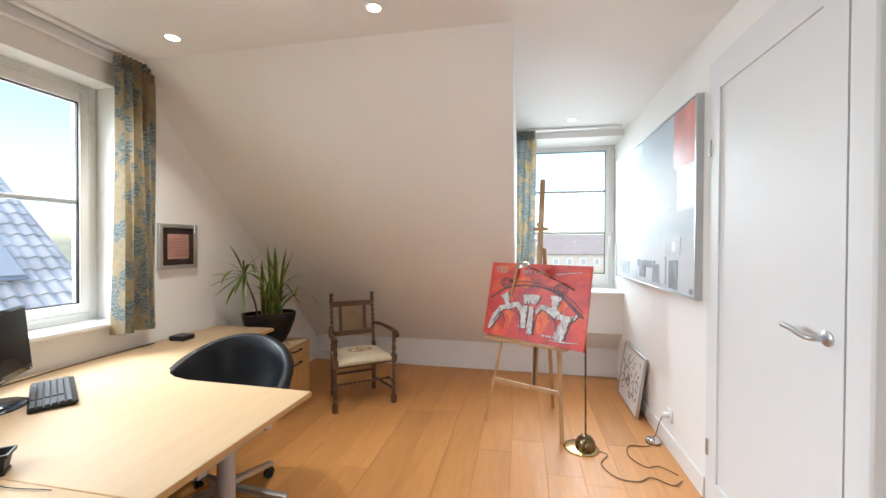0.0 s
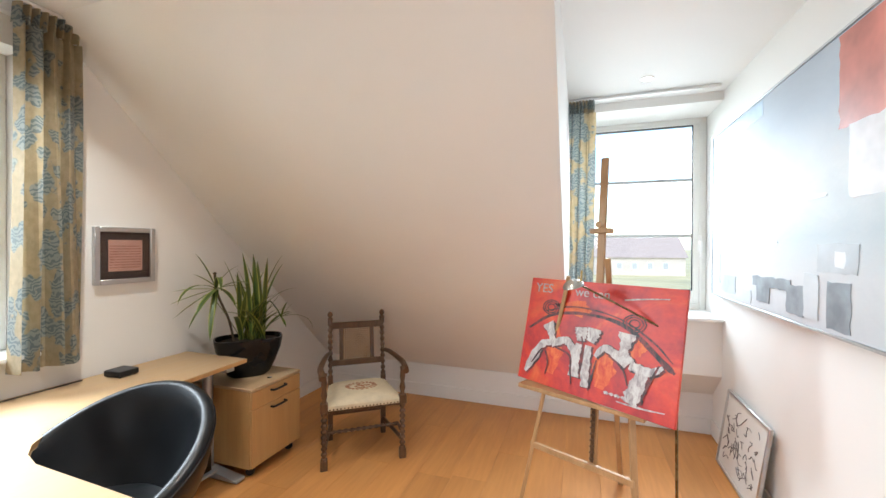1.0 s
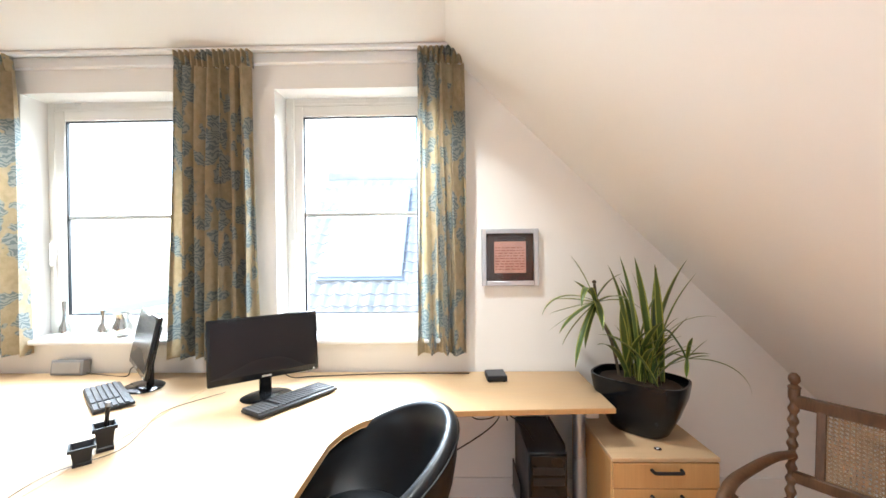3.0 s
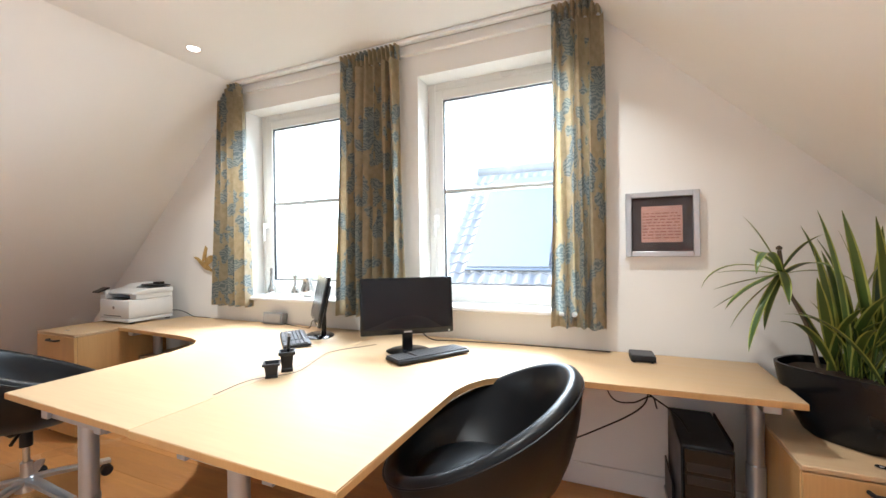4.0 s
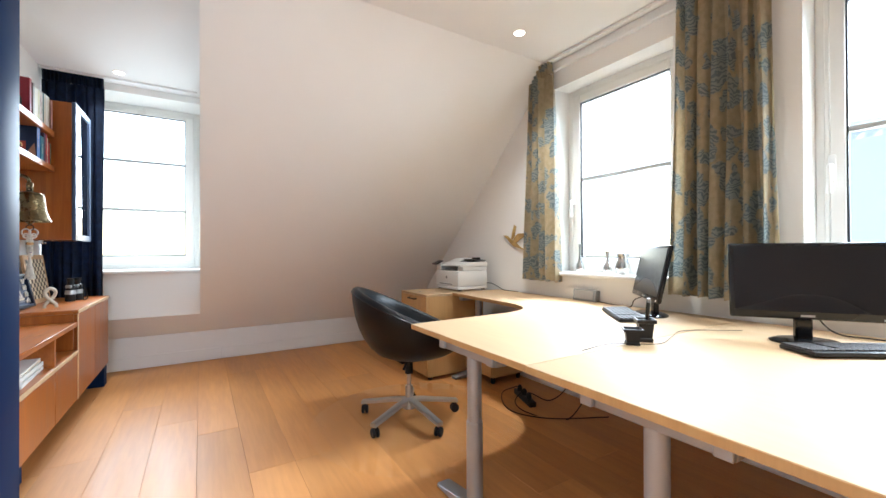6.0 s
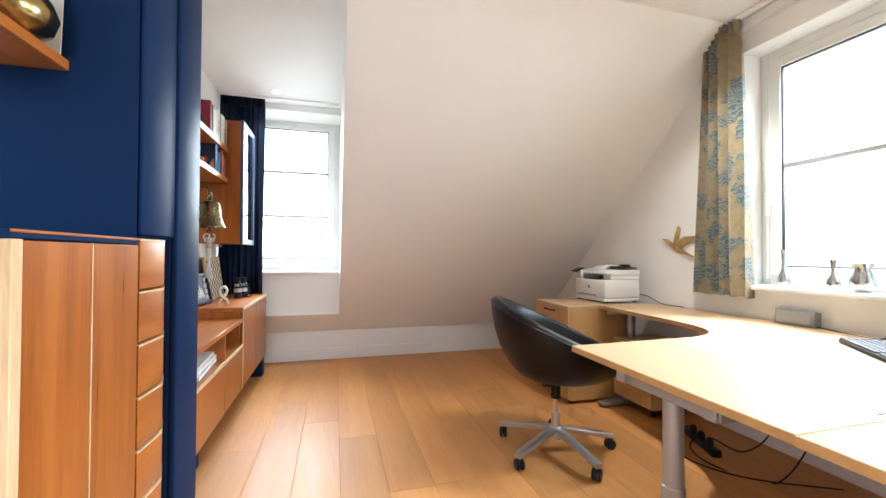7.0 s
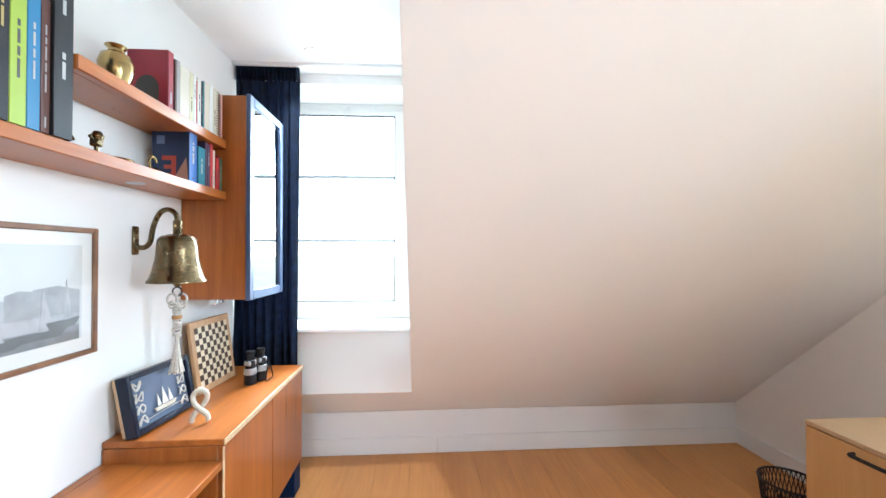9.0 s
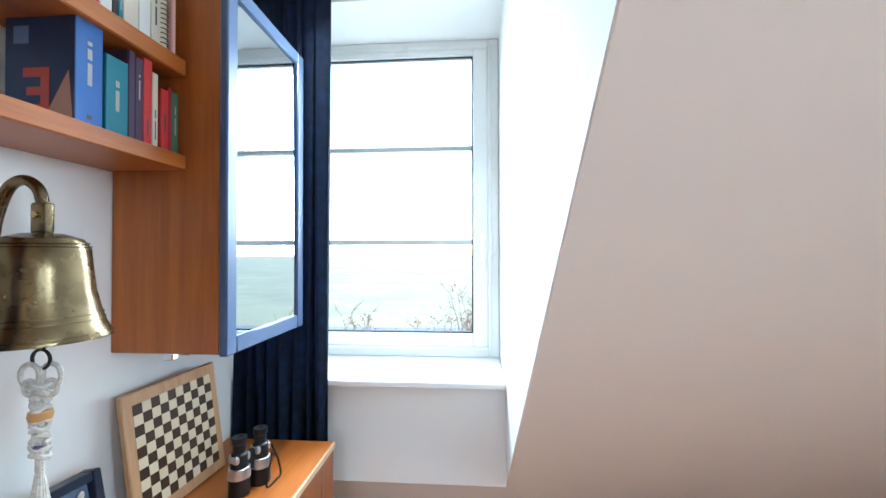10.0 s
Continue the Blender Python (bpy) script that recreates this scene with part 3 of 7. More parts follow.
def corner_desk(m, flip):
    """A corner desk: the long return at the wall, the wide wing into the room. Drawn for the southern one; flip mirrors it."""
    ob = thing("corner_desk", m, "pale beech corner desk with grey steel legs and a curved front", "desk", "desks back to back")
    s = -1 if flip else 1
    Y = lambda y: 0.958 + s * (y - 0.958) + (0.03 if flip else 0.0)
    inner, front, edge_x, end, leg_y = (0.956, 0.155, (-0.824, -0.810), -1.042, 0.578) if flip else (0.986, 0.148, (-0.828, -0.842), -1.0, 0.597)
    curve = [(-1.50, front - 0.012), (-1.60, front - 0.038), (-1.68, front - 0.085), (-1.735, front - 0.15), (-1.77, front - 0.24), (-1.79, front - 0.40)]
    pts = [(-2.345, inner), (edge_x[0], inner), (edge_x[1], front), *curve, (-1.825, end), (-2.345, end)]
    pts = [(x, Y(y)) for x, y in pts]
    part("desktop", prism(pts[::s], 0.714, 0.740, "z", 0.003), M_BEECH, ob)
    edge = [(x, min(y, 0.9868) if not flip else max(y, 0.9892)) for x, y in grown(pts, 0.0012)]
    part("edge_band", prism(edge[::s], 0.7155, 0.7375, "z"), M_BEECH_Z, ob, "darker beech edge band")

    def leg(px, py, along, length, name="leg"):
        g = bmesh.new()
        lathe([(0, 0.04), (0.034, 0.04), (0.034, 0.40), (0.030, 0.405), (0.030, 0.68), (0, 0.68)], 20, g, pose(px, Y(py), 0))
        l = part(name, g, M_STEEL, ob)
        g = bmesh.new()
        if along == "y":
            pr = [(-length / 2, 0.012), (-length / 2, 0.030), (-0.05, 0.058), (0.05, 0.058), (length / 2, 0.030), (length / 2, 0.012)]
            own = prism([(Y(py + a * 1.0), z) for a, z in pr], px - 0.035, px + 0.035, "x", 0.006)
        else:
            pr = [(-length / 2, 0.012), (-length / 2, 0.030), (-0.05, 0.058), (0.05, 0.058), (length / 2, 0.030), (length / 2, 0.012)]
            own = prism([(px + a, z) for a, z in pr], Y(py) - 0.035, Y(py) + 0.035, "y", 0.006)
        part("foot", own, M_STEEL, l)
        return l

    la = leg(-0.905, leg_y, "y", 0.50)
    part("top_rail", box(-0.935, -0.865, min(Y(leg_y - 0.19), Y(leg_y + 0.19)), max(Y(leg_y - 0.19), Y(leg_y + 0.19)), 0.672, 0.713, 0.004), M_STEEL, la)
    part("rail_end", box(-0.864, -0.848, min(Y(leg_y - 0.19), Y(leg_y - 0.15)), max(Y(leg_y - 0.19), Y(leg_y - 0.15)), 0.676, 0.713, 0.003), M_STEEL, la)
    part("rail_end", box(-0.864, -0.848, min(Y(leg_y + 0.15), Y(leg_y + 0.19)), max(Y(leg_y + 0.15), Y(leg_y + 0.19)), 0.676, 0.713, 0.003), M_STEEL, la)
    lb = leg(-2.05, end + 0.09, "x", 0.54)
    part("top_rail", box(-2.30, -1.86, min(Y(end + 0.06), Y(end + 0.12)), max(Y(end + 0.06), Y(end + 0.12)), 0.676, 0.713, 0.004), M_STEEL, lb)
    g = box(-2.28, -2.25, min(Y(-0.85), Y(0.9)), max(Y(-0.85), Y(0.9)), 0.64, 0.70, 0.003)
    part("cross_beam", g, M_STEEL, ob)
    return ob


corner_desk(Matrix(), False)
corner_desk(Matrix(), True)


# ---- swivel chairs ----
def swivel_chair(x, y, back, base_turn, R=0.360):
    ob = thing("swivel_chair", pose(x, y, 0), "black leather tub swivel chair on a five-star aluminium base", "chair", "swivel chairs")
    g, seg = bmesh.new(), 48
    zb = 0.405
    rings = []
    for i in range(seg):
        a = 2 * math.pi * i / seg
        h = 0.545 + 0.315 * ((1 + math.cos(a)) / 2) ** 1.05
        hi = h - 0.01
        prof = []
        for k in range(9):
            u = k / 8
            prof.append((R * (1.0 * math.sin(u * math.pi / 2) ** 0.55) * (0.97 + 0.06 * u), zb + (hi - zb) * (1 - math.cos(u * math.pi / 2)) ** 0.9))
        for k in range(1, 6):
            v = math.pi * k / 6
            prof.append((R - 0.026 + 0.026 * math.cos(v) + 0.010, hi + 0.026 * math.sin(v)))
        seat = 0.47
        for k in range(1, 8):
            u = k / 7
            prof.append(((R - 0.048) * (1 - 0.42 * u ** 1.8), hi + (seat - hi) * u))
        c, s = math.cos(a + back), math.sin(a + back)
        rings.append([g.verts.new((r * c, r * s * 0.97, z)) if k else None for k, (r, z) in enumerate(prof)])
    low = g.verts.new((0, 0, zb))
    mid = g.verts.new((0, 0, 0.47))
    for i in range(seg):
        a, b = rings[i], rings[(i + 1) % seg]
        g.faces.new((low, b[1], a[1]))
        for k in range(1, len(a) - 1):
            g.faces.new((a[k], b[k], b[k + 1], a[k + 1]))
        g.faces.new((a[-1], b[-1], mid))
    part("shell", g, M_LEATHER, ob)
    ring = []
    for i in range(seg + 1):
        a = 2 * math.pi * i / seg
        h = 0.535 + 0.315 * ((1 + math.cos(a)) / 2) ** 1.05
        ring.append(((R + 0.011) * math.cos(a + back), (R + 0.011) * math.sin(a + back) * 0.97, h))
    part("piping", tube(ring, 0.004, 6), M_LEATHER, ob)
    cush = lathe([(0, 0.472), (0.170, 0.472), (0.205, 0.490), (0.205, 0.512), (0.17, 0.530), (0.09, 0.538), (0, 0.540)], 36, None, pose(-0.03 * math.cos(back), -0.03 * math.sin(back), 0))
    part("seat_cushion", cush, M_LEATHER, ob)
    g = lathe([(0, 0.30), (0.026, 0.30), (0.026, 0.40), (0, 0.40)], 18)
    box(-0.09, 0.09, -0.07, 0.07, 0.385, 0.425, 0.01, g)
    part("tilt_mechanism", g, M_BLACK, ob, "black steel tilt mechanism")
    part("lever", tube([(0, 0, 0.395), (0.10 * math.cos(back + 1.3), 0.10 * math.sin(back + 1.3), 0.39), (0.17 * math.cos(back + 1.3), 0.17 * math.sin(back + 1.3), 0.375)], 0.008, 8), M_BLACK, ob)
    part("gas_column", lathe([(0, 0.07), (0.024, 0.07), (0.024, 0.22), (0.014, 0.222), (0.014, 0.33), (0, 0.33)], 18), M_ALU, ob)
    part("hub", lathe([(0, 0.075), (0.045, 0.075), (0.042, 0.13), (0.028, 0.145), (0, 0.145)], 24), M_ALU, ob)
    for k in range(5):
        a = radians(base_turn + 72 * k)
        c, s = math.cos(a), math.sin(a)
        leg = bmesh.new()
        prof = [(0.03, 0.140, 0.025), (0.10, 0.132, 0.024), (0.20, 0.114, 0.022), (0.340, 0.090, 0.020)]
        rows = []
        for r, z, w in prof:
            rows.append([leg.verts.new((r * c - w * s * e, r * s + w * c * e, z - d)) for e, d in ((-1, 0.004), (-0.7, 0), (0.7, 0), (1, 0.004), (1, 0.024), (-1, 0.024))])
        for p, q in zip(rows, rows[1:]):
            for j in range(6):
                leg.faces.new((p[j], p[(j + 1) % 6], q[(j + 1) % 6], q[j]))
        leg.faces.new(rows[0][::-1])
        leg.faces.new(rows[-1])
        part("base_leg", leg, M_ALU, ob)
        wheel = bmesh.new()
        t = a + 1.1 + k
        for e in (-1, 1):
            m = pose(0.322 * c, 0.322 * s, 0.029) @ Matrix.Rotation(t, 4, "Z") @ pose(0, 0.013 * e, 0, 90, 0, 0)
            lathe([(0, -0.009), (0.024, -0.009), (0.029, -0.005), (0.029, 0.005), (0.024, 0.009), (0, 0.009)], 18, wheel, m)
        lathe([(0, 0.030), (0.009, 0.030), (0.009, 0.066), (0, 0.066)], 10, wheel, pose(0.322 * c, 0.322 * s, 0))
        box(-0.014, 0.014, -0.004, 0.004, 0.02, 0.062, 0.002, wheel, pose(0.322 * c, 0.322 * s, 0) @ Matrix.Rotation(t, 4, "Z"))
        part("castor", wheel, M_BLACK, ob)
    return ob


swivel_chair(-1.109, -0.417, radians(-22), 24.5)
swivel_chair(-1.405, 1.945, radians(103), 10, 0.338)


# ---- things on the desks ----
def monitor(x, y, turn, tilt, label):
    ob = thing("computer_monitor", pose(x, y, 0.74, 0, 0, turn), label, "monitor", "computer monitors")
    t = pose(0, -0.005, 0.245, tilt, 0, 0)
    w, h = 0.252, 0.152
    part("housing", box(-w, w, 0.0, 0.022, -h, h, 0.008, None, t, 2), M_GLOSSBLACK, ob)
    part("back_shell", box(-w * 0.6, w * 0.6, 0.018, 0.048, -h * 0.65, h * 0.65, 0.012, None, t, 2), M_BLACK, ob)
    part("screen", box(-w + 0.016, w - 0.016, -0.0025, 0.004, -h + 0.030, h - 0.015, 0, None, t), M_SCREEN, ob, "dark switched-off panel")
    part("brand_mark", box(-0.022, 0.022, -0.002, 0.002, -h + 0.010, -h + 0.018, 0, None, t), M_ALU, ob)
    part("power_lamp", box(w - 0.030, w - 0.022, -0.002, 0.002, -h + 0.006, -h + 0.014, 0, None, t), M_PAPER, ob)
    part("neck", box(-0.028, 0.028, 0.012, 0.040, 0.008, 0.15, 0.005), M_GLOSSBLACK, ob)
    part("foot", lathe([(0, 0), (0.115, 0), (0.118, 0.006), (0.10, 0.013), (0, 0.016)], 36, None, Matrix.Diagonal((1, 0.78, 1, 1))), M_GLOSSBLACK, ob)
    return ob


monitor(-1.972, 1.352, 126.5, -5, "wide black switched-off computer monitor on the desk")
monitor(-2.105, 0.638, 46.0, -12, "wide black switched-off computer monitor beside the window sill")


def keyboard(x, y, turn):
    ob = thing("keyboard", pose(x, y, 0.74, 2.5, 0, turn) @ Matrix.Diagonal((0.93, 0.93, 1, 1)), "black computer keyboard lying on the desk", "keyboard", "keyboards")
    part("case", box(-0.222, 0.222, -0.082, 0.082, 0.004, 0.020, 0.006, None, None, 2), M_BLACK, ob)
    g = bmesh.new()
    for r in range(6):
        yy = -0.066 + r * 0.0235
        n = 21
        for c in range(n):
            xx = -0.208 + c * 0.0208
            if c in (15, 16) and r != 5 and c == 15:
                continue
            wide = 0.0092
            if r == 0 and 4 <= c <= 8:
                if c == 6:
                    box(xx - 0.05, xx + 0.05, yy - 0.0098, yy + 0.0098, 0.018, 0.027, 0.001, g)
                continue
            box(xx - wide, xx + wide, yy - 0.0098, yy + 0.0098, 0.018, 0.0265, 0.0015, g)
    part("keys", g, M_KEYS, ob, "matt black keycaps", kind="stuff")
    return ob


keyboard(-1.905, 1.507, -33.7)
keyboard(-1.945, 0.585, 48.0)


def pen_pot(x, y, turn, pen, high):
    ob = thing("pen_pot", pose(x, y, 0.74, 0, 0, turn) @ Matrix.Diagonal((0.82, 0.82, high, 1)), ("tall" if pen else "low") + " black flared square pen pot" + (" holding a marker" if pen else ", empty"), "pen pot", "pen pots")
    g = bmesh.new()
    levels = [(0.030, 0.0), (0.031, 0.012), (0.027, 0.016), (0.034, 0.070), (0.043, 0.072), (0.044, 0.086), (0.037, 0.086), (0.034, 0.078), (0.026, 0.02)]
    rows = [[g.verts.new((sx * r, sy * r, z)) for sx, sy in ((-1, -1), (1, -1), (1, 1), (-1, 1))] for r, z in levels]
    for p, q in zip(rows, rows[1:]):
        for j in range(4):
            g.faces.new((p[j], p[(j + 1) % 4], q[(j + 1) % 4], q[j]))
    g.faces.new(rows[0][::-1])
    g.faces.new(rows[-1])
    part("pot", g, M_BLACK, ob)
    if pen:
        part("marker", tube([(0.0, 0.0, 0.022), (0.018, 0.012, 0.155)], 0.009, 12), M_GLOSSBLACK, ob)
        part("marker_cap", tube([(0.0172, 0.0115, 0.150), (0.019, 0.0127, 0.165)], 0.0095, 12), M_GREY, ob)


pen_pot(-1.468, 0.996, 44, True, 1.06)
pen_pot(-1.374, 1.001, 42, False, 0.74)

ob = thing("network_box", pose(-2.212, 2.500, 0.74, 0, 0, 4) @ Matrix.Diagonal((1.05, 0.78, 0.75, 1)), "flat black network box on the desk", "network device")
part("casing", box(-0.055, 0.055, -0.068, 0.068, 0.006, 0.045, 0.005, None, None, 2), M_BLACK, ob)
part("lid", box(-0.052, 0.052, -0.065, 0.065, 0.045, 0.048, 0.001), M_KEYS, ob)
for a, b in ((-0.04, -0.05), (0.04, -0.05), (-0.04, 0.05), (0.04, 0.05)):
    part("foot", lathe([(0, 0), (0.007, 0), (0.007, 0.007), (0, 0.007)], 10, None, pose(a, b, 0)), M_RUBBER, ob)

ob = thing("telephone_box", pose(-2.315, 0.033, 0.74, 0, -8, 0) @ Matrix.Diagonal((1, 0.92, 1, 1)), "light grey slanted wall box standing on the desk", "socket box")
part("casing", box(-0.028, 0.028, -0.105, 0.105, 0.0, 0.085, 0.006, None, None, 2), M_GREY, ob)
part("lid", box(0.0285, 0.034, -0.09, 0.09, 0.012, 0.074, 0.002), mat("pale_grey_plastic", (0.30, 0.28, 0.26), 0.5), ob)


def cable(name, pts, r, material, label, n=40):
    ob = part(name, tube(curve_points(pts, n), r, 6), material)
    return tagged(ob, label, "cable")


cable("desk_cable", [(-2.02, 1.12, 0.744), (-1.80, 0.98, 0.744), (-1.62, 1.02, 0.744), (-1.45, 1.06, 0.744), (-1.30, 0.96, 0.744), (-1.12, 0.97, 0.744)], 0.0013, M_CABLE, "thin dark cable lying across the desk")
cable("monitor_cable", [(-2.10, 1.33, 0.86), (-2.20, 1.38, 0.76), (-2.26, 1.50, 0.744), (-2.30, 1.9, 0.744), (-2.29, 2.36, 0.748)], 0.003, M_CABLE, "black cable along the back of the desk")
cable("monitor_cable", [(-2.13, 0.62, 0.90), (-2.22, 0.55, 0.84), (-2.24, 0.46, 0.80), (-2.27, 0.40, 0.744), (-2.31, 0.20, 0.744), (-2.32, 0.02, 0.76)], 0.003, M_CABLE, "black cable hanging behind the monitor")


# ---- printer ----
ob = thing("laser_printer", pose(-2.090, -1.240, 0.74, 0, 0, 90) @ Matrix.Diagonal((1.0, 1.12, 0.95, 1)), "white laser printer with a small black touch panel, on the cabinet", "printer")
part("body", box(-0.195, 0.195, -0.15, 0.15, 0.040, 0.190, 0.010, None, None, 2), M_PRINTER, ob)
part("paper_tray_front", box(-0.193, 0.193, -0.150, 0.148, 0.010, 0.0385, 0.006, None, None, 2), M_PRINTER, ob)
part("tray_slot", box(-0.130, 0.095, -0.1515, -0.1495, 0.056, 0.061, 0), M_BLACK, ob)
part("side_column", box(-0.193, -0.115, -0.146, 0.148, 0.1905, 0.2345, 0.006), M_PRINTER, ob)
part("side_column", box(0.105, 0.193, -0.100, 0.148, 0.1905, 0.2345, 0.006), M_PRINTER, ob)
part("rear_block", box(-0.114, 0.104, 0.02, 0.148, 0.1905, 0.2345), M_GREY, ob)
part("output_well", box(-0.113, 0.103, -0.140, 0.019, 0.1905, 0.195, 0), M_BLACK, ob, "black paper output slot")
part("scanner", prism([(-0.128, 0.235), (0.15, 0.235), (0.15, 0.276), (-0.01, 0.276), (-0.128, 0.247)], -0.197, 0.197, "x", 0.003), M_PRINTER, ob)
part("feeder_cover", prism([(-0.03, 0.272), (0.15, 0.2765), (0.15, 0.312), (0.03, 0.305)], -0.165, 0.0, "x", 0.004), M_PRINTER, ob)
part("feeder_bed", box(0.002, 0.185, -0.005, 0.135, 0.2765, 0.282, 0.002), M_BLACK, ob, "black document bed")
part("feeder_tray", box(-0.005, 0.175, 0.03, 0.145, 0.0, 0.007, 0.002, None, pose(0, 0, 0.296, 0, 3, 0)), M_BLACK, ob, "black document feeder")
part("feeder_guide", box(0.02, 0.10, 0.10, 0.142, 0.297, 0.318, 0.004), M_BLACK, ob)
part("control_panel", box(-0.048, 0.040, -0.040, 0.040, 0.0, 0.012, 0.004, None, pose(-0.155, -0.150, 0.262, 26, 0, 0)), M_GLOSSBLACK, ob, "tilted black touch panel")
part("panel_rest", box(-0.193, -0.118, -0.146, -0.110, 0.2347, 0.262, 0.004), M_PRINTER, ob)
part("brand_mark", lathe([(0, 0), (0.013, 0), (0.013, 0.002), (0, 0.002)], 20, None, pose(0.0, -0.1495, 0.125, 90, 0, 0)), M_GREY, ob)
for a in (-0.17, 0.17):
    for b in (-0.12, 0.12):
        part("foot", box(a - 0.012, a + 0.012, b - 0.012, b + 0.012, 0, 0.013), M_RUBBER, ob)
cable("printer_cable", [(-2.22, -1.08, 0.80), (-2.28, -1.02, 0.80), (-2.33, -0.98, 0.77), (-2.335, -0.90, 0.744), (-2.33, -0.70, 0.744)], 0.003, M_CABLE, "black cable behind the printer")


# ---- pedestals ----
def bow_handle(x, y0, y1, z, parent):
    g = bmesh.new()
    g2 = tube(curve_points([(x, y0, z), (x + 0.022, y0 + 0.004, z), (x + 0.026, y0 + 0.02, z), (x + 0.026, y1 - 0.02, z), (x + 0.022, y1 - 0.004, z), (x, y1, z)], 20), 0.007, 8, g)
    part("handle", g2, M_BLACK, parent, "black bow handle")


def pedestal(name, x0, x1, y0, y1, h, fronts, label, category, castors=True, lock=True):
    ob = thing(name, Matrix(), label, category, "desk cabinets")
    z0 = 0.065 if castors else 0.03
    part("body", box(x0, x1 - 0.019, y0, y1, z0, h - 0.020, 0.002), M_BEECH_Z, ob)
    part("top", box(x0, x1, y0 - 0.002, y1 + 0.002, h - 0.019, h, 0.003), M_BEECH, ob)
    for a, b in fronts:
        d = part("drawer_front", box(x1 - 0.018, x1, y0 + 0.002, y1 - 0.002, a + 0.002, b - 0.002, 0.002), M_BEECH_Z, ob)
        bow_handle(x1, (y0 + y1) / 2 - 0.062, (y0 + y1) / 2 + 0.062, b - 0.030, d)
    if lock:
        part("lock", lathe([(0, 0), (0.016, 0), (0.016, 0.004), (0.007, 0.005), (0.007, 0.002), (0, 0.002)], 20, None, pose(x1 - 0.07, (y0 + y1) / 2, h)), M_CHROME, ob)
    for a in (x0 + 0.05, x1 - 0.06):
        for b in (y0 + 0.05, y1 - 0.05):
            if castors:
                g = lathe([(0, -0.011), (0.026, -0.011), (0.029, 0), (0.026, 0.011), (0, 0.011)], 16, None, pose(a, b, 0.029, 90, 0, 30))
                box(a - 0.012, a + 0.012, b - 0.012, b + 0.012, 0.04, z0, 0, g)
                part("castor", g, M_BLACK, ob)
            else:
                part("foot", lathe([(0, 0), (0.02, 0), (0.02, 0.031), (0, 0.031)], 14, None, pose(a, b, 0)), M_BLACK, ob)
    return ob


pedestal("filing_cabinet", -2.16, -1.56, -1.475, -0.985, 0.735, ((0.04, 0.715),), "beech filing cabinet with one deep drawer, printer on top", "cabinet", False)
pedestal("drawer_pedestal", -2.33, -1.945, -0.970, -0.600, 0.50, ((0.07, 0.36), (0.36, 0.48)), "beech drawer pedestal on castors under the desk", "drawer unit")
pedestal("drawer_pedestal", -2.29, -1.732, 2.936, 3.384, 0.566, ((0.07, 0.435), (0.435, 0.545)), "beech drawer pedestal on castors carrying a potted plant", "drawer unit")

# ---- computer tower in its cradle ----
ob = thing("computer_tower", pose(-2.10, 2.705, 0), "black computer tower in a steel cradle under the desk", "computer")
part("case", box(-0.20, 0.20, -0.09, 0.09, 0.115, 0.50, 0.006), M_BLACK, ob)
part("front_panel", box(0.201, 0.216, -0.085, 0.085, 0.12, 0.495, 0.006), M_GLOSSBLACK, ob)
part("drive_bay", box(0.214, 0.219, -0.072, 0.072, 0.405, 0.440, 0.002), M_BLACK, ob)
part("drive_bay", box(0.214, 0.219, -0.072, 0.072, 0.355, 0.390, 0.002), M_BLACK, ob)
part("power_button", lathe([(0, 0), (0.013, 0), (0.012, 0.006), (0, 0.007)], 20, None, pose(0.216, 0.0, 0.25, 0, 90, 0)), M_CHROME, ob)
part("port_strip", box(0.214, 0.219, -0.05, 0.05, 0.165, 0.185, 0.002), M_ALU, ob)
ob = thing("tower_cradle", pose(-2.10, 2.705, 0), "grey steel cradle hanging from the desk leg", "computer holder")
part("tray", box(-0.20, 0.23, -0.11, 0.11, 0.10, 0.113, 0.002), M_STEEL, ob)
part("side_plate", box(-0.20, 0.12, 0.098, 0.104, 0.113, 0.50, 0.002), M_BLACK, ob)
part("side_plate", box(-0.20, 0.05, -0.105, -0.098, 0.113, 0.26, 0.002), M_BLACK, ob)
for pts in ([(-2.28, 2.30, 0.70), (-2.20, 2.36, 0.55), (-2.15, 2.45, 0.55), (-2.12, 2.53, 0.60), (-2.2, 2.56, 0.52)],
            [(-2.28, 2.42, 0.70), (-2.15, 2.50, 0.62), (-2.05, 2.62, 0.56), (-2.0, 2.66, 0.51)],
            [(-2.26, 1.85, 0.22), (-2.15, 2.1, 0.30), (-2.10, 2.3, 0.42), (-2.14, 2.50, 0.55), (-2.26, 2.52, 0.66)],
            [(-2.27, 2.52, 0.69), (-2.22, 2.60, 0.62), (-2.24, 2.72, 0.58), (-2.3, 2.80, 0.64)]):
    cable("computer_cable", pts, 0.0035, M_CABLE, "black cable hanging under the desk")

# ---- waste bin ----
ob = thing("waste_bin", pose(-1.80, -1.78, 0), "black wire mesh waste bin beside the filing cabinet", "waste bin")
part("rim", tube([(0.13 * math.cos(a * math.pi / 16), 0.13 * math.sin(a * math.pi / 16), 0.30) for a in range(33)], 0.006, 6), M_BLACK, ob)
part("bottom", lathe([(0, 0), (0.098, 0), (0.098, 0.006), (0, 0.006)], 28), M_BLACK, ob)
g = bmesh.new()
for k in range(44):
    a = 2 * math.pi * k / 44
    for s in (-1, 1):
        b = a + s * 0.5
        tube([(0.098 * math.cos(a), 0.098 * math.sin(a), 0.004), (0.113 * math.cos((a + b) / 2), 0.113 * math.sin((a + b) / 2), 0.15), (0.13 * math.cos(b), 0.13 * math.sin(b), 0.30)], 0.0022, 4, g)
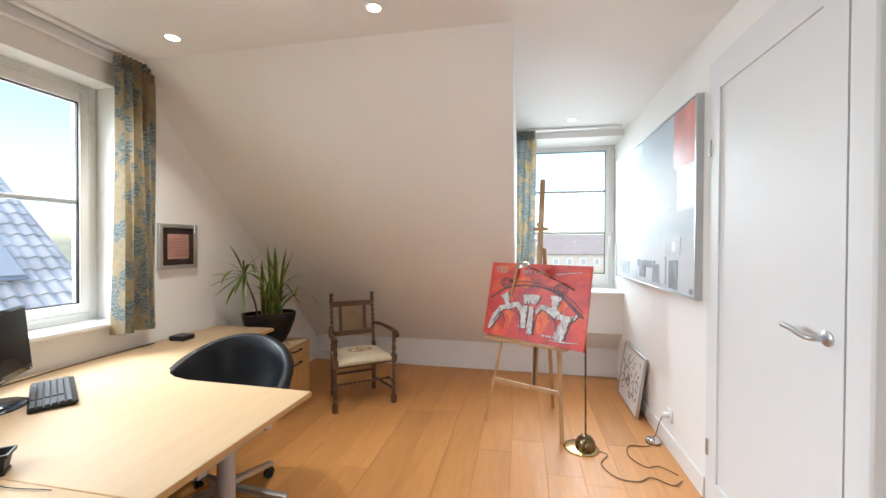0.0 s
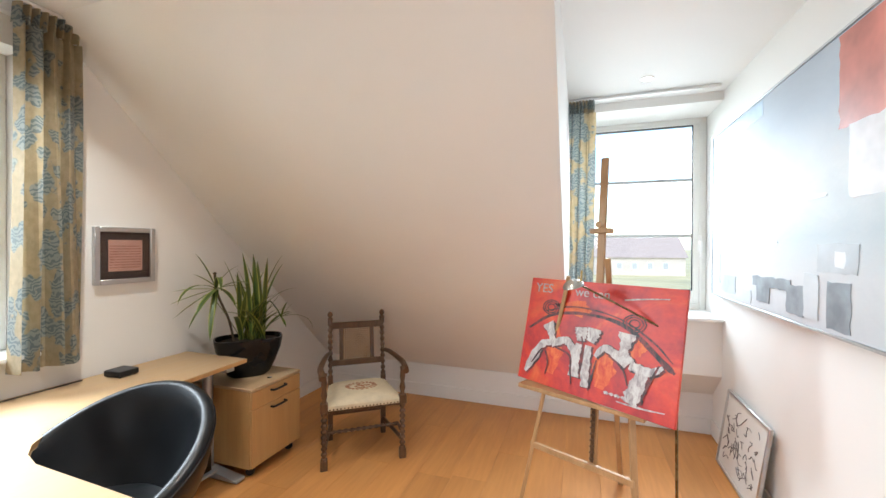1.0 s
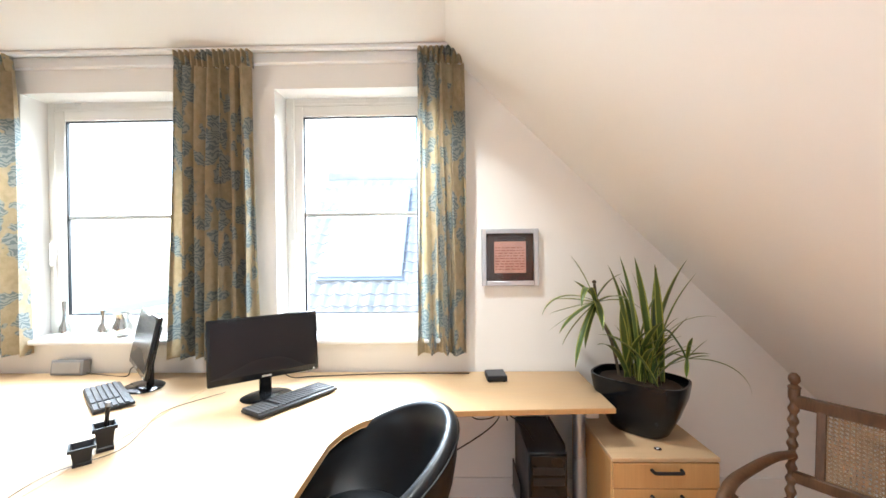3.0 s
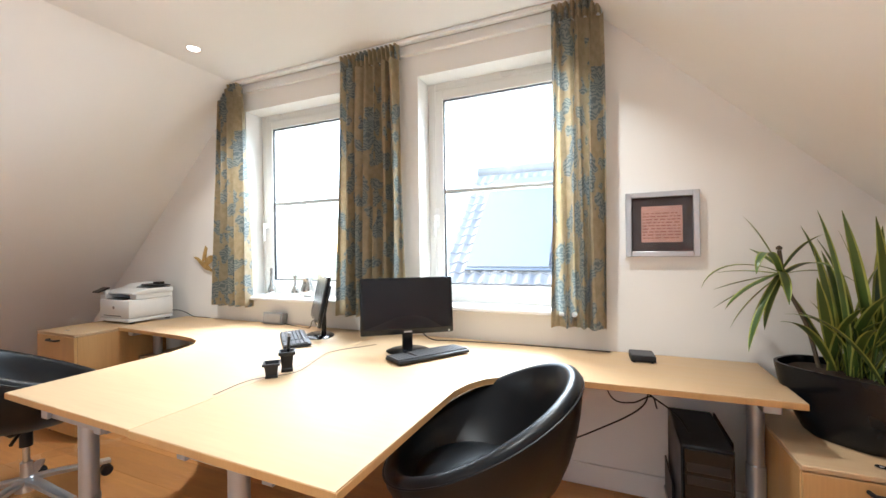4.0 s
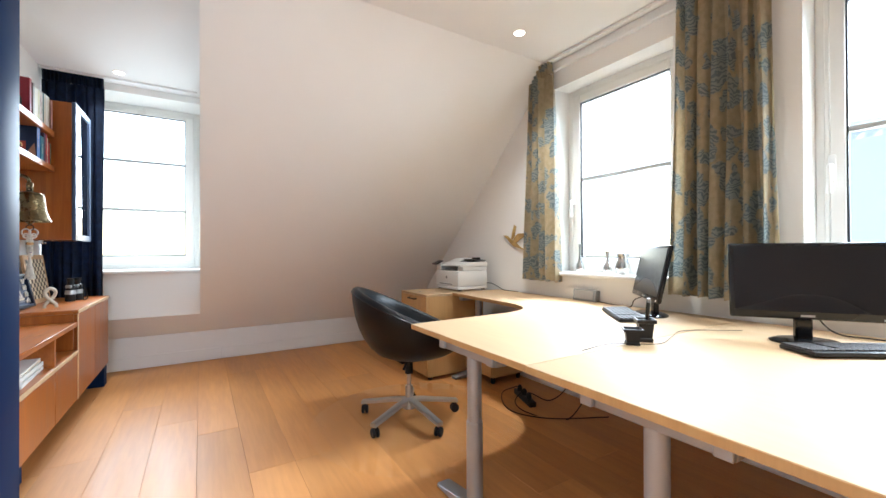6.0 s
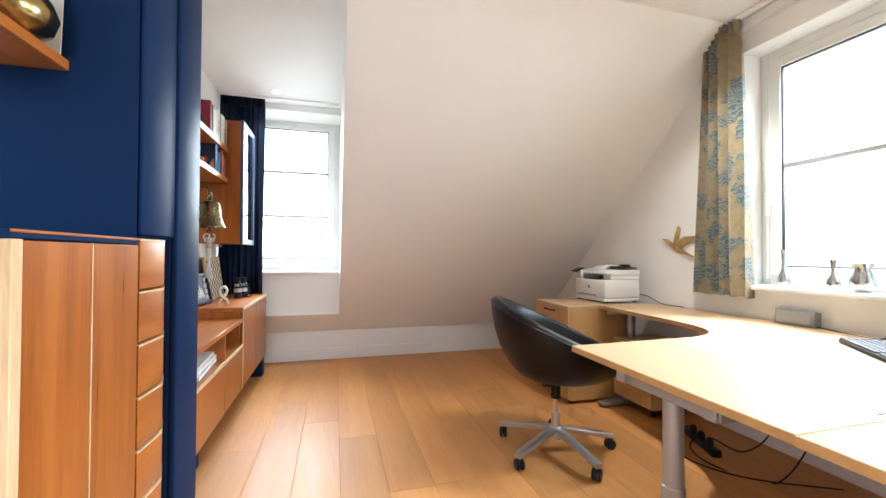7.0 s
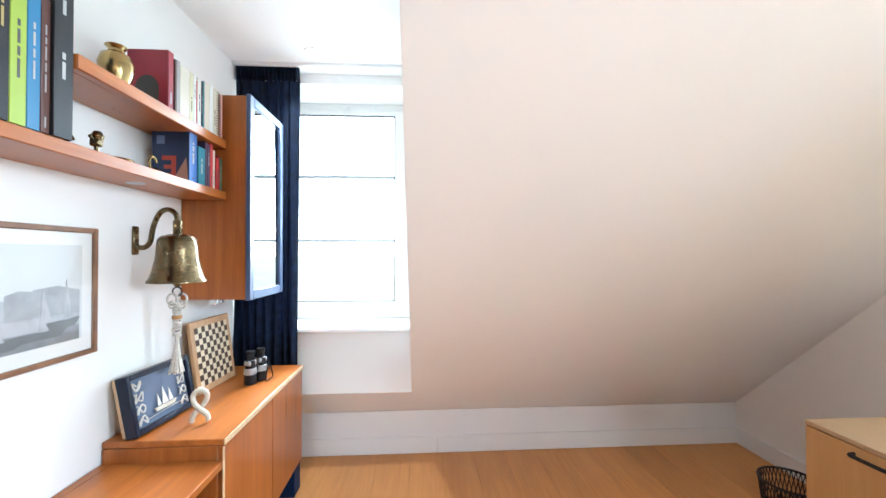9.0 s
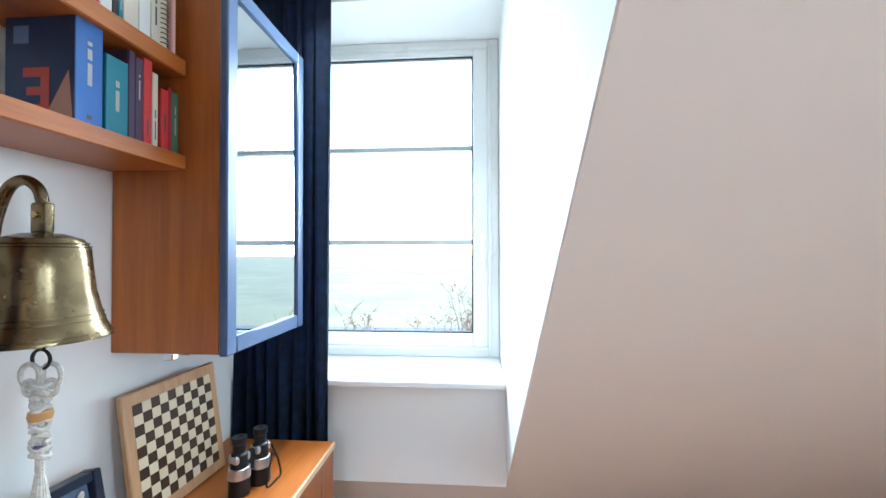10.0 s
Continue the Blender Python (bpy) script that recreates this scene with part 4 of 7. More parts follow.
part("mesh", g, M_BLACK, ob, kind="stuff")

# ---- power strip under the desk ----
ob = thing("power_strip", pose(-1.98, -0.25, 0, 0, 0, 70), "black power strip with plugs on the floor", "power strip")
part("strip", box(-0.15, 0.15, -0.026, 0.026, 0.0, 0.038, 0.006, None, None, 2), M_BLACK, ob)
for k in range(3):
    part("plug", lathe([(0, 0), (0.019, 0), (0.019, 0.03), (0.010, 0.045), (0, 0.045)], 16, None, pose(-0.09 + k * 0.085, 0, 0.037)), M_RUBBER, ob)
for pts in ([(-1.98, -0.33, 0.08), (-1.90, -0.40, 0.03), (-1.80, -0.28, 0.006), (-1.76, -0.10, 0.006), (-1.90, 0.10, 0.006), (-2.20, 0.30, 0.02)],
            [(-1.97, -0.25, 0.08), (-1.86, -0.22, 0.02), (-1.83, -0.05, 0.006), (-1.98, 0.16, 0.006), (-2.22, 0.2, 0.30), (-2.27, 0.25, 0.66)],
            [(-1.96, -0.17, 0.08), (-2.05, -0.05, 0.05), (-2.2, 0.0, 0.20), (-2.27, 0.05, 0.64)]):
    cable("floor_cable", pts, 0.004, M_CABLE, "black cable trailing on the floor under the desk")

# ---- clear floor mat under the swivel chair ----
ob = thing("chair_mat", pose(-1.17, -0.385, 0.0005), "round clear plastic floor mat under the swivel chair", "floor mat")
part("mat_sheet", lathe([(0, 0), (0.690, 0), (0.692, 0.0012), (0.689, 0.0024), (0, 0.0024)], 72), glass("clear_plastic_mat", (1.0, 1.0, 0.995), 0.004, 0.3), ob)

# ---- curtains ----
def curtain(name, m, width, top, bottom, folds, material, label, flare=1.1, seed=1, deep=0.054, group="flowered curtains"):
    """Hangs along local y from 0 to width; local x points into the room."""
    rnd = random.Random(seed)
    ob = thing(name, m, label, "curtain", group)
    ph = [rnd.uniform(-0.35, 0.35) for _ in range(folds + 2)]
    dp = [rnd.uniform(0.7, 1.25) for _ in range(folds + 2)]

    def sheet(z0, z1, rows, header):
        g, n = bmesh.new(), folds * 10
        grid = []
        for r in range(rows + 1):
            v = r / rows
            z = z1 + (z0 - z1) * v
            line = []
            for k in range(n + 1):
                u = k / n
                f = u * folds
                i = int(min(f, folds - 0.001))
                w = ph[i] * (1 - (f - i)) + ph[i + 1] * (f - i)
                d = dp[i] * (1 - (f - i)) + dp[i + 1] * (f - i)
                if header:
                    x = 0.045 * abs(math.sin(f * 2 * math.pi)) ** 0.8 + 0.008 - 0.014 * v
                    yy = u * width
                else:
                    a = deep * d * (0.45 + 0.55 * v)
                    x = a * math.sin(f * 2 * math.pi + w * 2 * v) + a * 0.25 * math.sin(f * 4 * math.pi + ph[i] * 5) + 0.02
                    spread = 1 + (flare - 1) * v ** 0.8
                    yy = width / 2 + (u - 0.5) * width * spread + 0.010 * math.sin(f * 5 + v * 3)
                line.append(g.verts.new((x, yy, z + (0.006 * math.sin(f * 6) if (v == 1 and not header) else 0))))
            grid.append(line)
        for a, b in zip(grid, grid[1:]):
            for k in range(n):
                g.faces.new((a[k], a[k + 1], b[k + 1], b[k]))
        bmesh.ops.solidify(g, geom=g.faces[:], thickness=0.003)
        return g

    part("cloth", sheet(bottom, top - 0.085, 26, False), material, ob)
    part("pleated_heading", sheet(top - 0.092, top, 4, True), material, ob)
    for k in range(folds):
        part("pleat_tack", box(0.022, 0.030, (k + 0.25) * width / folds - 0.004, (k + 0.25) * width / folds + 0.004, top - 0.095, top - 0.06, 0.002), material, ob)
    return ob


curtain("curtain", pose(-2.285, -0.480, 0), 0.242, 2.580, 0.868, 4, M_CURTAIN, "ochre curtain with grey-blue blossoms beside the window", 1.45, 3)
curtain("curtain", pose(-2.285, 0.708, 0), 0.444, 2.580, 0.850, 7, M_CURTAIN, "ochre curtain with grey-blue blossoms between two windows", 1.13, 5)
curtain("curtain", pose(-2.285, 2.085, 0), 0.252, 2.575, 0.865, 4, M_CURTAIN, "ochre curtain with grey-blue blossoms beside the window", 1.12, 8)
curtain("curtain", pose(0.092, 4.275, 0, 0, 0, -90), 0.19, 2.578, 0.99, 4, M_CURTAINSHADE, "narrow blossom curtain in the dormer, its shade coloured in as more grey-blue", 1.0, 11, 0.02)
curtain("curtain", pose(1.158, -2.478, 0, 0, 0, 90), 0.385, 2.592, 0.62, 8, M_VELVET, "midnight blue velvet curtain in the dormer", 1.02, 14, 0.024, "dark curtains")


def rail(name, p0, p1):
    ob = thing(name, Matrix(), "slim white curtain rail under the ceiling", "curtain rail", "curtain rails")
    part("track", bar(p0, p1, 0.030, 0.020, 0.003), M_WHITE, ob)
    part("end_cap", bar(p0, Vector(p0) + (Vector(p0) - Vector(p1)).normalized() * 0.006, 0.033, 0.023, 0.002), M_WHITE, ob)
    part("end_cap", bar(p1, Vector(p1) + (Vector(p1) - Vector(p0)).normalized() * 0.006, 0.033, 0.023, 0.002), M_WHITE, ob)


rail("curtain_rail", (-2.262, -0.38, 2.586), (-2.262, 2.26, 2.586))
rail("curtain_rail", (0.10, 4.26, 2.588), (1.10, 4.26, 2.588))
rail("curtain_rail", (0.10, -2.42, 2.592), (1.155, -2.42, 2.592))
# white cornice strip above the west windows
tagged(part("trim", box(W, W + 0.035, -0.33, 2.24, 2.535, 2.598, 0.006), M_WHITE), "white painted batten behind the curtain rail", "trim", kind="structure")


# ---- framed pictures ----
def framed(name, w, h, bar_w, depth, m, frame_m, mount_m, label, category="picture", mount=0.04, core=None, group=""):
    """Stands in local x (width) and z (height), facing local -y; z from 0."""
    ob = thing(name, m, label, category, group)
    g = bmesh.new()
    for a, b, c, d in ((-w / 2, -w / 2 + bar_w, 0, h), (w / 2 - bar_w, w / 2, 0, h), (-w / 2 + bar_w, w / 2 - bar_w, 0, bar_w), (-w / 2 + bar_w, w / 2 - bar_w, h - bar_w, h)):
        box(a, b, -depth, 0, c, d, 0.003, g)
    part("frame", g, frame_m, ob)
    part("mount", box(-w / 2 + bar_w, w / 2 - bar_w, -depth * 0.55, -depth * 0.2, bar_w, h - bar_w), mount_m, ob)
    if core:
        i = bar_w + mount
        part("print", box(-w / 2 + i, w / 2 - i, -depth * 0.55 - 0.003, -depth * 0.5, i, h - i), core, ob)
    return ob


ob = framed("framed_print", 0.328, 0.328, 0.028, 0.028, pose(W, 2.604, 1.236, 0, 0, 90), M_ALU, mat("dark_brown_mount", (0.045, 0.028, 0.024), 0.7), "silver framed print with a dark mount and a pink sheet", "picture", 0.045, paint("pink_sheet", (0.52, 0.30, 0.25), 0.7))
ink = mat("rust_ink", (0.28, 0.10, 0.075), 0.8)
rnd = random.Random(4)
for r in range(9):
    x = -0.085
    z = 0.092 + r * 0.0155
    while x < 0.075:
        n = rnd.uniform(0.008, 0.03)
        part("writing_line", box(x, min(x + n, 0.082), -0.0195, -0.018, z, z + 0.005), ink, ob)
        x += n + rnd.uniform(0.004, 0.01)
pane = part("picture_glass", box(-0.139, 0.139, -0.024, -0.0225, 0.028, 0.287), glass("picture_glass", (1, 1, 1), 0.02), ob)

# large pale painting on the long wall
def canvas_paint(name):
    m, t, b = _base(name)
    c = t.nodes.new("ShaderNodeTexCoord")
    sep = t.nodes.new("ShaderNodeSeparateXYZ")
    t.links.new(c.outputs["Object"], sep.inputs[0])
    v = _coords(t, (1.2, 1, 2.2))
    n = _noise(t, v, 2.2, 6, 0.6, 0.8)
    up = _math(t, "ADD", _math(t, "MULTIPLY", sep.outputs["Z"], 0.75), _math(t, "MULTIPLY", n, 0.22))
    col = _ramp(t, up, [(0.10, (0.55, 0.58, 0.62)), (0.28, (0.66, 0.69, 0.72)), (0.42, (0.50, 0.60, 0.66)), (0.62, (0.66, 0.70, 0.73)), (0.85, (0.40, 0.47, 0.56))])
    t.links.new(_mix(t, 0.25, col, _ramp(t, n, [(0.3, (0.60, 0.62, 0.66)), (0.7, (0.76, 0.78, 0.80))])), b.inputs["Base Color"])
    b.inputs["Roughness"].default_value = 0.6
    b.inputs["Specular IOR Level"].default_value = 0.15
    _bump(t, b, _noise(t, v, 30, 5), 0.25, 0.002)
    return m


ob = thing("wall_painting", pose(E, 3.577, 1.104, 0, 0, -90) @ Matrix.Diagonal((1, 1, 0.965, 1)), "large pale grey-blue abstract painting in a slim silver frame", "painting")
w, h = 1.90, 1.235
part("canvas", box(-w / 2 + 0.014, w / 2 - 0.014, -0.036, -0.006, 0.014, h - 0.014), canvas_paint("pale_abstract"), ob)
g = bmesh.new()
for a, b, c, d in ((-w / 2, -w / 2 + 0.012, 0, h), (w / 2 - 0.012, w / 2, 0, h), (-w / 2 + 0.012, w / 2 - 0.012, 0, 0.012), (-w / 2 + 0.012, w / 2 - 0.012, h - 0.012, h)):
    box(a, b, -0.042, 0, c, d, 0.001, g)
part("frame", g, M_ALU, ob)
red = paint("faded_red_paint", (0.56, 0.20, 0.16), 0.5, 0.3, 5)
slate = paint("slate_paint", (0.25, 0.28, 0.32), 0.5, 0.35, 9)
mist = paint("mist_paint", (0.45, 0.49, 0.53), 0.5, 0.18, 7)
haze = paint("haze_paint", (0.58, 0.62, 0.66), 0.5, 0.10, 5)
rose = paint("faded_rose_paint", (0.58, 0.55, 0.56), 0.5, 0.22, 6)
blue = paint("sky_blue_paint", (0.38, 0.49, 0.62), 0.5, 0.20, 5)
chalk = paint("chalk_paint", (0.72, 0.75, 0.78), 0.5, 0.08, 7)
k = 0
for nm, x0, x1, z0, z1, mt in (("red_field", 0.60, 0.93, 0.84, 1.218, red), ("rose_field", 0.66, 0.93, 0.56, 0.84, rose), ("blue_field", -0.62, -0.08, 1.12, 1.215, blue), ("blue_field", -0.90, -0.80, 0.66, 0.74, mist),
                               ("streak", -0.45, 0.52, 0.585, 0.600, haze), ("streak", -0.60, 0.10, 0.385, 0.396, mist), ("pale_block", 0.46, 0.72, 0.265, 0.385, mist), ("chalk_block", 0.585, 0.645, 0.285, 0.350, chalk),
                               ("dark_block", 0.53, 0.68, 0.03, 0.225, slate), ("dark_block", 0.86, 0.91, 0.03, 0.060, slate), ("dark_block", -0.90, -0.76, 0.10, 0.33, mist), ("chalk_block", -0.86, -0.81, 0.15, 0.27, chalk),
                               ("pale_block", -0.74, -0.46, 0.055, 0.175, mist), ("pale_block", -0.46, -0.22, 0.03, 0.105, haze), ("dark_block", -0.20, 0.24, 0.150, 0.205, slate), ("dark_block", -0.14, 0.02, 0.060, 0.150, slate),
                               ("dark_block", 0.20, 0.36, 0.045, 0.185, slate), ("pale_block", 0.36, 0.47, 0.05, 0.25, haze)):
    k += 1
    outline, r2 = [], random.Random(k)
    corners = ((x0, z0), (x1, z0), (x1, z1), (x0, z1))
    for (a, b), (c, d) in zip(corners, corners[1:] + corners[:1]):
        n = max(2, int(math.hypot(c - a, d - b) / 0.035))
        for i in range(n):
            outline.append((a + (c - a) * i / n + r2.uniform(-0.007, 0.007), b + (d - b) * i / n + r2.uniform(-0.005, 0.005)))
    outline = [(max(-0.93, min(0.93, a)), max(0.018, min(1.215, b))) for a, b in outline]
    part(nm, prism(outline, -0.0366 - 0.0002 * k, -0.035, "y"), mt, ob)

# small framed drawing leaning on the wall
ob = framed("framed_drawing", 0.63, 0.50, 0.016, 0.022, pose(1.085, 3.873, 0.002, -8, 0, -90), M_ALU, M_PAPER, "silver framed line drawing leaning against the wall", "picture")
rnd = random.Random(9)
ink = mat("grey_ink", (0.16, 0.15, 0.15), 0.8)
for k in range(46):
    x, z = rnd.uniform(-0.24, 0.24), rnd.uniform(0.10, 0.40)
    pts = [(x, -0.0125, z)]
    for _ in range(3):
        x, z = x + rnd.uniform(-0.045, 0.045), z + rnd.uniform(-0.04, 0.04)
        pts.append((max(-0.28, min(0.28, x)), -0.0125, max(0.07, min(0.43, z))))
    part("ink_stroke", tube(curve_points(pts, 8), 0.0026, 4), ink, ob)

# ---- gilded wall goose ----
ob = thing("goose_ornament", pose(W + 0.002, -0.763, 1.178, 0, 0, 90), "flat gilded flying goose ornament on the wall", "wall ornament")
gold = mat("gilded_brass", (0.52, 0.35, 0.13), 0.4, metal=0.35, var=0.25, vscale=18, bump=0.15, bscale=60)


def bird_outline(pts):
    return [((a - 575) * 0.00115, (345 - b) * 0.0011) for a, b in pts]


part("body", prism(bird_outline([(437, 280), (467, 292), (492, 308), (518, 338), (545, 364), (580, 382), (612, 382), (678, 408), (686, 402), (606, 366), (592, 342), (545, 316), (520, 314), (494, 288), (474, 282)]), -0.013, 0, "y", 0.004), gold, ob)
part("wing", prism(bird_outline([(532, 314), (552, 316), (574, 292), (590, 212), (568, 196), (545, 262)]), -0.010, -0.002, "y", 0.003), gold, ob)
part("wing", prism(bird_outline([(562, 326), (578, 344), (598, 346), (642, 318), (704, 288), (720, 268), (676, 274), (626, 270), (588, 288)]), -0.016, -0.006, "y", 0.003), gold, ob)

# ---- pewter vases on the sill ----
def sill_vase(y, prof, label, extra=None):
    ob = thing("pewter_vase", pose(-2.415, y, 0.940) @ Matrix.Diagonal((1, 1, 1.1, 1)), label, "vase", "pewter vases")
    part("body", lathe(prof, 24), M_SILVER, ob)
    part("base_ring", lathe([(0, 0), (0.022, 0), (0.022, 0.004), (0, 0.004)], 24), M_SILVER, ob)


sill_vase(-0.097, [(0, 0.002), (0.024, 0.002), (0.030, 0.02), (0.028, 0.05), (0.012, 0.085), (0.008, 0.13), (0.011, 0.195), (0.009, 0.195), (0.006, 0.13), (0, 0.12)], "slender pewter bud vase on the window sill")
sill_vase(0.143, [(0, 0.002), (0.022, 0.002), (0.030, 0.025), (0.026, 0.05), (0.010, 0.075), (0.007, 0.10), (0.014, 0.145), (0.012, 0.145), (0.006, 0.10), (0, 0.09)], "small round-bellied pewter bottle vase on the window sill")
sill_vase(0.263, [(0, 0.002), (0.030, 0.002), (0.048, 0.03), (0.050, 0.055), (0.034, 0.09), (0.032, 0.105), (0.042, 0.130), (0.039, 0.130), (0.029, 0.105), (0, 0.08)], "wide pewter urn on the window sill")

# ---- potted plant ----
ob = thing("potted_plant", pose(-1.992, 3.170, 0.566, 0, 0, 48), "leafy strap-leaved house plant in a black bowl pot", "plant")
g, seg = bmesh.new(), 40
levels = [(0.50, 0.0), (0.62, 0.02), (0.80, 0.10), (0.95, 0.19), (1.0, 0.252), (1.0, 0.262), (0.95, 0.262), (0.93, 0.235)]
rows = []
for s, z in levels:
    row = []
    for i in range(seg):
        a = 2 * math.pi * i / seg
        c, d = math.cos(a), math.sin(a)
        rr = (abs(c) ** 3.2 + abs(d) ** 3.2) ** (-1 / 3.2)
        row.append(g.verts.new((0.215 * s * rr * c, 0.145 * s * rr * d, z)))
    rows.append(row)
for p, q in zip(rows, rows[1:]):
    for i in range(seg):
        g.faces.new((p[i], p[(i + 1) % seg], q[(i + 1) % seg], q[i]))
g.faces.new(rows[0][::-1])
g.faces.new(rows[-1])
part("pot", g, M_POT, ob, "black glazed rectangular bowl")
part("soil", lathe([(0, 0.236), (0.10, 0.236), (0.10, 0.243), (0, 0.25)], 24, None, Matrix.Diagonal((1.8, 1.2, 1, 1))), M_SOIL, ob)


def strap_leaf(base, yaw, length, lean, droop, width, fold=0.25):
    """A long leaf that rises, leans out and bends over; returns its two meshes' rows."""
    pts, p, pitch = [], Vector(base), radians(90 - lean)
    n = 12
    out = Vector((math.cos(yaw), math.sin(yaw), 0))
    for k in range(n + 1):
        pts.append((p.copy(), pitch))
        p = p + (out * math.cos(pitch) + Vector((0, 0, 1)) * math.sin(pitch)) * (length / n)
        pitch -= radians(droop) / n * (0.4 + 1.2 * k / n)
    side = Vector((-out.y, out.x, 0))
    rows = []
    for k, (q, pt) in enumerate(pts):
        u = k / n
        w = width * (0.55 + 0.9 * u) * (1 - u ** 3.0) if u < 1 else 0.0006
        w = max(w, 0.0008)
        nrm = Vector((-out.x * math.sin(pt), -out.y * math.sin(pt), math.cos(pt)))
        rows.append([q - side * w + nrm * w * fold, q - side * w * 0.66 + nrm * w * fold * 0.6, q, q + side * w * 0.66 + nrm * w * fold * 0.6, q + side * w + nrm * w * fold])
    return rows


def leaf(rows):
    g, e = bmesh.new(), bmesh.new()
    vs = [[g.verts.new(c) for c in r[1:4]] for r in rows]
    for p, q in zip(vs, vs[1:]):
        for j in range(2):
            g.faces.new((p[j], p[j + 1], q[j + 1], q[j]))
    for pair in ((0, 1), (3, 4)):
        vs = [[e.verts.new(r[c]) for c in pair] for r in rows]
        for p, q in zip(vs, vs[1:]):
            e.faces.new((p[0], p[1], q[1], q[0]))
    lf = part("leaf", g, M_LEAF, ob)
    part("leaf_edge", e, M_LEAFEDGE, lf, "pale yellow-green leaf margin")


rnd = random.Random(21)
# upright clump rising from the soil
for k in range(36):
    base = (rnd.uniform(-0.06, 0.10), rnd.uniform(-0.05, 0.04), 0.24)
    tall = rnd.uniform(0.46, 0.64) if k % 3 == 0 else rnd.uniform(0.26, 0.44)
    leaf(strap_leaf(base, rnd.uniform(0, 2 * math.pi), tall, rnd.uniform(2, 12) if k % 3 == 0 else rnd.uniform(6, 30), rnd.uniform(4, 30) if k % 3 == 0 else rnd.uniform(10, 90), rnd.uniform(0.018, 0.025)))
# a bare cane leaning out, with a rosette of broad leaves at its head
stalk = curve_points([(-0.09, 0.0, 0.235), (-0.125, -0.005, 0.40), (-0.185, -0.020, 0.56), (-0.205, -0.025, 0.70)], 14)
part("cane", tube(stalk, 0.0075, 8), M_CANESTEM, ob, "bare brown plant cane")
part("cane_tip", lathe([(0, 0), (0.010, 0.003), (0.011, 0.012), (0, 0.020)], 10, None, pose(-0.205, -0.025, 0.70)), M_CANESTEM, ob)
for k, (yaw, length, lean, droop) in enumerate(((180, 0.27, 84, 22), (186, 0.27, 106, 8), (196, 0.30, 122, 10), (172, 0.17, 52, 12), (200, 0.26, 22, 16), (250, 0.24, 148, 30), (228, 0.34, 66, 110), (278, 0.31, 40, 150), (210, 0.31, 135, 25), (300, 0.27, 95, 60), (330, 0.24, 60, 60), (20, 0.22, 75, 70), (262, 0.36, 138, 34), (240, 0.28, 110, 40), (355, 0.20, 30, 40))):
    leaf(strap_leaf((-0.195 + 0.008 * math.cos(k * 2.4), -0.022 + 0.008 * math.sin(k * 2.4), 0.60 + 0.004 * (k % 5)), radians(yaw), length, lean, droop, rnd.uniform(0.0165, 0.0215)))
# two arching shoots on the other side, one with a small rosette
leaf(strap_leaf((0.050, 0.0, 0.24), radians(4), 0.49, 4, 104, 0.012))
leaf(strap_leaf((0.060, -0.02, 0.24), radians(-20), 0.38, 2, 60, 0.012))
stalk = curve_points([(0.055, -0.02, 0.24), (0.085, -0.02, 0.42), (0.125, -0.02, 0.505), (0.175, -0.02, 0.45), (0.208, -0.02, 0.385)], 16)
part("shoot", tube(stalk, 0.0042, 7), M_LEAF, ob)
for yaw, length, lean, droop in ((10, 0.29, 80, 110), (-10, 0.13, 35, 10), (25, 0.09, 70, 20), (190, 0.15, 118, 10), (170, 0.10, 70, 60), (-60, 0.13, 20, 30), (-80, 0.12, 110, 20)):
    leaf(strap_leaf((0.208, -0.02, 0.385), radians(yaw), length, lean, droop, 0.0105))

# ---- carved armchair ----
def turned(p0, p1, r, twist=True, beads=9):
    """A turned post with a rope-like swelling."""
    p0, p1 = Vector(p0), Vector(p1)
    n = beads * 6
    pts = [p0.lerp(p1, k / n) for k in range(n + 1)]
    tp = [r * (0.82 + 0.22 * math.sin(k / 6 * 2 * math.pi)) for k in range(n + 1)]
    for k in list(range(4)) + list(range(n - 3, n + 1)):
        tp[k] = r * 1.05
    return tube(pts, r, 10, None, tp)


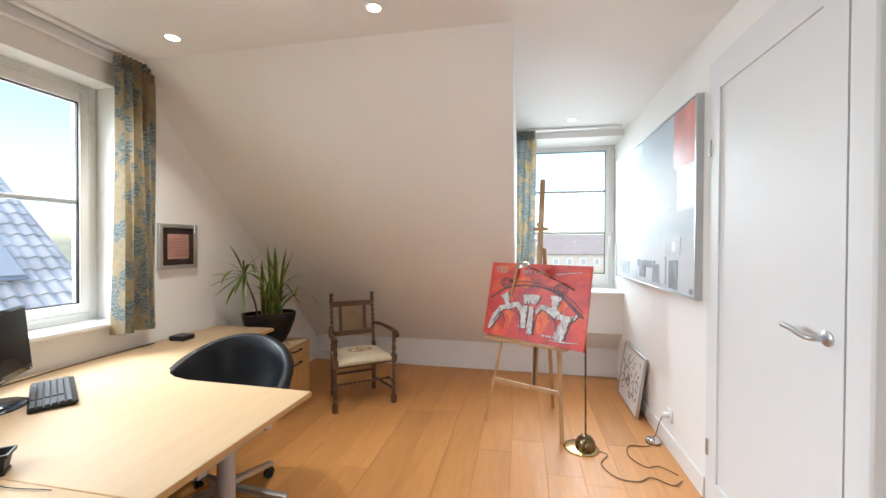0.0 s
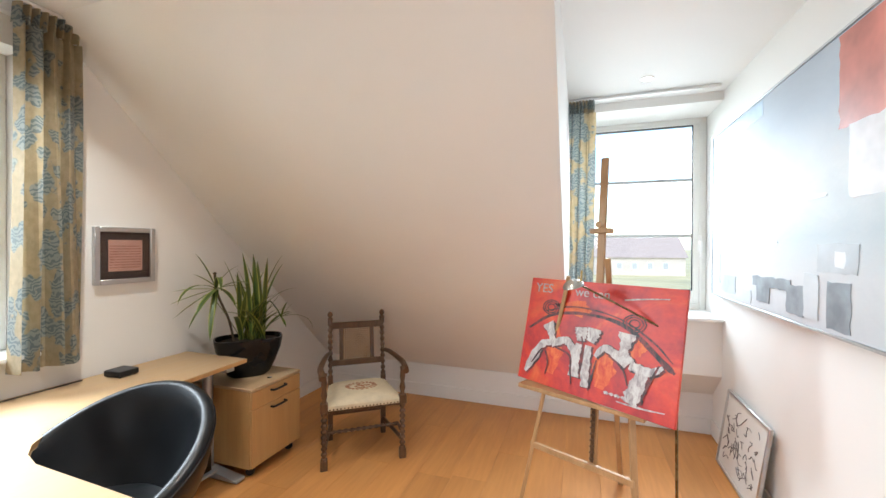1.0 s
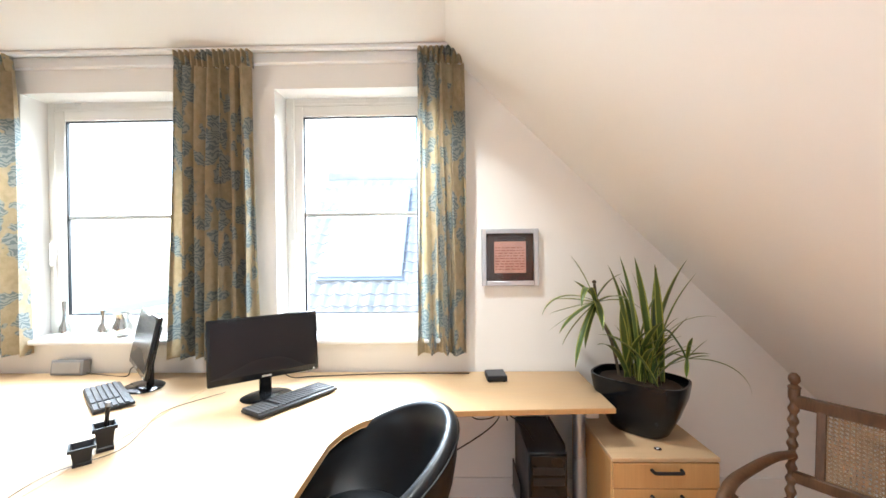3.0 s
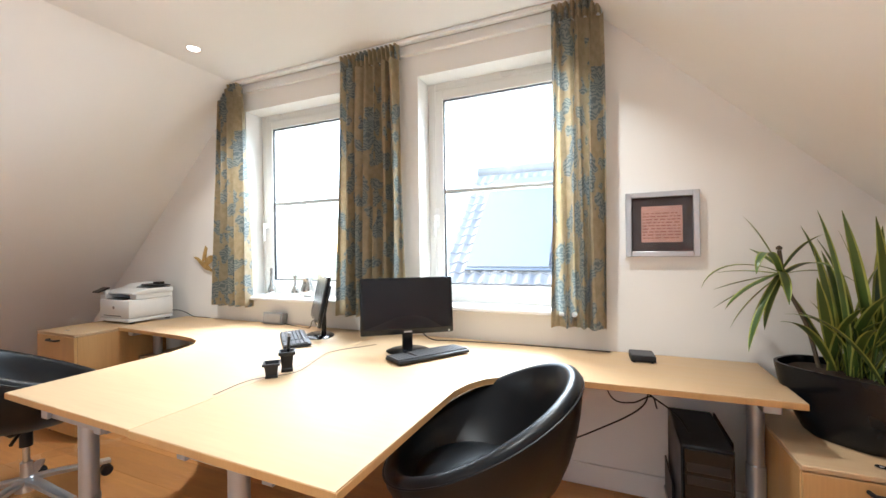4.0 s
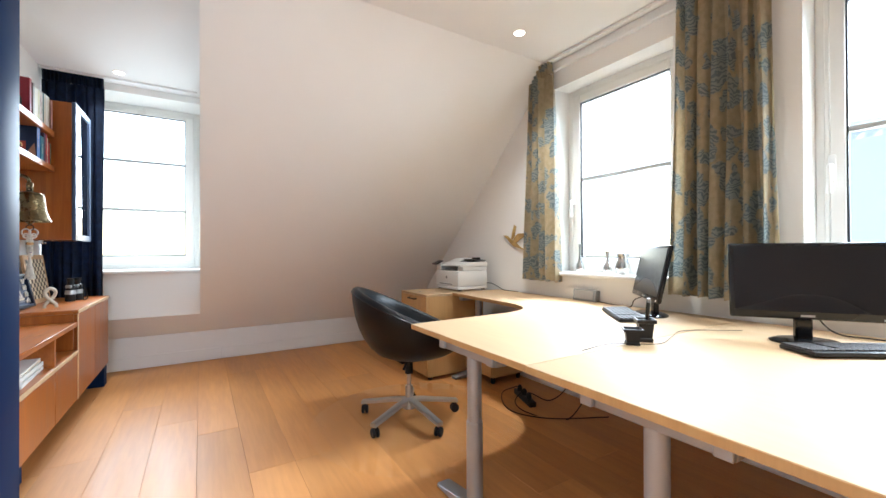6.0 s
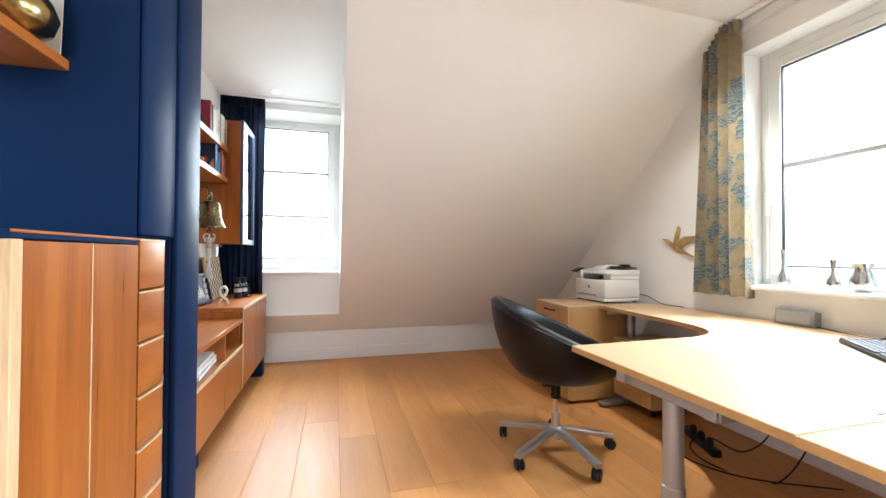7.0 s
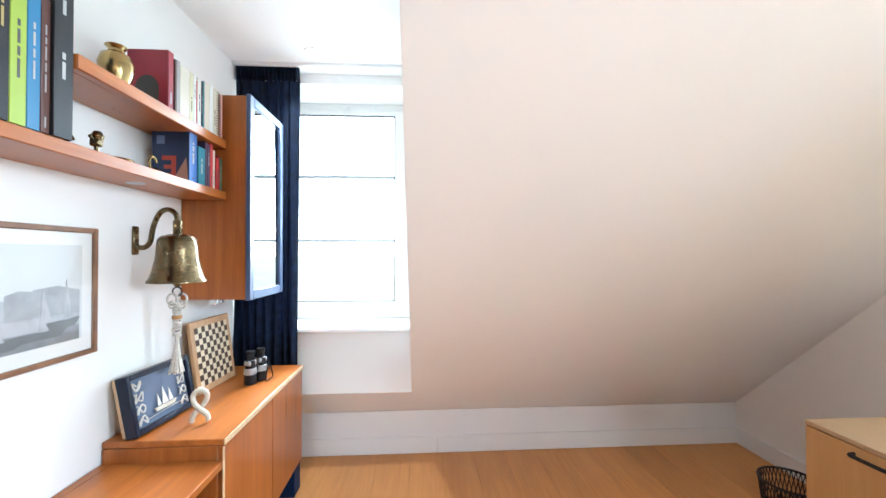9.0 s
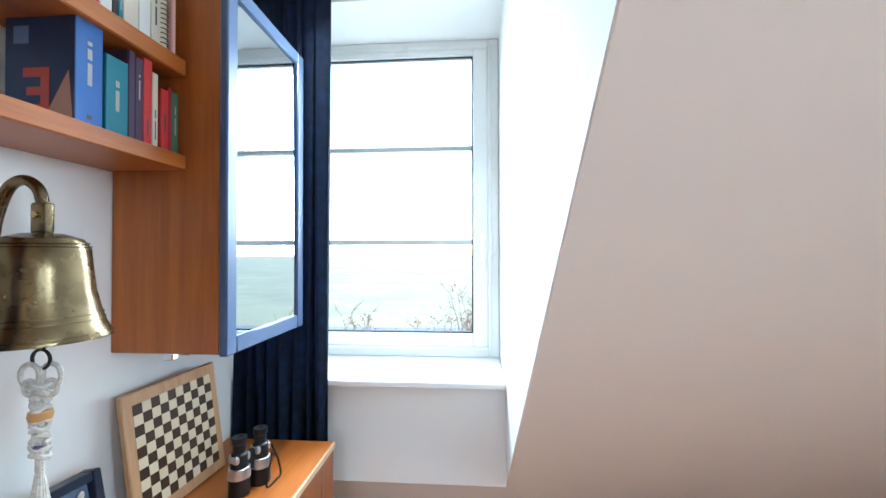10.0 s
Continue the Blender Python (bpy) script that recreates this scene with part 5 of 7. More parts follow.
ob = thing("armchair", pose(-1.305, 3.508, 0, 0, 0, 38) @ Matrix.Diagonal((1.02, 0.88, 0.975, 1)), "dark oak armchair with barley-twist posts, cane back and cream embroidered seat", "chair")
fw, bw, fy, by = 0.255, 0.195, -0.232, 0.232
for s in (-1, 1):
    g = turned((s * fw, fy, 0.06), (s * fw, fy, 0.40), 0.020)
    box(s * fw - 0.022, s * fw + 0.022, fy - 0.022, fy + 0.022, 0.0, 0.07, 0.004, g)
    box(s * fw - 0.024, s * fw + 0.024, fy - 0.024, fy + 0.024, 0.385, 0.45, 0.004, g)
    lathe([(0, 0.45), (0.018, 0.45), (0.014, 0.47), (0.021, 0.50), (0.013, 0.54), (0.019, 0.58), (0.014, 0.62), (0.018, 0.645), (0, 0.645)], 14, g, pose(s * fw, fy, 0))
    part("front_leg", g, M_DARKOAK, ob)
    g = bar((s * bw, by, 0), (s * bw, by + 0.005, 0.47), 0.036, 0.036, 0.004)
    p0, p1 = Vector((s * bw, by + 0.005, 0.47)), Vector((s * bw, by + 0.085, 0.915))
    post = turned(p0, p1, 0.018, True, 10)
    _join(post, g)
    lathe([(0, 0), (0.019, 0), (0.022, 0.008), (0.011, 0.018), (0.020, 0.036), (0.018, 0.052), (0.008, 0.064), (0, 0.066)], 14, g, Matrix.Translation(p1))
    part("back_post", g, M_DARKOAK, ob)
    arm = curve_points([(s * bw, by + 0.035, 0.665), (s * (bw + 0.035), by - 0.10, 0.672), (s * (fw + 0.018), fy + 0.12, 0.655), (s * (fw + 0.014), fy - 0.01, 0.645), (s * (fw + 0.010), fy - 0.055, 0.625)], 18)
    part("armrest", tube(arm, 0.02, 10, None, [0.015 + 0.009 * (k / 18) for k in range(19)]), M_DARKOAK, ob)
    part("side_stretcher", tube([(s * fw, fy, 0.13), (s * bw, by, 0.12)], 0.013, 10), M_DARKOAK, ob)
part("front_stretcher", turned((-fw * 0.96, fy + 0.10, 0.205), (fw * 0.96, fy + 0.10, 0.205), 0.014, True, 12), M_DARKOAK, ob)
g = bmesh.new()
for s in (-1, 1):
    tube([(s * (fw - 0.012), fy, 0.20), (s * (fw - 0.012), fy + 0.10, 0.205)], 0.010, 8, g)
part("stretcher_joint", g, M_DARKOAK, ob)
part("back_stretcher", bar((-bw, by, 0.20), (bw, by, 0.20), 0.025, 0.02, 0.003), M_DARKOAK, ob)
part("seat_rail", prism([(-fw, fy), (fw, fy), (bw, by), (-bw, by)], 0.375, 0.425, "z", 0.004), M_DARKOAK, ob)


def on_back(z):
    return by + 0.005 + (z - 0.47) / 0.445 * 0.08


for z, hgt in ((0.585, 0.045), (0.868, 0.05)):
    part("back_rail", box(-bw, bw, on_back(z) - 0.012, on_back(z) + 0.012, z - hgt / 2, z + hgt / 2, 0.004), M_DARKOAK, ob)
for s in (-1, 1):
    part("back_stile", bar((s * 0.115, on_back(0.60), 0.60), (s * 0.115, on_back(0.85), 0.85), 0.028, 0.018, 0.003), M_DARKOAK, ob)
g = bmesh.new()
for k in range(15):
    x = -0.098 + k * 0.014
    tube([(x, on_back(0.60), 0.60), (x, on_back(0.85), 0.85)], 0.0026, 4, g)
for k in range(17):
    z = 0.61 + k * 0.0148
    tube([(-0.105, on_back(z) - 0.002, z), (0.105, on_back(z) - 0.002, z)], 0.0026, 4, g)
for k in range(-14, 15):
    for s in (-1, 1):
        a, b = (k * 0.0155, 0.60), (k * 0.0155 + s * 0.25, 0.85)
        t0, t1 = 0.0, 1.0
        lo, hi = sorted(((-0.102 - a[0]) / (b[0] - a[0]), (0.102 - a[0]) / (b[0] - a[0])))
        t0, t1 = max(0.0, lo), min(1.0, hi)
        if t1 - t0 > 0.05:
            p = [(a[0] + (b[0] - a[0]) * t, a[1] + (b[1] - a[1]) * t) for t in (t0, t1)]
            tube([(x, on_back(z) + 0.002, z) for x, z in p], 0.0018, 4, g)
part("cane_panel", g, mat("old_cane", (0.27, 0.17, 0.085), 0.55, var=0.25, vscale=30), ob, "woven cane back panel", kind="stuff")
g, rows = bmesh.new(), []
N = 16
for j in range(N + 1):
    v = j / N
    hw = (fw - 0.004) * (1 - v) + (bw + 0.010) * v
    row = []
    for i in range(N + 1):
        u = i / N * 2 - 1
        e = (1 - abs(u) ** 4) * (1 - abs(2 * v - 1) ** 4)
        row.append(g.verts.new((u * hw, fy - 0.014 + v * (by - fy + 0.010), 0.428 + 0.048 * e ** 0.6)))
    rows.append(row)
for p, q in zip(rows, rows[1:]):
    for i in range(N):
        g.faces.new((p[i], p[i + 1], q[i + 1], q[i]))
seat = part("seat", g, M_CREAM, ob, "cream embroidered cushion")
part("seat_border", prism([(-fw - 0.002, fy - 0.016), (fw + 0.002, fy - 0.016), (bw + 0.012, by - 0.006), (-bw - 0.012, by - 0.006)], 0.395, 0.429, "z", 0.003), M_CREAM, ob)
rnd = random.Random(5)
g = bmesh.new()
for k in range(40):
    a, r = k * 2 * math.pi / 40, 0.088 + 0.014 * math.sin(k * 3)
    m = Matrix.Translation((r * 1.05 * math.cos(a), -0.02 + r * 0.8 * math.sin(a), 0.4725)) @ Matrix.Rotation(a, 4, "Z")
    lathe([(0, 0.0), (0.016, 0.001), (0.010, 0.0035), (0, 0.004)], 7, g, m)
for k in range(34):
    a, r = rnd.uniform(0, 6.28), rnd.uniform(0, 0.062)
    lathe([(0, 0.0), (0.013, 0.001), (0.009, 0.003), (0, 0.0035)], 7, g, Matrix.Translation((r * math.cos(a), -0.02 + r * 0.8 * math.sin(a), 0.4735)))
part("embroidery", g, M_ROSE, ob, "embroidered rose wreath", kind="stuff")
for k in range(22):
    x = -fw + 0.012 + k * (2 * fw - 0.024) / 21
    part("brass_nail", lathe([(0, 0), (0.0055, 0), (0.004, 0.0035), (0, 0.0045)], 8, None, pose(x, fy - 0.016, 0.403, 90, 0, 0)), M_BRASSD, ob)

# ---- easel with the red painting ----
EM = pose(0.157, 3.180, 0, 0, 0, -25)
ob = thing("easel", EM, "wooden studio easel standing on the oak floor", "easel")
tl = math.tan(radians(5))
part("front_leg", bar((-0.315, -0.01, 0.0), (-0.075, 0.085, 1.30), 0.030, 0.020, 0.003), M_PINE, ob)
part("front_leg", bar((0.315, -0.01, 0.0), (0.235, 0.085, 1.12), 0.030, 0.020, 0.003), M_PINE, ob)
part("back_leg", bar((0.035, 0.56, 0.0), (0.125, 0.11, 1.40), 0.028, 0.022, 0.003), M_PINE, ob)
part("mast", bar((0.078, 0.045, 0.34), (0.092, 0.155, 1.93), 0.040, 0.018, 0.003), M_PINE, ob)
part("cross_bar", bar((-0.265, 0.012, 0.345), (0.295, 0.012, 0.345), 0.022, 0.032, 0.003), M_PINE, ob)
part("ledge", box(-0.30, 0.36, -0.066, 0.060, 0.676, 0.698, 0.003), M_PINE, ob)
part("ratchet", bar((0.079, 0.032, 0.36), (0.083, 0.054, 0.686), 0.016, 0.010, 0.001), M_DARKOAK, ob)
for k in range(9):
    part("ratchet_tooth", box(0.070, 0.092, 0.020 + 0.002 * k, 0.034 + 0.002 * k, 0.375 + k * 0.031, 0.383 + k * 0.031, 0.001), M_DARKOAK, ob)
part("top_clamp", box(0.035, 0.145, 0.092, 0.140, 1.530, 1.556, 0.004), M_PINE, ob)
part("clamp_knob", lathe([(0, 0), (0.016, 0), (0.016, 0.02), (0.011, 0.024), (0, 0.024)], 16, None, pose(0.09, 0.092, 1.575, 90, 0, 0)), M_PINE, ob)
part("leg_hinge", box(-0.09, 0.25, 0.088, 0.108, 1.09, 1.12, 0.003), M_PINE, ob)


def red_paint(name):
    m, t, b = _base(name)
    v = _coords(t, (1, 1, 1))
    n, n2 = _noise(t, v, 3.2, 5, 0.6, 0.9), _noise(t, v, 26, 4)
    col = _ramp(t, n, [(0.30, (0.22, 0.012, 0.022)), (0.44, (0.50, 0.022, 0.024)), (0.54, (0.66, 0.045, 0.020)), (0.66, (0.78, 0.17, 0.04))])
    t.links.new(_mix(t, 0.2, col, _ramp(t, n2, [(0.35, (0.22, 0.01, 0.02)), (0.65, (0.75, 0.08, 0.03))])), b.inputs["Base Color"])
    b.inputs["Roughness"].default_value = 0.4
    _bump(t, b, n2, 0.5, 0.002)
    return m


def brushed(name, low, mid, high):
    """Thick paint dragged by a brush: three tones in short streaks."""
    m, t, b = _base(name)
    v = _coords(t, (1, 1, 0.45))
    n = _noise(t, v, 34, 5, 0.65, 1.2)
    t.links.new(_ramp(t, n, [(0.30, low), (0.44, mid), (0.60, high)]), b.inputs["Base Color"])
    b.inputs["Roughness"].default_value = 0.45
    _bump(t, b, n, 0.5, 0.002)
    return m


ob = thing("red_canvas", EM @ pose(0.070, -0.030, 0.700, -13, 0, -8.5) @ Matrix.Diagonal((1.07, 1, 1.0, 1)), "red abstract canvas with white shapes and white lettering, on the easel", "painting")
CW, CH = 0.800, 0.585
part("canvas", box(-CW / 2, CW / 2, -0.018, 0.0, 0, CH, 0.002), red_paint("red_brushwork"), ob)
pw, pk = brushed("white_brushwork", (0.16, 0.13, 0.14), (0.44, 0.38, 0.38), (0.66, 0.64, 0.62)), brushed("black_brushwork", (0.016, 0.012, 0.013), (0.035, 0.020, 0.022), (0.22, 0.035, 0.035))
po = brushed("orange_brushwork", (0.55, 0.03, 0.022), (0.66, 0.085, 0.025), (0.76, 0.17, 0.04))
layer = [0.0185]


def stroke(name, pts, radii, material, n=44):
    """A flat brush stroke, laid on the canvas."""
    g = bmesh.new()
    line = curve_points([(x - CW / 2, 0, z) for x, z in pts], n)
    rows = []
    layer[0] += 0.00012
    for k, p in enumerate(line):
        d = (line[min(k + 1, n)] - line[max(k - 1, 0)]).normalized()
        u = k / n * (len(radii) - 1)
        i = min(int(u), len(radii) - 2)
        r = radii[i] + (radii[i + 1] - radii[i]) * (u - i)
        r *= 1 + (0.10 * math.sin(k * 0.55 + len(pts)) + 0.05 * math.sin(k * 1.3 + r * 900)) * (0 < k < n)
        s = Vector((-d.z, 0, d.x))
        rows.append([g.verts.new((q.x, -layer[0], q.z)) for q in (p - s * r, p + s * r)])
    for a, b in zip(rows, rows[1:]):
        g.faces.new((a[0], b[0], b[1], a[1]))
    return part(name, g, material, ob)


for x, z, a, b in ((0.20, 0.20, 0.05, 0.13), (0.47, 0.17, 0.06, 0.10), (0.60, 0.30, 0.05, 0.05), (0.27, 0.44, 0.10, 0.03)):
    stroke("orange_patch", [(x, z - b), (x + 0.01, z), (x, z + b)], [a * 0.4, a, a * 0.3], po)
stroke("arc_stroke", [(0.03, 0.29), (0.17, 0.385), (0.36, 0.415), (0.56, 0.385), (0.74, 0.25), (0.78, 0.22)], [0.006, 0.009, 0.007, 0.010, 0.013, 0.006], pk)
stroke("arc_stroke", [(0.12, 0.40), (0.30, 0.445), (0.52, 0.42), (0.68, 0.34), (0.77, 0.26)], [0.003, 0.004, 0.003, 0.005, 0.002], pk)
for cx, cz in ((0.155, 0.425), (0.60, 0.405)):
    for r in (0.018, 0.030, 0.040):
        stroke("scribble", [(cx + r * 1.3 * math.cos(a * 0.9), cz + r * math.sin(a * 0.9)) for a in range(8)], [0.003, 0.004, 0.003], pk, 40)
white_forms = [
    ([(0.045, 0.045), (0.085, 0.13), (0.135, 0.215), (0.185, 0.235)], [0.010, 0.026, 0.020, 0.014]),
    ([(0.150, 0.335), (0.172, 0.30), (0.190, 0.255), (0.215, 0.225)], [0.036, 0.024, 0.016, 0.022]),
    ([(0.20, 0.232), (0.265, 0.262), (0.305, 0.235), (0.325, 0.195)], [0.018, 0.020, 0.020, 0.012]),
    ([(0.345, 0.345), (0.350, 0.31), (0.352, 0.275)], [0.034, 0.030, 0.020]),
    ([(0.415, 0.350), (0.412, 0.315), (0.402, 0.28)], [0.038, 0.030, 0.020]),
    ([(0.345, 0.26), (0.335, 0.18), (0.335, 0.09)], [0.018, 0.022, 0.028]),
    ([(0.395, 0.26), (0.392, 0.16), (0.400, 0.055)], [0.018, 0.022, 0.020]),
    ([(0.435, 0.215), (0.475, 0.265), (0.535, 0.245), (0.585, 0.205)], [0.010, 0.016, 0.022, 0.022]),
    ([(0.575, 0.355), (0.572, 0.31), (0.568, 0.265), (0.595, 0.22)], [0.042, 0.026, 0.018, 0.026]),
    ([(0.735, 0.235), (0.690, 0.205), (0.640, 0.205), (0.600, 0.215)], [0.008, 0.018, 0.022, 0.020]),
    ([(0.665, 0.215), (0.645, 0.15), (0.625, 0.08), (0.615, 0.045)], [0.018, 0.030, 0.036, 0.026]),
]
for pts, rad in white_forms:
    stroke("black_outline", [(x + 0.006, z - 0.004) for x, z in pts], [r + 0.0045 for r in rad], pk)
for pts, rad in white_forms:
    stroke("white_form", pts, rad, pw)
for pts in ([(0.21, 0.215), (0.30, 0.19), (0.318, 0.11), (0.33, 0.05)], [(0.445, 0.20), (0.43, 0.10), (0.42, 0.045)], [(0.50, 0.235), (0.57, 0.19), (0.60, 0.12)], [(0.08, 0.10), (0.14, 0.19), (0.18, 0.13), (0.175, 0.06)], [(0.355, 0.30), (0.372, 0.22), (0.368, 0.10)], [(0.72, 0.24), (0.69, 0.16), (0.66, 0.06)]):
    stroke("black_line", pts, [0.004, 0.006, 0.003], pk)
lettering("YES", 0.074, pose(-CW / 2 + 0.035, -0.0200, 0.505, 90, 0, 0), pw, ob)
lettering("we can", 0.066, pose(-CW / 2 + 0.285, -0.0200, 0.505, 90, 0, 0), pw, ob)
stroke("flourish", [(0.545, 0.510), (0.64, 0.525), (0.735, 0.535)], [0.004, 0.003, 0.002], pw)
for k, (x, n) in enumerate(((0.500, 0.02), (0.528, 0.014), (0.550, 0.022), (0.580, 0.016), (0.605, 0.03))):
    stroke("signature_bar", [(x, 0.058), (x + n * 0.5, 0.064), (x + n, 0.058)], [0.006, 0.007, 0.006], pw, 6)
stroke("flourish", [(0.56, 0.038), (0.66, 0.040), (0.76, 0.050)], [0.003, 0.004, 0.002], pw)

# ---- brass reading lamp ----
ob = thing("floor_lamp", pose(0.592, 3.003, 0), "slender brass reading lamp with a domed base", "lamp")
part("base_plate", lathe([(0, 0), (0.118, 0), (0.120, 0.004), (0.110, 0.009), (0, 0.010)], 40, None, pose(-0.03, 0, 0)), M_BRASS, ob)
part("dome", lathe([(0, 0.01), (0.068, 0.01), (0.068, 0.035), (0.058, 0.065), (0.036, 0.088), (0.012, 0.096), (0, 0.097)], 36), M_BRASSD, ob)
part("pole", tube(curve_points([(0, 0, 0.09), (-0.004, 0.0, 0.60), (-0.008, 0.0, 1.02), (-0.020, 0.003, 1.06), (-0.07, 0.01, 1.10)], 30), 0.0065, 10), M_BRASSD, ob)
part("arm", tube(curve_points([(-0.07, 0.01, 1.10), (-0.25, 0.03, 1.195), (-0.40, 0.04, 1.270)], 16), 0.005, 10), M_BRASSD, ob)
part("shade", lathe([(0, 0.030), (0.020, 0.030), (0.040, 0.018), (0.052, 0.0), (0.048, 0.0), (0.036, 0.014), (0, 0.022)], 28, None, pose(-0.440, 0.042, 1.268, 12, -14, 0)), M_SILVER, ob, "small round metal reflector")
part("bulb", lathe([(0, -0.004), (0.022, 0.0), (0.026, 0.010), (0, 0.016)], 20, None, pose(-0.440, 0.042, 1.268, 12, -14, 0)), M_SPOTDIM, ob)
part("finial", tube([(-0.405, 0.04, 1.285), (-0.402, 0.04, 1.345)], 0.005, 8), M_BRASS, ob)
cable("lamp_cord", [(0.66, 2.98, 0.006), (0.72, 2.93, 0.006), (0.66, 2.81, 0.006), (0.72, 2.67, 0.006), (0.84, 2.65, 0.006), (0.93, 2.71, 0.006), (1.03, 2.65, 0.006), (1.10, 2.71, 0.006)], 0.0035, M_CORD, "thin twisted brown lamp cord on the floor", 60)
cable("lamp_cord", [(1.10, 2.77, 0.006), (1.02, 2.85, 0.006), (0.93, 2.83, 0.006), (0.86, 2.95, 0.006), (0.90, 3.09, 0.006), (1.02, 3.11, 0.006), (1.085, 3.17, 0.020)], 0.0035, M_CORD, "thin twisted brown lamp cord on the floor", 60)
ob = thing("foot_switch", pose(1.085, 3.19, 0), "round chrome lamp transformer on the floor", "transformer")
part("casing", lathe([(0, 0), (0.048, 0), (0.050, 0.012), (0.042, 0.030), (0.020, 0.036), (0, 0.037)], 28), M_CHROME, ob)
part("rubber_ring", lathe([(0.046, 0), (0.052, 0), (0.052, 0.006), (0.046, 0.006), (0.046, 0)], 28), M_RUBBER, ob)
ob = thing("wall_socket", pose(E, 3.092, 0.245, 0, 0, -90), "white wall socket with a white plug", "socket")
part("plate", box(-0.040, 0.040, -0.010, 0, -0.040, 0.040, 0.004, None, None, 2), M_WHITE, ob)
part("plug", lathe([(0, 0), (0.019, 0), (0.019, 0.03), (0.012, 0.045), (0, 0.045)], 20, None, pose(0, -0.008, 0, 90, 0, 0)), M_WHITE, ob)
cable("socket_cord", [(1.112, 3.092, 0.235), (1.095, 3.11, 0.17), (1.09, 3.15, 0.08), (1.087, 3.19, 0.036)], 0.003, M_CORD, "short grey cord from socket to transformer", 20)

# ---- wall unit: counter cabinet, drawers, tall blue cabinet ----
P0, P1, P2, P3 = -0.447, -0.184, 0.100, 0.632   # end panel, drawers and tall cabinet, counter cabinet
ob = thing("counter_cabinet", Matrix(), "cherry wood counter cabinet with two doors and a dark top", "cabinet")
part("carcass", box(0.752, 1.160, P2 + 0.004, P3 - 0.010, 0.06, 1.145, 0.002), M_CHERRY_Z, ob)
part("plinth", box(0.80, 1.155, P2 + 0.004, P3 - 0.010, 0.0, 0.06), M_NAVY, ob)
part("counter_top", box(0.735, 1.160, P2 + 0.002, P3, 1.146, 1.165, 0.003), M_NAVY, ob)
for a, b in ((P2 + 0.008, 0.354), (0.361, P3 - 0.032)):
    part("door", box(0.733, 0.751, a, b, 0.07, 1.143, 0.002), M_CHERRY_Z, ob)
part("edge_strip", box(0.732, 0.751, 0.355, 0.360, 0.07, 1.143), M_EDGE, ob)
part("top_edge", box(0.7310, 0.7345, P2 + 0.002, P3, 1.159, 1.1655, 0.001), M_CHERRY, ob, "thin wood front edge")
part("end_strip", box(0.730, 0.752, P3 - 0.030, P3, 0.0, 1.1455, 0.002), M_EDGE, ob, "pale wood end strip")

ob = thing("drawer_cabinet", Matrix(), "stack of six cherry wood drawers with angled grips", "drawer unit")
part("carcass", box(0.775, 1.160, P1, P2, 0.06, 1.155), M_CHERRY_Z, ob)
part("plinth", box(0.80, 1.155, P1, P2, 0.0, 0.06), M_NAVY, ob)
for k in range(6):
    z1 = 1.162 - k * 0.1735
    z0 = z1 - 0.162
    d = part("drawer_front", prism([(0.733, P2 - 0.002), (0.722, P2 - 0.160), (0.764, P1), (0.774, P1), (0.774, P2 - 0.002)], z0, z1, "z", 0.001), M_CHERRY, ob)
    # highlight on the lit bevel, painted as a paler strip
    part("grip_edge", prism([(0.7315, P2 - 0.0025), (0.7195, P2 - 0.1605), (0.7625, P1 + 0.0005), (0.772, P1 + 0.0005), (0.731, P2 - 0.159), (0.741, P2 - 0.0025)], z1 - 0.004, z1 + 0.003, "z"), M_EDGE, d, "bevelled edge, its highlight painted pale")

ob = thing("tall_cabinet", Matrix(), "tall narrow navy blue lacquered cabinet reaching the ceiling", "cabinet")
part("carcass", box(0.752, 1.160, P1, P2, 1.169, 2.596, 0.002), M_NAVY, ob)
part("door", box(0.730, 0.751, P1 + 0.002, P2 - 0.012, 1.177, 2.592, 0.008, None, None, 3), M_NAVY, ob)
part("side_panel", box(0.742, 1.160, P2 + 0.0005, P2 + 0.0035, 1.168, 2.596), M_NAVY, ob)
ob = thing("tall_side_panel", Matrix(), "full-height navy blue lacquered end panel", "panel")
part("panel", box(0.748, 1.160, P0, P1 - 0.006, 0.0, 2.597, 0.002), M_NAVY, ob)
part("door", box(0.722, 0.747, P0, P1 - 0.006, 0.004, 2.595, 0.006, None, None, 3), M_NAVY, ob)


def shelf(name, x0, x1, y0, y1, z0, z1, label, lights=()):
    ob = thing(name, Matrix(), label, "shelf", "wall shelves")
    part("board", box(x0, x1, y0, y1, z0, z1, 0.003), M_CHERRY, ob)
    part("front_edge", box(x0 - 0.003, x0 - 0.0002, y0, y1, z0 + 0.001, z1 - 0.001, 0.001), M_CHERRY, ob)
    for y in lights:
        part("shelf_spot", lathe([(0, 0), (0.030, 0), (0.030, -0.003), (0.022, -0.004), (0, -0.002)], 24, None, pose((x0 + x1) / 2, y, z0)), M_ALU, ob, "small recessed shelf light")


shelf("wall_shelf", 0.930, 1.111, 0.106, 0.66, 1.685, 1.719, "thick cherry wood wall shelf beside the blue cabinet", (0.42,))
shelf("wall_shelf", 0.930, 1.111, 0.106, 0.66, 1.928, 1.962, "thick cherry wood wall shelf beside the blue cabinet")
shelf("wall_shelf", 0.955, 1.163, -1.904, -0.450, 1.680, 1.718, "long cherry wood wall shelf with books", (-0.93, -1.45))
shelf("wall_shelf", 0.955, 1.163, -1.904, -1.072, 1.926, 1.968, "cherry wood wall shelf with books and a brass vase")

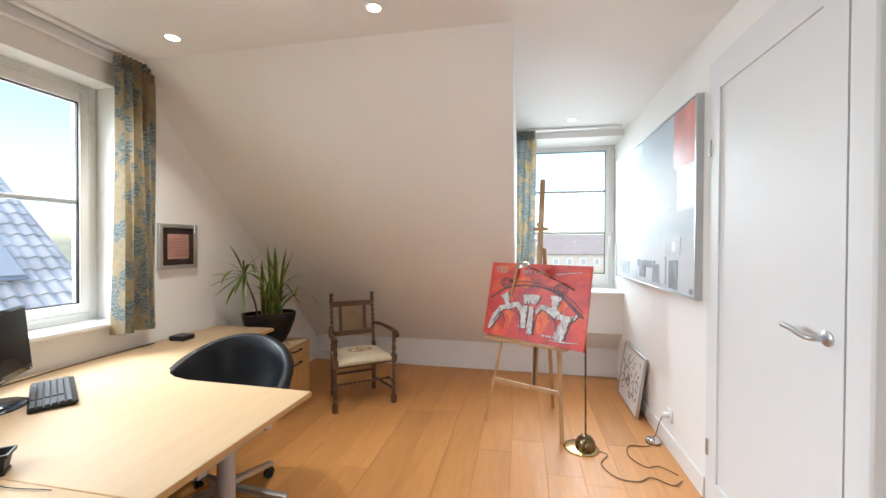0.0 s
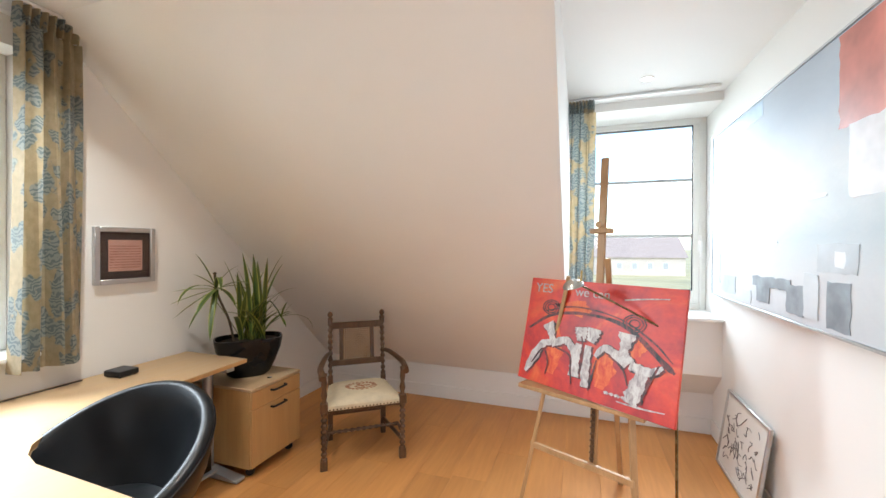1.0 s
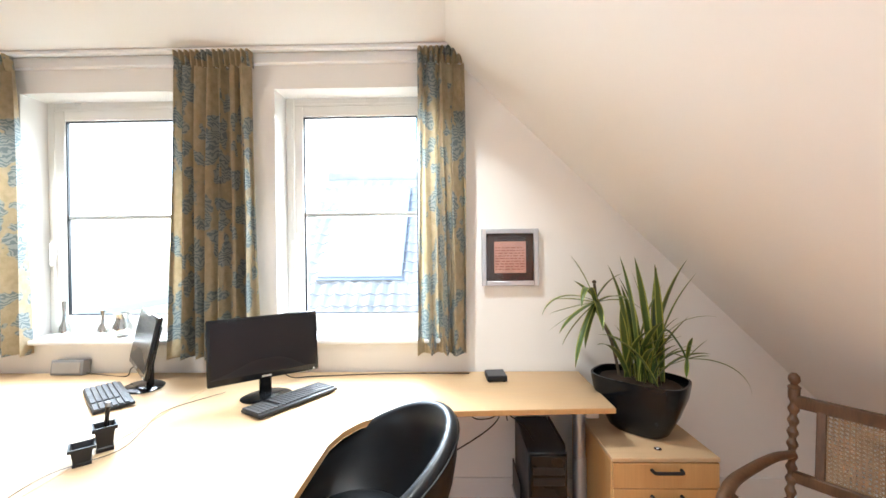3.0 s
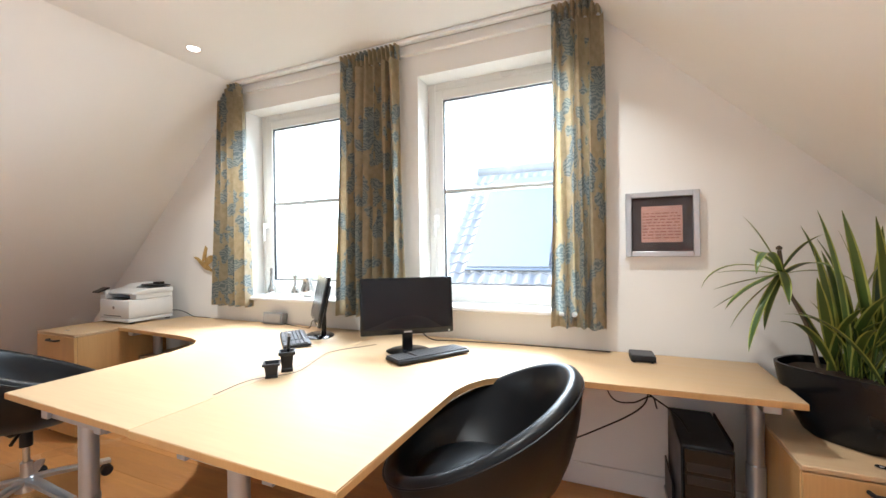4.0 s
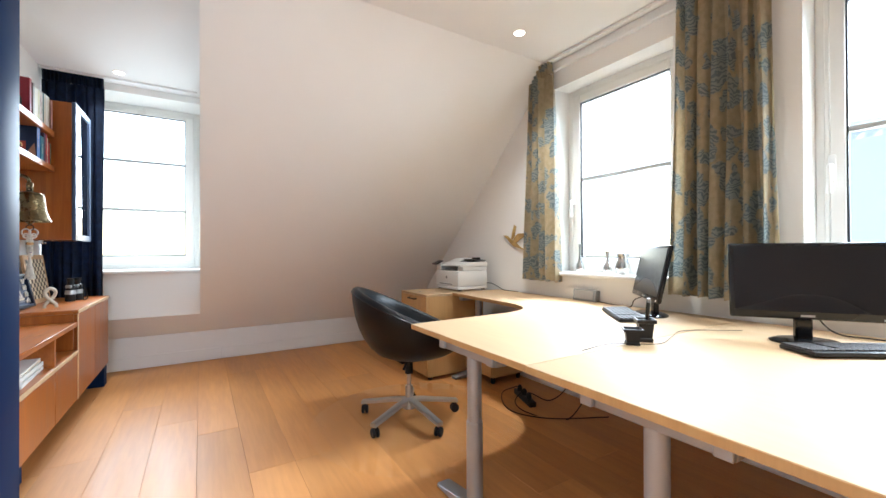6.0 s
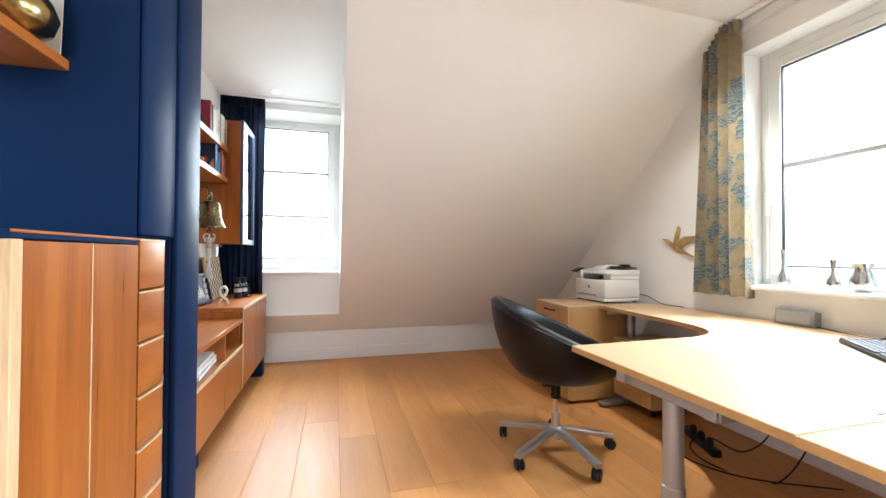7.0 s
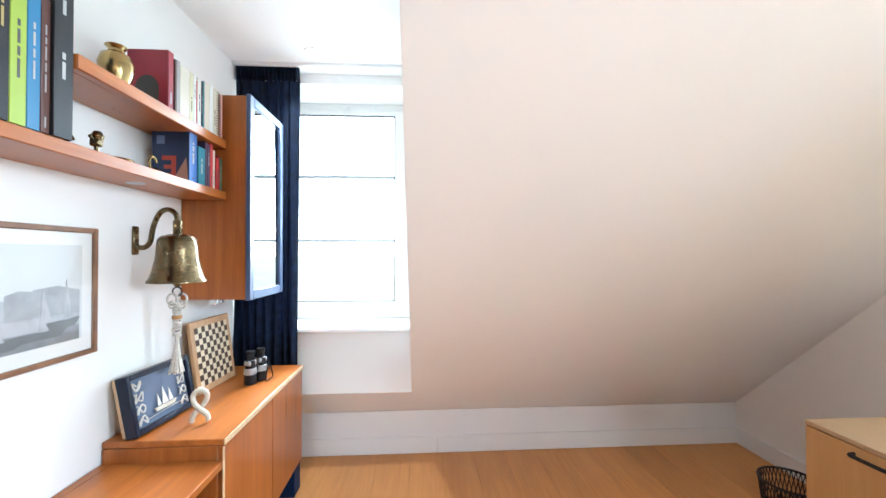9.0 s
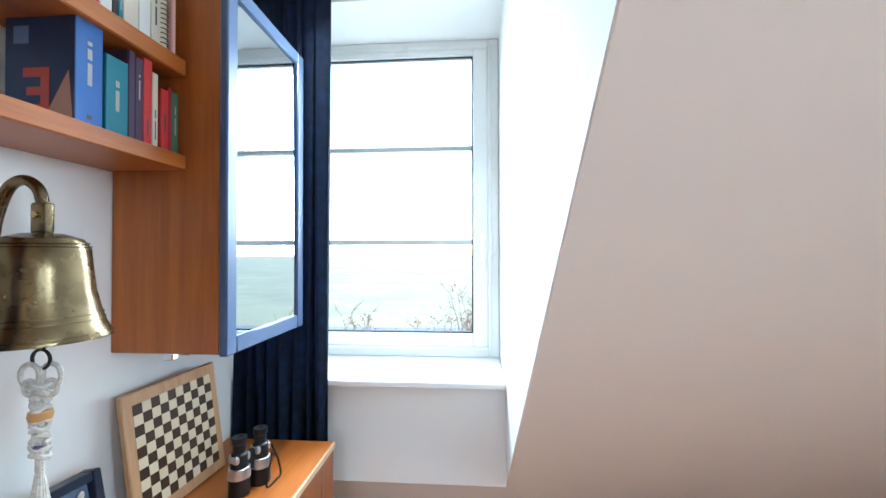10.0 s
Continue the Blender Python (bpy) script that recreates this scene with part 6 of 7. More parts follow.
# brass kettle and paper on the shelf
ob = thing("brass_kettle", pose(1.000, 0.235, 1.719) @ Matrix.Diagonal((1.15, 1.15, 1.15, 1)), "round brass kettle with a bail handle on the shelf", "pot")
part("body", lathe([(0, 0.004), (0.050, 0.004), (0.082, 0.03), (0.092, 0.065), (0.080, 0.10), (0.062, 0.115), (0.066, 0.135), (0.070, 0.14), (0.060, 0.14), (0.056, 0.115), (0, 0.02)], 36), M_BRASS, ob)
part("bail_handle", tube([(0.068 * math.cos(a), 0, 0.135 + 0.085 * math.sin(a)) for a in [math.pi * k / 20 for k in range(21)]], 0.004, 8), M_BRASSD, ob)
for s in (-1, 1):
    part("lug", box(s * 0.068 - 0.006, s * 0.068 + 0.006, -0.010, 0.010, 0.115, 0.148, 0.003), M_BRASSD, ob)
ob = thing("paper_sheet", pose(1.015, 0.124, 1.720, -3, 0, 180), "white paper sheet standing behind the kettle", "paper")
part("sheet", box(-0.075, 0.075, 0, 0.002, 0, 0.20), M_PAPER, ob)

# ---- sideboard ----
ob = thing("sideboard", Matrix(), "long low cherry wood sideboard with an open compartment", "sideboard")
part("low_top", box(0.735, 1.160, -1.436, -0.450, 0.635, 0.664, 0.003), M_CHERRY, ob)
part("compartment_floor", box(0.735, 1.160, -1.436, -0.450, 0.462, 0.486, 0.002), M_CHERRY, ob)
part("back_panel", box(1.140, 1.160, -1.436, -0.450, 0.486, 0.635), M_CHERRY, ob)
part("partition", box(0.738, 1.139, -1.005, -0.985, 0.487, 0.634), M_CHERRY, ob)
part("raised_top", box(0.735, 1.160, -2.414, -1.440, 0.716, 0.740, 0.003), M_CHERRY, ob)
part("raised_body", box(0.756, 1.158, -2.410, -1.438, 0.170, 0.715, 0.002), M_CHERRY_Z, ob)
part("joint_line", box(0.736, 1.138, -1.000, -0.996, 0.6638, 0.6646), M_EDGE, ob)
part("low_body", box(0.756, 1.158, -1.436, -0.450, 0.170, 0.461, 0.002), M_CHERRY_Z, ob)
part("top_edge", box(0.729, 0.7345, -2.414, -1.440, 0.718, 0.740, 0.001), M_EDGE, ob, "pale front edge")
# front edge catching light, its brightness put into the pale colour
part("floor_edge", box(0.729, 0.7345, -1.436, -0.450, 0.464, 0.486, 0.001), M_EDGE, ob, "pale front edge")
for a, b in ((-1.925, -1.442), (-2.412, -1.931)):
    part("door", box(0.736, 0.755, a, b, 0.172, 0.712, 0.002), M_CHERRY_Z, ob)
for a, b in ((-0.985, -0.452), (-1.434, -0.991)):
    part("drawer_front", box(0.736, 0.755, a, b, 0.172, 0.458, 0.002), M_CHERRY_Z, ob)
part("corner_edge", box(0.7300, 0.7355, -1.4405, -1.430, 0.172, 0.715, 0.001), M_EDGE, ob)
for x, y in ((0.80, -0.70), (0.745, -2.355)):
    part("foot_block", box(x, 1.12, y - 0.055, y + 0.055, 0.0, 0.170, 0.003), M_NAVY, ob, "dark blue foot block")
ob = thing("paper_stack", pose(0.93, -0.78, 0.486, 0, 0, 4), "stack of white papers and magazines in the sideboard", "papers")
rnd = random.Random(31)
for k, (th, mt) in enumerate(((0.016, M_PAPER), (0.006, M_BLACK), (0.020, M_PAPER), (0.010, M_CREAMPAPER), (0.008, M_PAPER))):
    z = sum((0.016, 0.006, 0.020, 0.010, 0.008)[:k])
    part("magazine", box(-0.15, 0.15, -0.20, 0.20, z, z + th - 0.0005, 0.001, None, pose(rnd.uniform(-0.01, 0.01), rnd.uniform(-0.01, 0.01), 0, 0, 0, rnd.uniform(-3, 3))), mt, ob)

# ---- glazed wall cabinet ----
ob = thing("wall_cabinet", Matrix(), "cherry wood wall cabinet with a grey-blue framed glass door", "cabinet")
part("carcass", box(0.862, 1.163, -2.365, -1.909, 1.197, 2.192, 0.002), M_CHERRY_Z, ob)
d = pane_frame(ob, -2.368, -1.905, 1.192, 2.200, 0.046, 0.838, 0.861, "x", "door_frame", M_NAVYG)
mirror = mat("dark_cabinet_glass", (0.50, 0.53, 0.56), 0.03, metal=1.0, var=0.0, bump=0)
part("door_glass", box(0.846, 0.852, -2.322, -1.951, 1.238, 2.154), mirror, ob, "reflecting dark glass")
for y in (-1.96, -2.02):
    part("lamp_fitting", box(1.02, 1.05, y - 0.012, y + 0.012, 1.168, 1.197, 0.003), M_CHROME, ob)


# ---- books ----
def book(x, y, z, thick, high, deep, color, spine_bars=(), lean=0.0, kind="hardback"):
    """Stands on z with its spine towards the room; y is the middle of the spine."""
    names = {"paper": "thin paperback book standing on the shelf", "hardback": "cloth-bound book standing on the shelf"}
    mt = COVERS.setdefault(color, paint("cover_%d" % len(COVERS), color, 0.45, 0.06, 9))
    ob = thing("book", pose(x, y, z, lean, 0, 0), SHADES.get(color, "") + names[kind], "book", "books on the shelves")
    t = thick / 2
    g = box(0, 0.004, -t, t, 0, high, 0.0015)
    box(0.004, deep, -t, -t + 0.002, 0, high, 0, g)
    box(0.004, deep, t - 0.002, t, 0, high, 0, g)
    part("cover", g, mt, ob)
    part("pages", box(0.0045, deep - 0.004, -t + 0.0025, t - 0.0025, 0.004, high - 0.004), M_CREAMPAPER if kind == "hardback" else M_PAPER, ob)
    for a, b, c in spine_bars:
        z, k = a * high, 0
        while z < b * high - 0.006:
            n = (0.045, 0.022, 0.034, 0.016)[k % 4]
            part("spine_bar", box(-0.0004, 0.0, -t * 0.17, t * 0.17, z, min(z + n, b * high)), BARS[c], ob)
            z, k = z + n + 0.007, k + 1
    return ob


COVERS = {}
SHADES = {(0.34, 0.46, 0.05): "lime green ", (0.02, 0.02, 0.022): "black ", (0.03, 0.18, 0.36): "blue ", (0.30, 0.02, 0.04): "dark red ", (0.70, 0.70, 0.66): "white ", (0.62, 0.57, 0.46): "cream ", (0.50, 0.03, 0.03): "red ", (0.025, 0.19, 0.26): "teal ", (0.42, 0.33, 0.20): "tan ", (0.10, 0.28, 0.12): "green ", (0.30, 0.28, 0.26): "grey ", (0.05, 0.10, 0.30): "dark blue ", (0.06, 0.03, 0.07): "plum ", (0.06, 0.16, 0.09): "dark green ", (0.10, 0.04, 0.03): "brown ", (0.62, 0.58, 0.36): "pale yellow ", (0.66, 0.40, 0.37): "pink ", (0.035, 0.13, 0.42): "bright blue "}
BARS = {"w": mat("white_print", (0.42, 0.42, 0.41), 0.6), "k": mat("black_print", (0.07, 0.07, 0.07), 0.6), "g": mat("gold_print", (0.45, 0.35, 0.12), 0.4)}
LIME, BLK, BLU, DRED, WHT, CRM, RED, TEAL, TAN, GRN, GRY, DBLU, PLUM, DGRN, BRN, SAND, PINK, BLUE = ((0.34, 0.46, 0.05), (0.02, 0.02, 0.022), (0.03, 0.18, 0.36), (0.30, 0.02, 0.04), (0.70, 0.70, 0.66), (0.62, 0.57, 0.46), (0.50, 0.03, 0.03), (0.025, 0.19, 0.26), (0.42, 0.33, 0.20), (0.10, 0.28, 0.12), (0.30, 0.28, 0.26), (0.05, 0.10, 0.30), (0.06, 0.03, 0.07), (0.06, 0.16, 0.09), (0.10, 0.04, 0.03), (0.62, 0.58, 0.36), (0.66, 0.40, 0.37), (0.035, 0.13, 0.42))
ZL, ZU = 1.719, 1.969
y = -0.455
for th, hi, col, bars in ((0.030, 0.305, TEAL, ((0.3, 0.7, "w"),)), (0.027, 0.310, GRY, ((0.3, 0.6, "k"),)), (0.030, 0.300, GRN, ((0.2, 0.8, "w"),)), (0.024, 0.300, GRN, ((0.25, 0.8, "w"),)), (0.026, 0.310, TEAL, ((0.3, 0.7, "w"),)), (0.034, 0.325, WHT, ((0.2, 0.5, "k"),)), (0.042, 0.318, GRN, ((0.2, 0.7, "w"),)), (0.036, 0.33, BLK, ()), (0.030, 0.330, TEAL, ((0.3, 0.8, "w"),)), (0.022, 0.31, GRY, ((0.5, 0.8, "w"),)), (0.028, 0.335, WHT, ((0.3, 0.6, "k"),)), (0.024, 0.330, WHT, ((0.3, 0.45, "k"),)), (0.028, 0.325, WHT, ((0.2, 0.6, "k"),)), (0.022, 0.325, CRM, ()), (0.034, 0.350, BLK, ((0.6, 0.8, "g"),)), (0.040, 0.365, LIME, ((0.3, 0.7, "k"),)), (0.034, 0.350, BLU, ((0.35, 0.75, "w"),)), (0.026, 0.340, BRN, ((0.3, 0.8, "w"), (0.04, 0.12, "w"))), (0.058, 0.385, BLK, ((0.40, 0.58, "w"), (0.84, 0.94, "w")))):
    book(0.952 if th < 0.05 else 0.945, y - th / 2, ZL, th - 0.001, hi, 0.205, col, bars)
    y -= th
# upper shelf, after the vase
ob = book(0.966, -1.499, ZU, 0.032, 0.222, 0.150, DRED, ((0.10, 0.30, "w"),))
arch = [(0.035, 0.0)] + [(0.0775 + 0.0425 * math.cos(a), 0.075 + 0.05 * math.sin(a)) for a in [math.pi * (1 - k / 14) for k in range(15)]] + [(0.12, 0.0)]
part("cover_arch", prism(arch, 0.0162, 0.0172, "y"), BARS["k"], ob, "black rounded cover motif")
y = -1.517
for th, hi, col, bars in ((0.011, 0.205, BRN, ()), (0.022, 0.208, GRY, ()), (0.066, 0.198, CRM, ()), (0.026, 0.200, SAND, ((0.2, 0.5, "k"),)), (0.022, 0.205, WHT, ((0.5, 0.8, "k"),)), (0.009, 0.185, RED, ()), (0.028, 0.206, WHT, ((0.3, 0.7, "k"),)), (0.014, 0.200, BLK, ((0.3, 0.7, "w"),)), (0.012, 0.206, TEAL, ((0.1, 0.3, "w"),)), (0.040, 0.212, CRM, ()), (0.034, 0.214, WHT, ()), (0.030, 0.216, CRM, ((0.2, 0.6, "k"),))):
    book(0.962, y - th / 2, ZU, th - 0.001, hi, 0.18, col, bars, 0.0, "paper" if th < 0.03 else "hardback")
    y -= th
ob = thing("spiral_notebook", pose(0.962, y - 0.013, ZU), "cream wire-bound notebook standing on the shelf", "notebook")
part("pages", box(0.004, 0.18, -0.011, 0.011, 0, 0.218, 0.001), M_CREAMPAPER, ob)
for k in range(17):
    part("wire_ring", tube([(0.004 + 0.008 * math.cos(a), 0.011 * math.sin(a), 0.012 + k * 0.012) for a in [2 * math.pi * j / 10 for j in range(11)]], 0.0013, 5), M_BRASSD, ob)
book(0.955, y - 0.034, ZU, 0.012, 0.205, 0.18, PINK, (), 0.0, "paper")
# lower shelf: a thick blue handbook and a row of smaller books
ob = book(0.972, -1.662, ZL, 0.058, 0.212, 0.148, BLUE, ((0.38, 0.80, "w"), (0.06, 0.10, "k")))
part("front_cover", box(0.0, 0.148, 0.0291, 0.0300, 0.0, 0.212), paint("dark_blue_cover", (0.016, 0.034, 0.095), 0.4, 0.15, 9), ob, "dark blue front cover")
part("cover_square", box(0.098, 0.130, 0.0301, 0.0308, 0.155, 0.190), mat("pale_blue_print", (0.14, 0.20, 0.36), 0.5), ob)
part("cover_shape", prism([(0.004, 0.008), (0.062, 0.008), (0.012, 0.100)], 0.0301, 0.0309, "y"), mat("salmon_print", (0.46, 0.24, 0.17), 0.5), ob)
red_print = mat("red_print", (0.50, 0.07, 0.045), 0.5)
for a, b, c, d in ((0.052, 0.070, 0.016, 0.106), (0.070, 0.108, 0.088, 0.106), (0.070, 0.100, 0.052, 0.068), (0.070, 0.108, 0.016, 0.034)):
    part("cover_bar", box(a, b, 0.0310, 0.0316, c, d), red_print, ob)
y = -1.693
for th, hi, col, bars in ((0.055, 0.165, TEAL, ((0.3, 0.7, "w"),)), (0.018, 0.200, PLUM, ()), (0.022, 0.194, PLUM, ((0.5, 0.8, "w"),)), (0.026, 0.203, RED, ((0.1, 0.3, "k"),)), (0.018, 0.180, CRM, ((0.1, 0.5, "k"),)), (0.008, 0.0, None, ()), (0.026, 0.152, RED, ((0.3, 0.6, "k"),)), (0.010, 0.165, DRED, ()), (0.022, 0.158, DGRN, ((0.3, 0.8, "w"),))):
    if col:
        book(0.968, y - th / 2, ZL, th - 0.001, hi, 0.165, col, bars, 0.0, "paper" if th < 0.025 else "hardback")
    y -= th

# ---- small brass things on the shelves ----
ob = thing("brass_vase", pose(1.045, -1.333, ZU) @ Matrix.Diagonal((0.9, 0.9, 0.9, 1)), "round-bellied polished brass vase on the shelf", "vase")
part("body", lathe([(0, 0.0), (0.030, 0.0), (0.034, 0.012), (0.052, 0.06), (0.056, 0.10), (0.046, 0.132), (0.026, 0.146), (0.024, 0.156), (0.034, 0.168), (0.030, 0.168), (0.019, 0.156), (0, 0.13)], 32), M_BRASS, ob)
part("rim", tube([(0.033 * math.cos(a), 0.033 * math.sin(a), 0.168) for a in [2 * math.pi * k / 28 for k in range(29)]], 0.002, 6), M_BRASS, ob)
ob = thing("bronze_figurine", pose(1.02, -1.222, ZL), "small dark bronze figurine on the shelf", "figurine")
g = lathe([(0, 0), (0.018, 0), (0.018, 0.008), (0.006, 0.012), (0.006, 0.035), (0, 0.035)], 12)
box(-0.014, 0.014, -0.012, 0.012, 0.032, 0.055, 0.004, g)
lathe([(0, 0.05), (0.014, 0.052), (0.018, 0.066), (0.010, 0.080), (0, 0.083)], 12, g, pose(0, -0.004, 0))
bar((0, 0, 0.045), (0, 0.026, 0.060), 0.008, 0.008, 0.001, g)
tagged(part("figure", g, M_BRASSD, ob))
ob = thing("brass_dish", pose(1.02, -1.320, ZL), "flat oval brass dish on the shelf", "dish")
part("dish", lathe([(0, 0.002), (0.022, 0.0), (0.040, 0.012), (0.042, 0.016), (0.036, 0.014), (0.018, 0.005), (0, 0.005)], 28, None, Matrix.Diagonal((0.8, 1.1, 1, 1))), M_BRASS, ob)
ob = thing("brass_hook", pose(1.00, -1.135, ZL), "small curled brass ornament on the shelf", "ornament")
part("curl", tube(curve_points([(0, 0.0, 0.004), (0, 0.03, 0.006), (0, 0.04, 0.022), (0, 0.028, 0.034), (0, 0.016, 0.024)], 16), 0.004, 8), M_BRASSD, ob)
ob = thing("brass_swan", pose(1.00, -1.460, ZL), "small brass swan ornament on the shelf", "ornament")
part("body", lathe([(0, 0.0), (0.020, 0.002), (0.026, 0.010), (0.012, 0.018), (0, 0.018)], 18, None, Matrix.Diagonal((0.8, 1.3, 1, 1))), M_BRASSD, ob)
part("neck", tube(curve_points([(0, 0.02, 0.010), (0, 0.028, 0.035), (0, 0.012, 0.058), (0, -0.006, 0.052), (0, -0.012, 0.04)], 18), 0.004, 8), M_BRASS, ob)
ob = thing("brass_box", pose(1.02, -1.085, ZL), "small square brass box on the shelf", "box")
part("body", box(-0.018, 0.018, -0.020, 0.020, 0, 0.022, 0.003), M_BRASS, ob)
part("lid", box(-0.019, 0.019, -0.021, 0.021, 0.0225, 0.028, 0.002), M_BRASS, ob)

# ---- ship's bell ----
BX, BY = 0.996, -1.598
ob = thing("ship_bell", pose(BX, BY, 0), "antique brass ship's bell on a curved wall bracket", "bell")
part("bell", lathe([(0, 1.500), (0.030, 1.498), (0.058, 1.488), (0.069, 1.470), (0.0725, 1.43), (0.077, 1.39), (0.085, 1.355), (0.093, 1.328), (0.104, 1.309), (0.104, 1.304), (0.095, 1.304), (0.080, 1.345), (0.066, 1.40), (0.058, 1.46), (0, 1.485)], 56), M_BRASSD, ob)
for z, r in ((1.480, 0.0645), (1.474, 0.0680), (1.348, 0.0875), (1.338, 0.0900), (1.314, 0.1012)):
    part("ring_line", tube([((r + 0.0006) * math.cos(a), (r + 0.0006) * math.sin(a), z) for a in [2 * math.pi * k / 48 for k in range(49)]], 0.0013, 5), M_BRASSD, ob)
part("crown", box(-0.016, 0.016, -0.010, 0.010, 1.496, 1.556, 0.006, None, None, 2), M_BRASSD, ob)
part("crown_pin", lathe([(0, -0.016), (0.006, -0.016), (0.006, 0.016), (0, 0.016)], 12, None, pose(0, 0, 1.532, 90, 0, 0)), M_BRASS, ob)
part("bracket", tube(curve_points([(0.160, 0, 1.448), (0.130, 0, 1.444), (0.106, 0, 1.468), (0.094, 0, 1.530), (0.070, 0, 1.583), (0.038, 0, 1.598), (0.010, 0, 1.582), (0, 0, 1.553), (0, 0, 1.535)], 40), 0.010, 12), M_BRASSD, ob)
part("wall_plate", box(0.158, 0.169, -0.015, 0.015, 1.415, 1.530, 0.003), M_BRASSD, ob)
for z in (1.428, 1.517):
    part("screw", lathe([(0, 0), (0.005, 0), (0.004, 0.003), (0, 0.003)], 10, None, pose(0.158, 0, z, 0, -90, 0)), M_BRASS, ob)
part("clapper", lathe([(0, 1.284), (0.008, 1.286), (0.022, 1.304), (0.010, 1.318), (0.004, 1.330), (0.004, 1.44), (0, 1.44)], 16), M_BRASSD, ob)
part("clapper_ring", tube([(0.018 * math.cos(a), 0, 1.266 + 0.018 * math.sin(a)) for a in [2 * math.pi * k / 20 for k in range(21)]], 0.003, 6), M_BLACK, ob)
rope = mat("white_cotton_rope", (0.66, 0.63, 0.57), 0.85, var=0.2, vscale=90, bump=0.8, bscale=300, dist=0.003)
for s in (-1, 1):
    for r, zc in ((0.019, 1.236), (0.012, 1.214)):
        g = tube([(r * math.cos(a) + s * 0.017, 0.004 * s, zc + r * 1.15 * math.sin(a)) for a in [2 * math.pi * k / 20 for k in range(21)]], 0.0045, 7)
        part("knot_loop", g, rope, ob, "knotted white rope loop")
rnd = random.Random(8)
for k in range(9):
    z, turn = 1.222 - k * 0.0155, k * 1.3
    part("knot", tube(curve_points([(0.011 * math.cos(turn + a) * (1 + 0.2 * rnd.random()), 0.011 * math.sin(turn + a), z - 0.010 * a / 6.28 + 0.003 * math.sin(2 * a)) for a in [j * 0.785 for j in range(10)]], 26), 0.0052, 6), rope, ob, "white rope turn")
part("core_cord", tube([(0, 0, 1.252), (0, 0, 1.06)], 0.007, 8), rope, ob)
part("amber_band", lathe([(0, 1.172), (0.017, 1.172), (0.0185, 1.164), (0.017, 1.156), (0, 1.156)], 14), mat("amber_bead", (0.5, 0.28, 0.10), 0.4), ob, "amber coloured band")
part("purple_band", lathe([(0, 1.110), (0.013, 1.110), (0.014, 1.105), (0.013, 1.100), (0, 1.100)], 14), mat("purple_thread", (0.13, 0.09, 0.17), 0.7), ob, "dull purple band")
g = bmesh.new()
for k in range(30):
    a, r = k * 2.4, 0.004 + 0.022 * math.sqrt((k + 0.5) / 30)
    tube([(0.004 * math.cos(a), 0.004 * math.sin(a), 1.066), (0.45 * r * math.cos(a), 0.45 * r * math.sin(a), 1.01), (r * math.cos(a + 0.2), r * math.sin(a + 0.2), 0.936 + 0.010 * rnd.random())], 0.003, 5, g, [0.0025, 0.0032, 0.0036])
part("tassel", g, rope, ob, "loose white rope tassel", kind="stuff")

# ---- pictures and things along the sideboard ----
photo = paint("harbour_sky", (0.60, 0.61, 0.60), 0.5, 0.05, 4)
ob = framed("harbour_photograph", 0.66, 0.430, 0.018, 0.022, pose(E, -1.067, 1.077, 0, 0, -90), wood("walnut_frame", (0.16, 0.07, 0.03), (0.26, 0.13, 0.06), (10, 10, 10), 0.4), M_PAPER, "wood framed grey harbour photograph with a white mount", "picture", 0.042, photo)
greys = [paint("photo_grey_%d" % k, (c, c, c * 1.03), 0.5, 0.25, 20) for k, c in enumerate((0.42, 0.34, 0.20, 0.10))]
rnd = random.Random(12)
k = 0
for x0, x1, z0, z1, c in ((-0.27, 0.26, 0.062, 0.110, 2), (-0.27, 0.26, 0.110, 0.150, 0), (0.10, 0.26, 0.15, 0.235, 1), (-0.10, 0.02, 0.15, 0.215, 0), (0.02, 0.10, 0.15, 0.225, 1), (-0.27, -0.12, 0.15, 0.20, 0)):
    k += 1
    part("photo_tone", prism([(x0, z0), (x1, z0), (x1, z1 + rnd.uniform(-0.012, 0.012)), ((x0 + x1) / 2, z1 + rnd.uniform(0, 0.018)), (x0, z1)], -0.0152 - 0.0002 * k, -0.0145, "y"), greys[c], ob)
for cx, cz, w in ((0.12, 0.105, 0.10), (-0.05, 0.095, 0.14), (0.20, 0.13, 0.06)):
    k += 1
    part("boat_shape", prism([(cx - w, cz), (cx - w * 0.8, cz - 0.022), (cx + w * 0.7, cz - 0.022), (cx + w, cz + 0.006)], -0.0154 - 0.0002 * k, -0.0145, "y"), greys[3], ob)
    part("sail_shape", prism([(cx, cz), (cx + w * 0.5, cz + 0.004), (cx + 0.01, cz + 0.13)], -0.0155 - 0.0002 * k, -0.0145, "y"), greys[0], ob)
part("picture_glass", box(-0.31, 0.31, -0.0215, -0.0205, 0.019, 0.411), glass("photo_glass", (1, 1, 1), 0.03), ob)

navyf = mat("navy_picture_frame", (0.010, 0.015, 0.032), 0.35, var=0.1)
ob = framed("ship_diorama", 0.335, 0.225, 0.020, 0.045, pose(1.068, -1.612, 0.741, -12, 0, -95), navyf, paint("dusk_blue_ground", (0.11, 0.145, 0.22), 0.6), "navy framed ship diorama leaning on the sideboard", "picture")
for s, (a, b, hh) in enumerate(((-0.035, -0.015, 0.045), (-0.010, 0.022, 0.068), (0.026, 0.050, 0.052))):
    part("sail", prism([(a, 0.070), (b, 0.070), ((a + b) / 2 - 0.004, 0.072 + hh)], -0.036, -0.033, "y", 0.0005), M_PAPER, ob)
part("backing", box(-0.160, 0.160, 0.0005, 0.018, 0.004, 0.221, 0.002), M_EDGE, ob, "pale wooden back box")
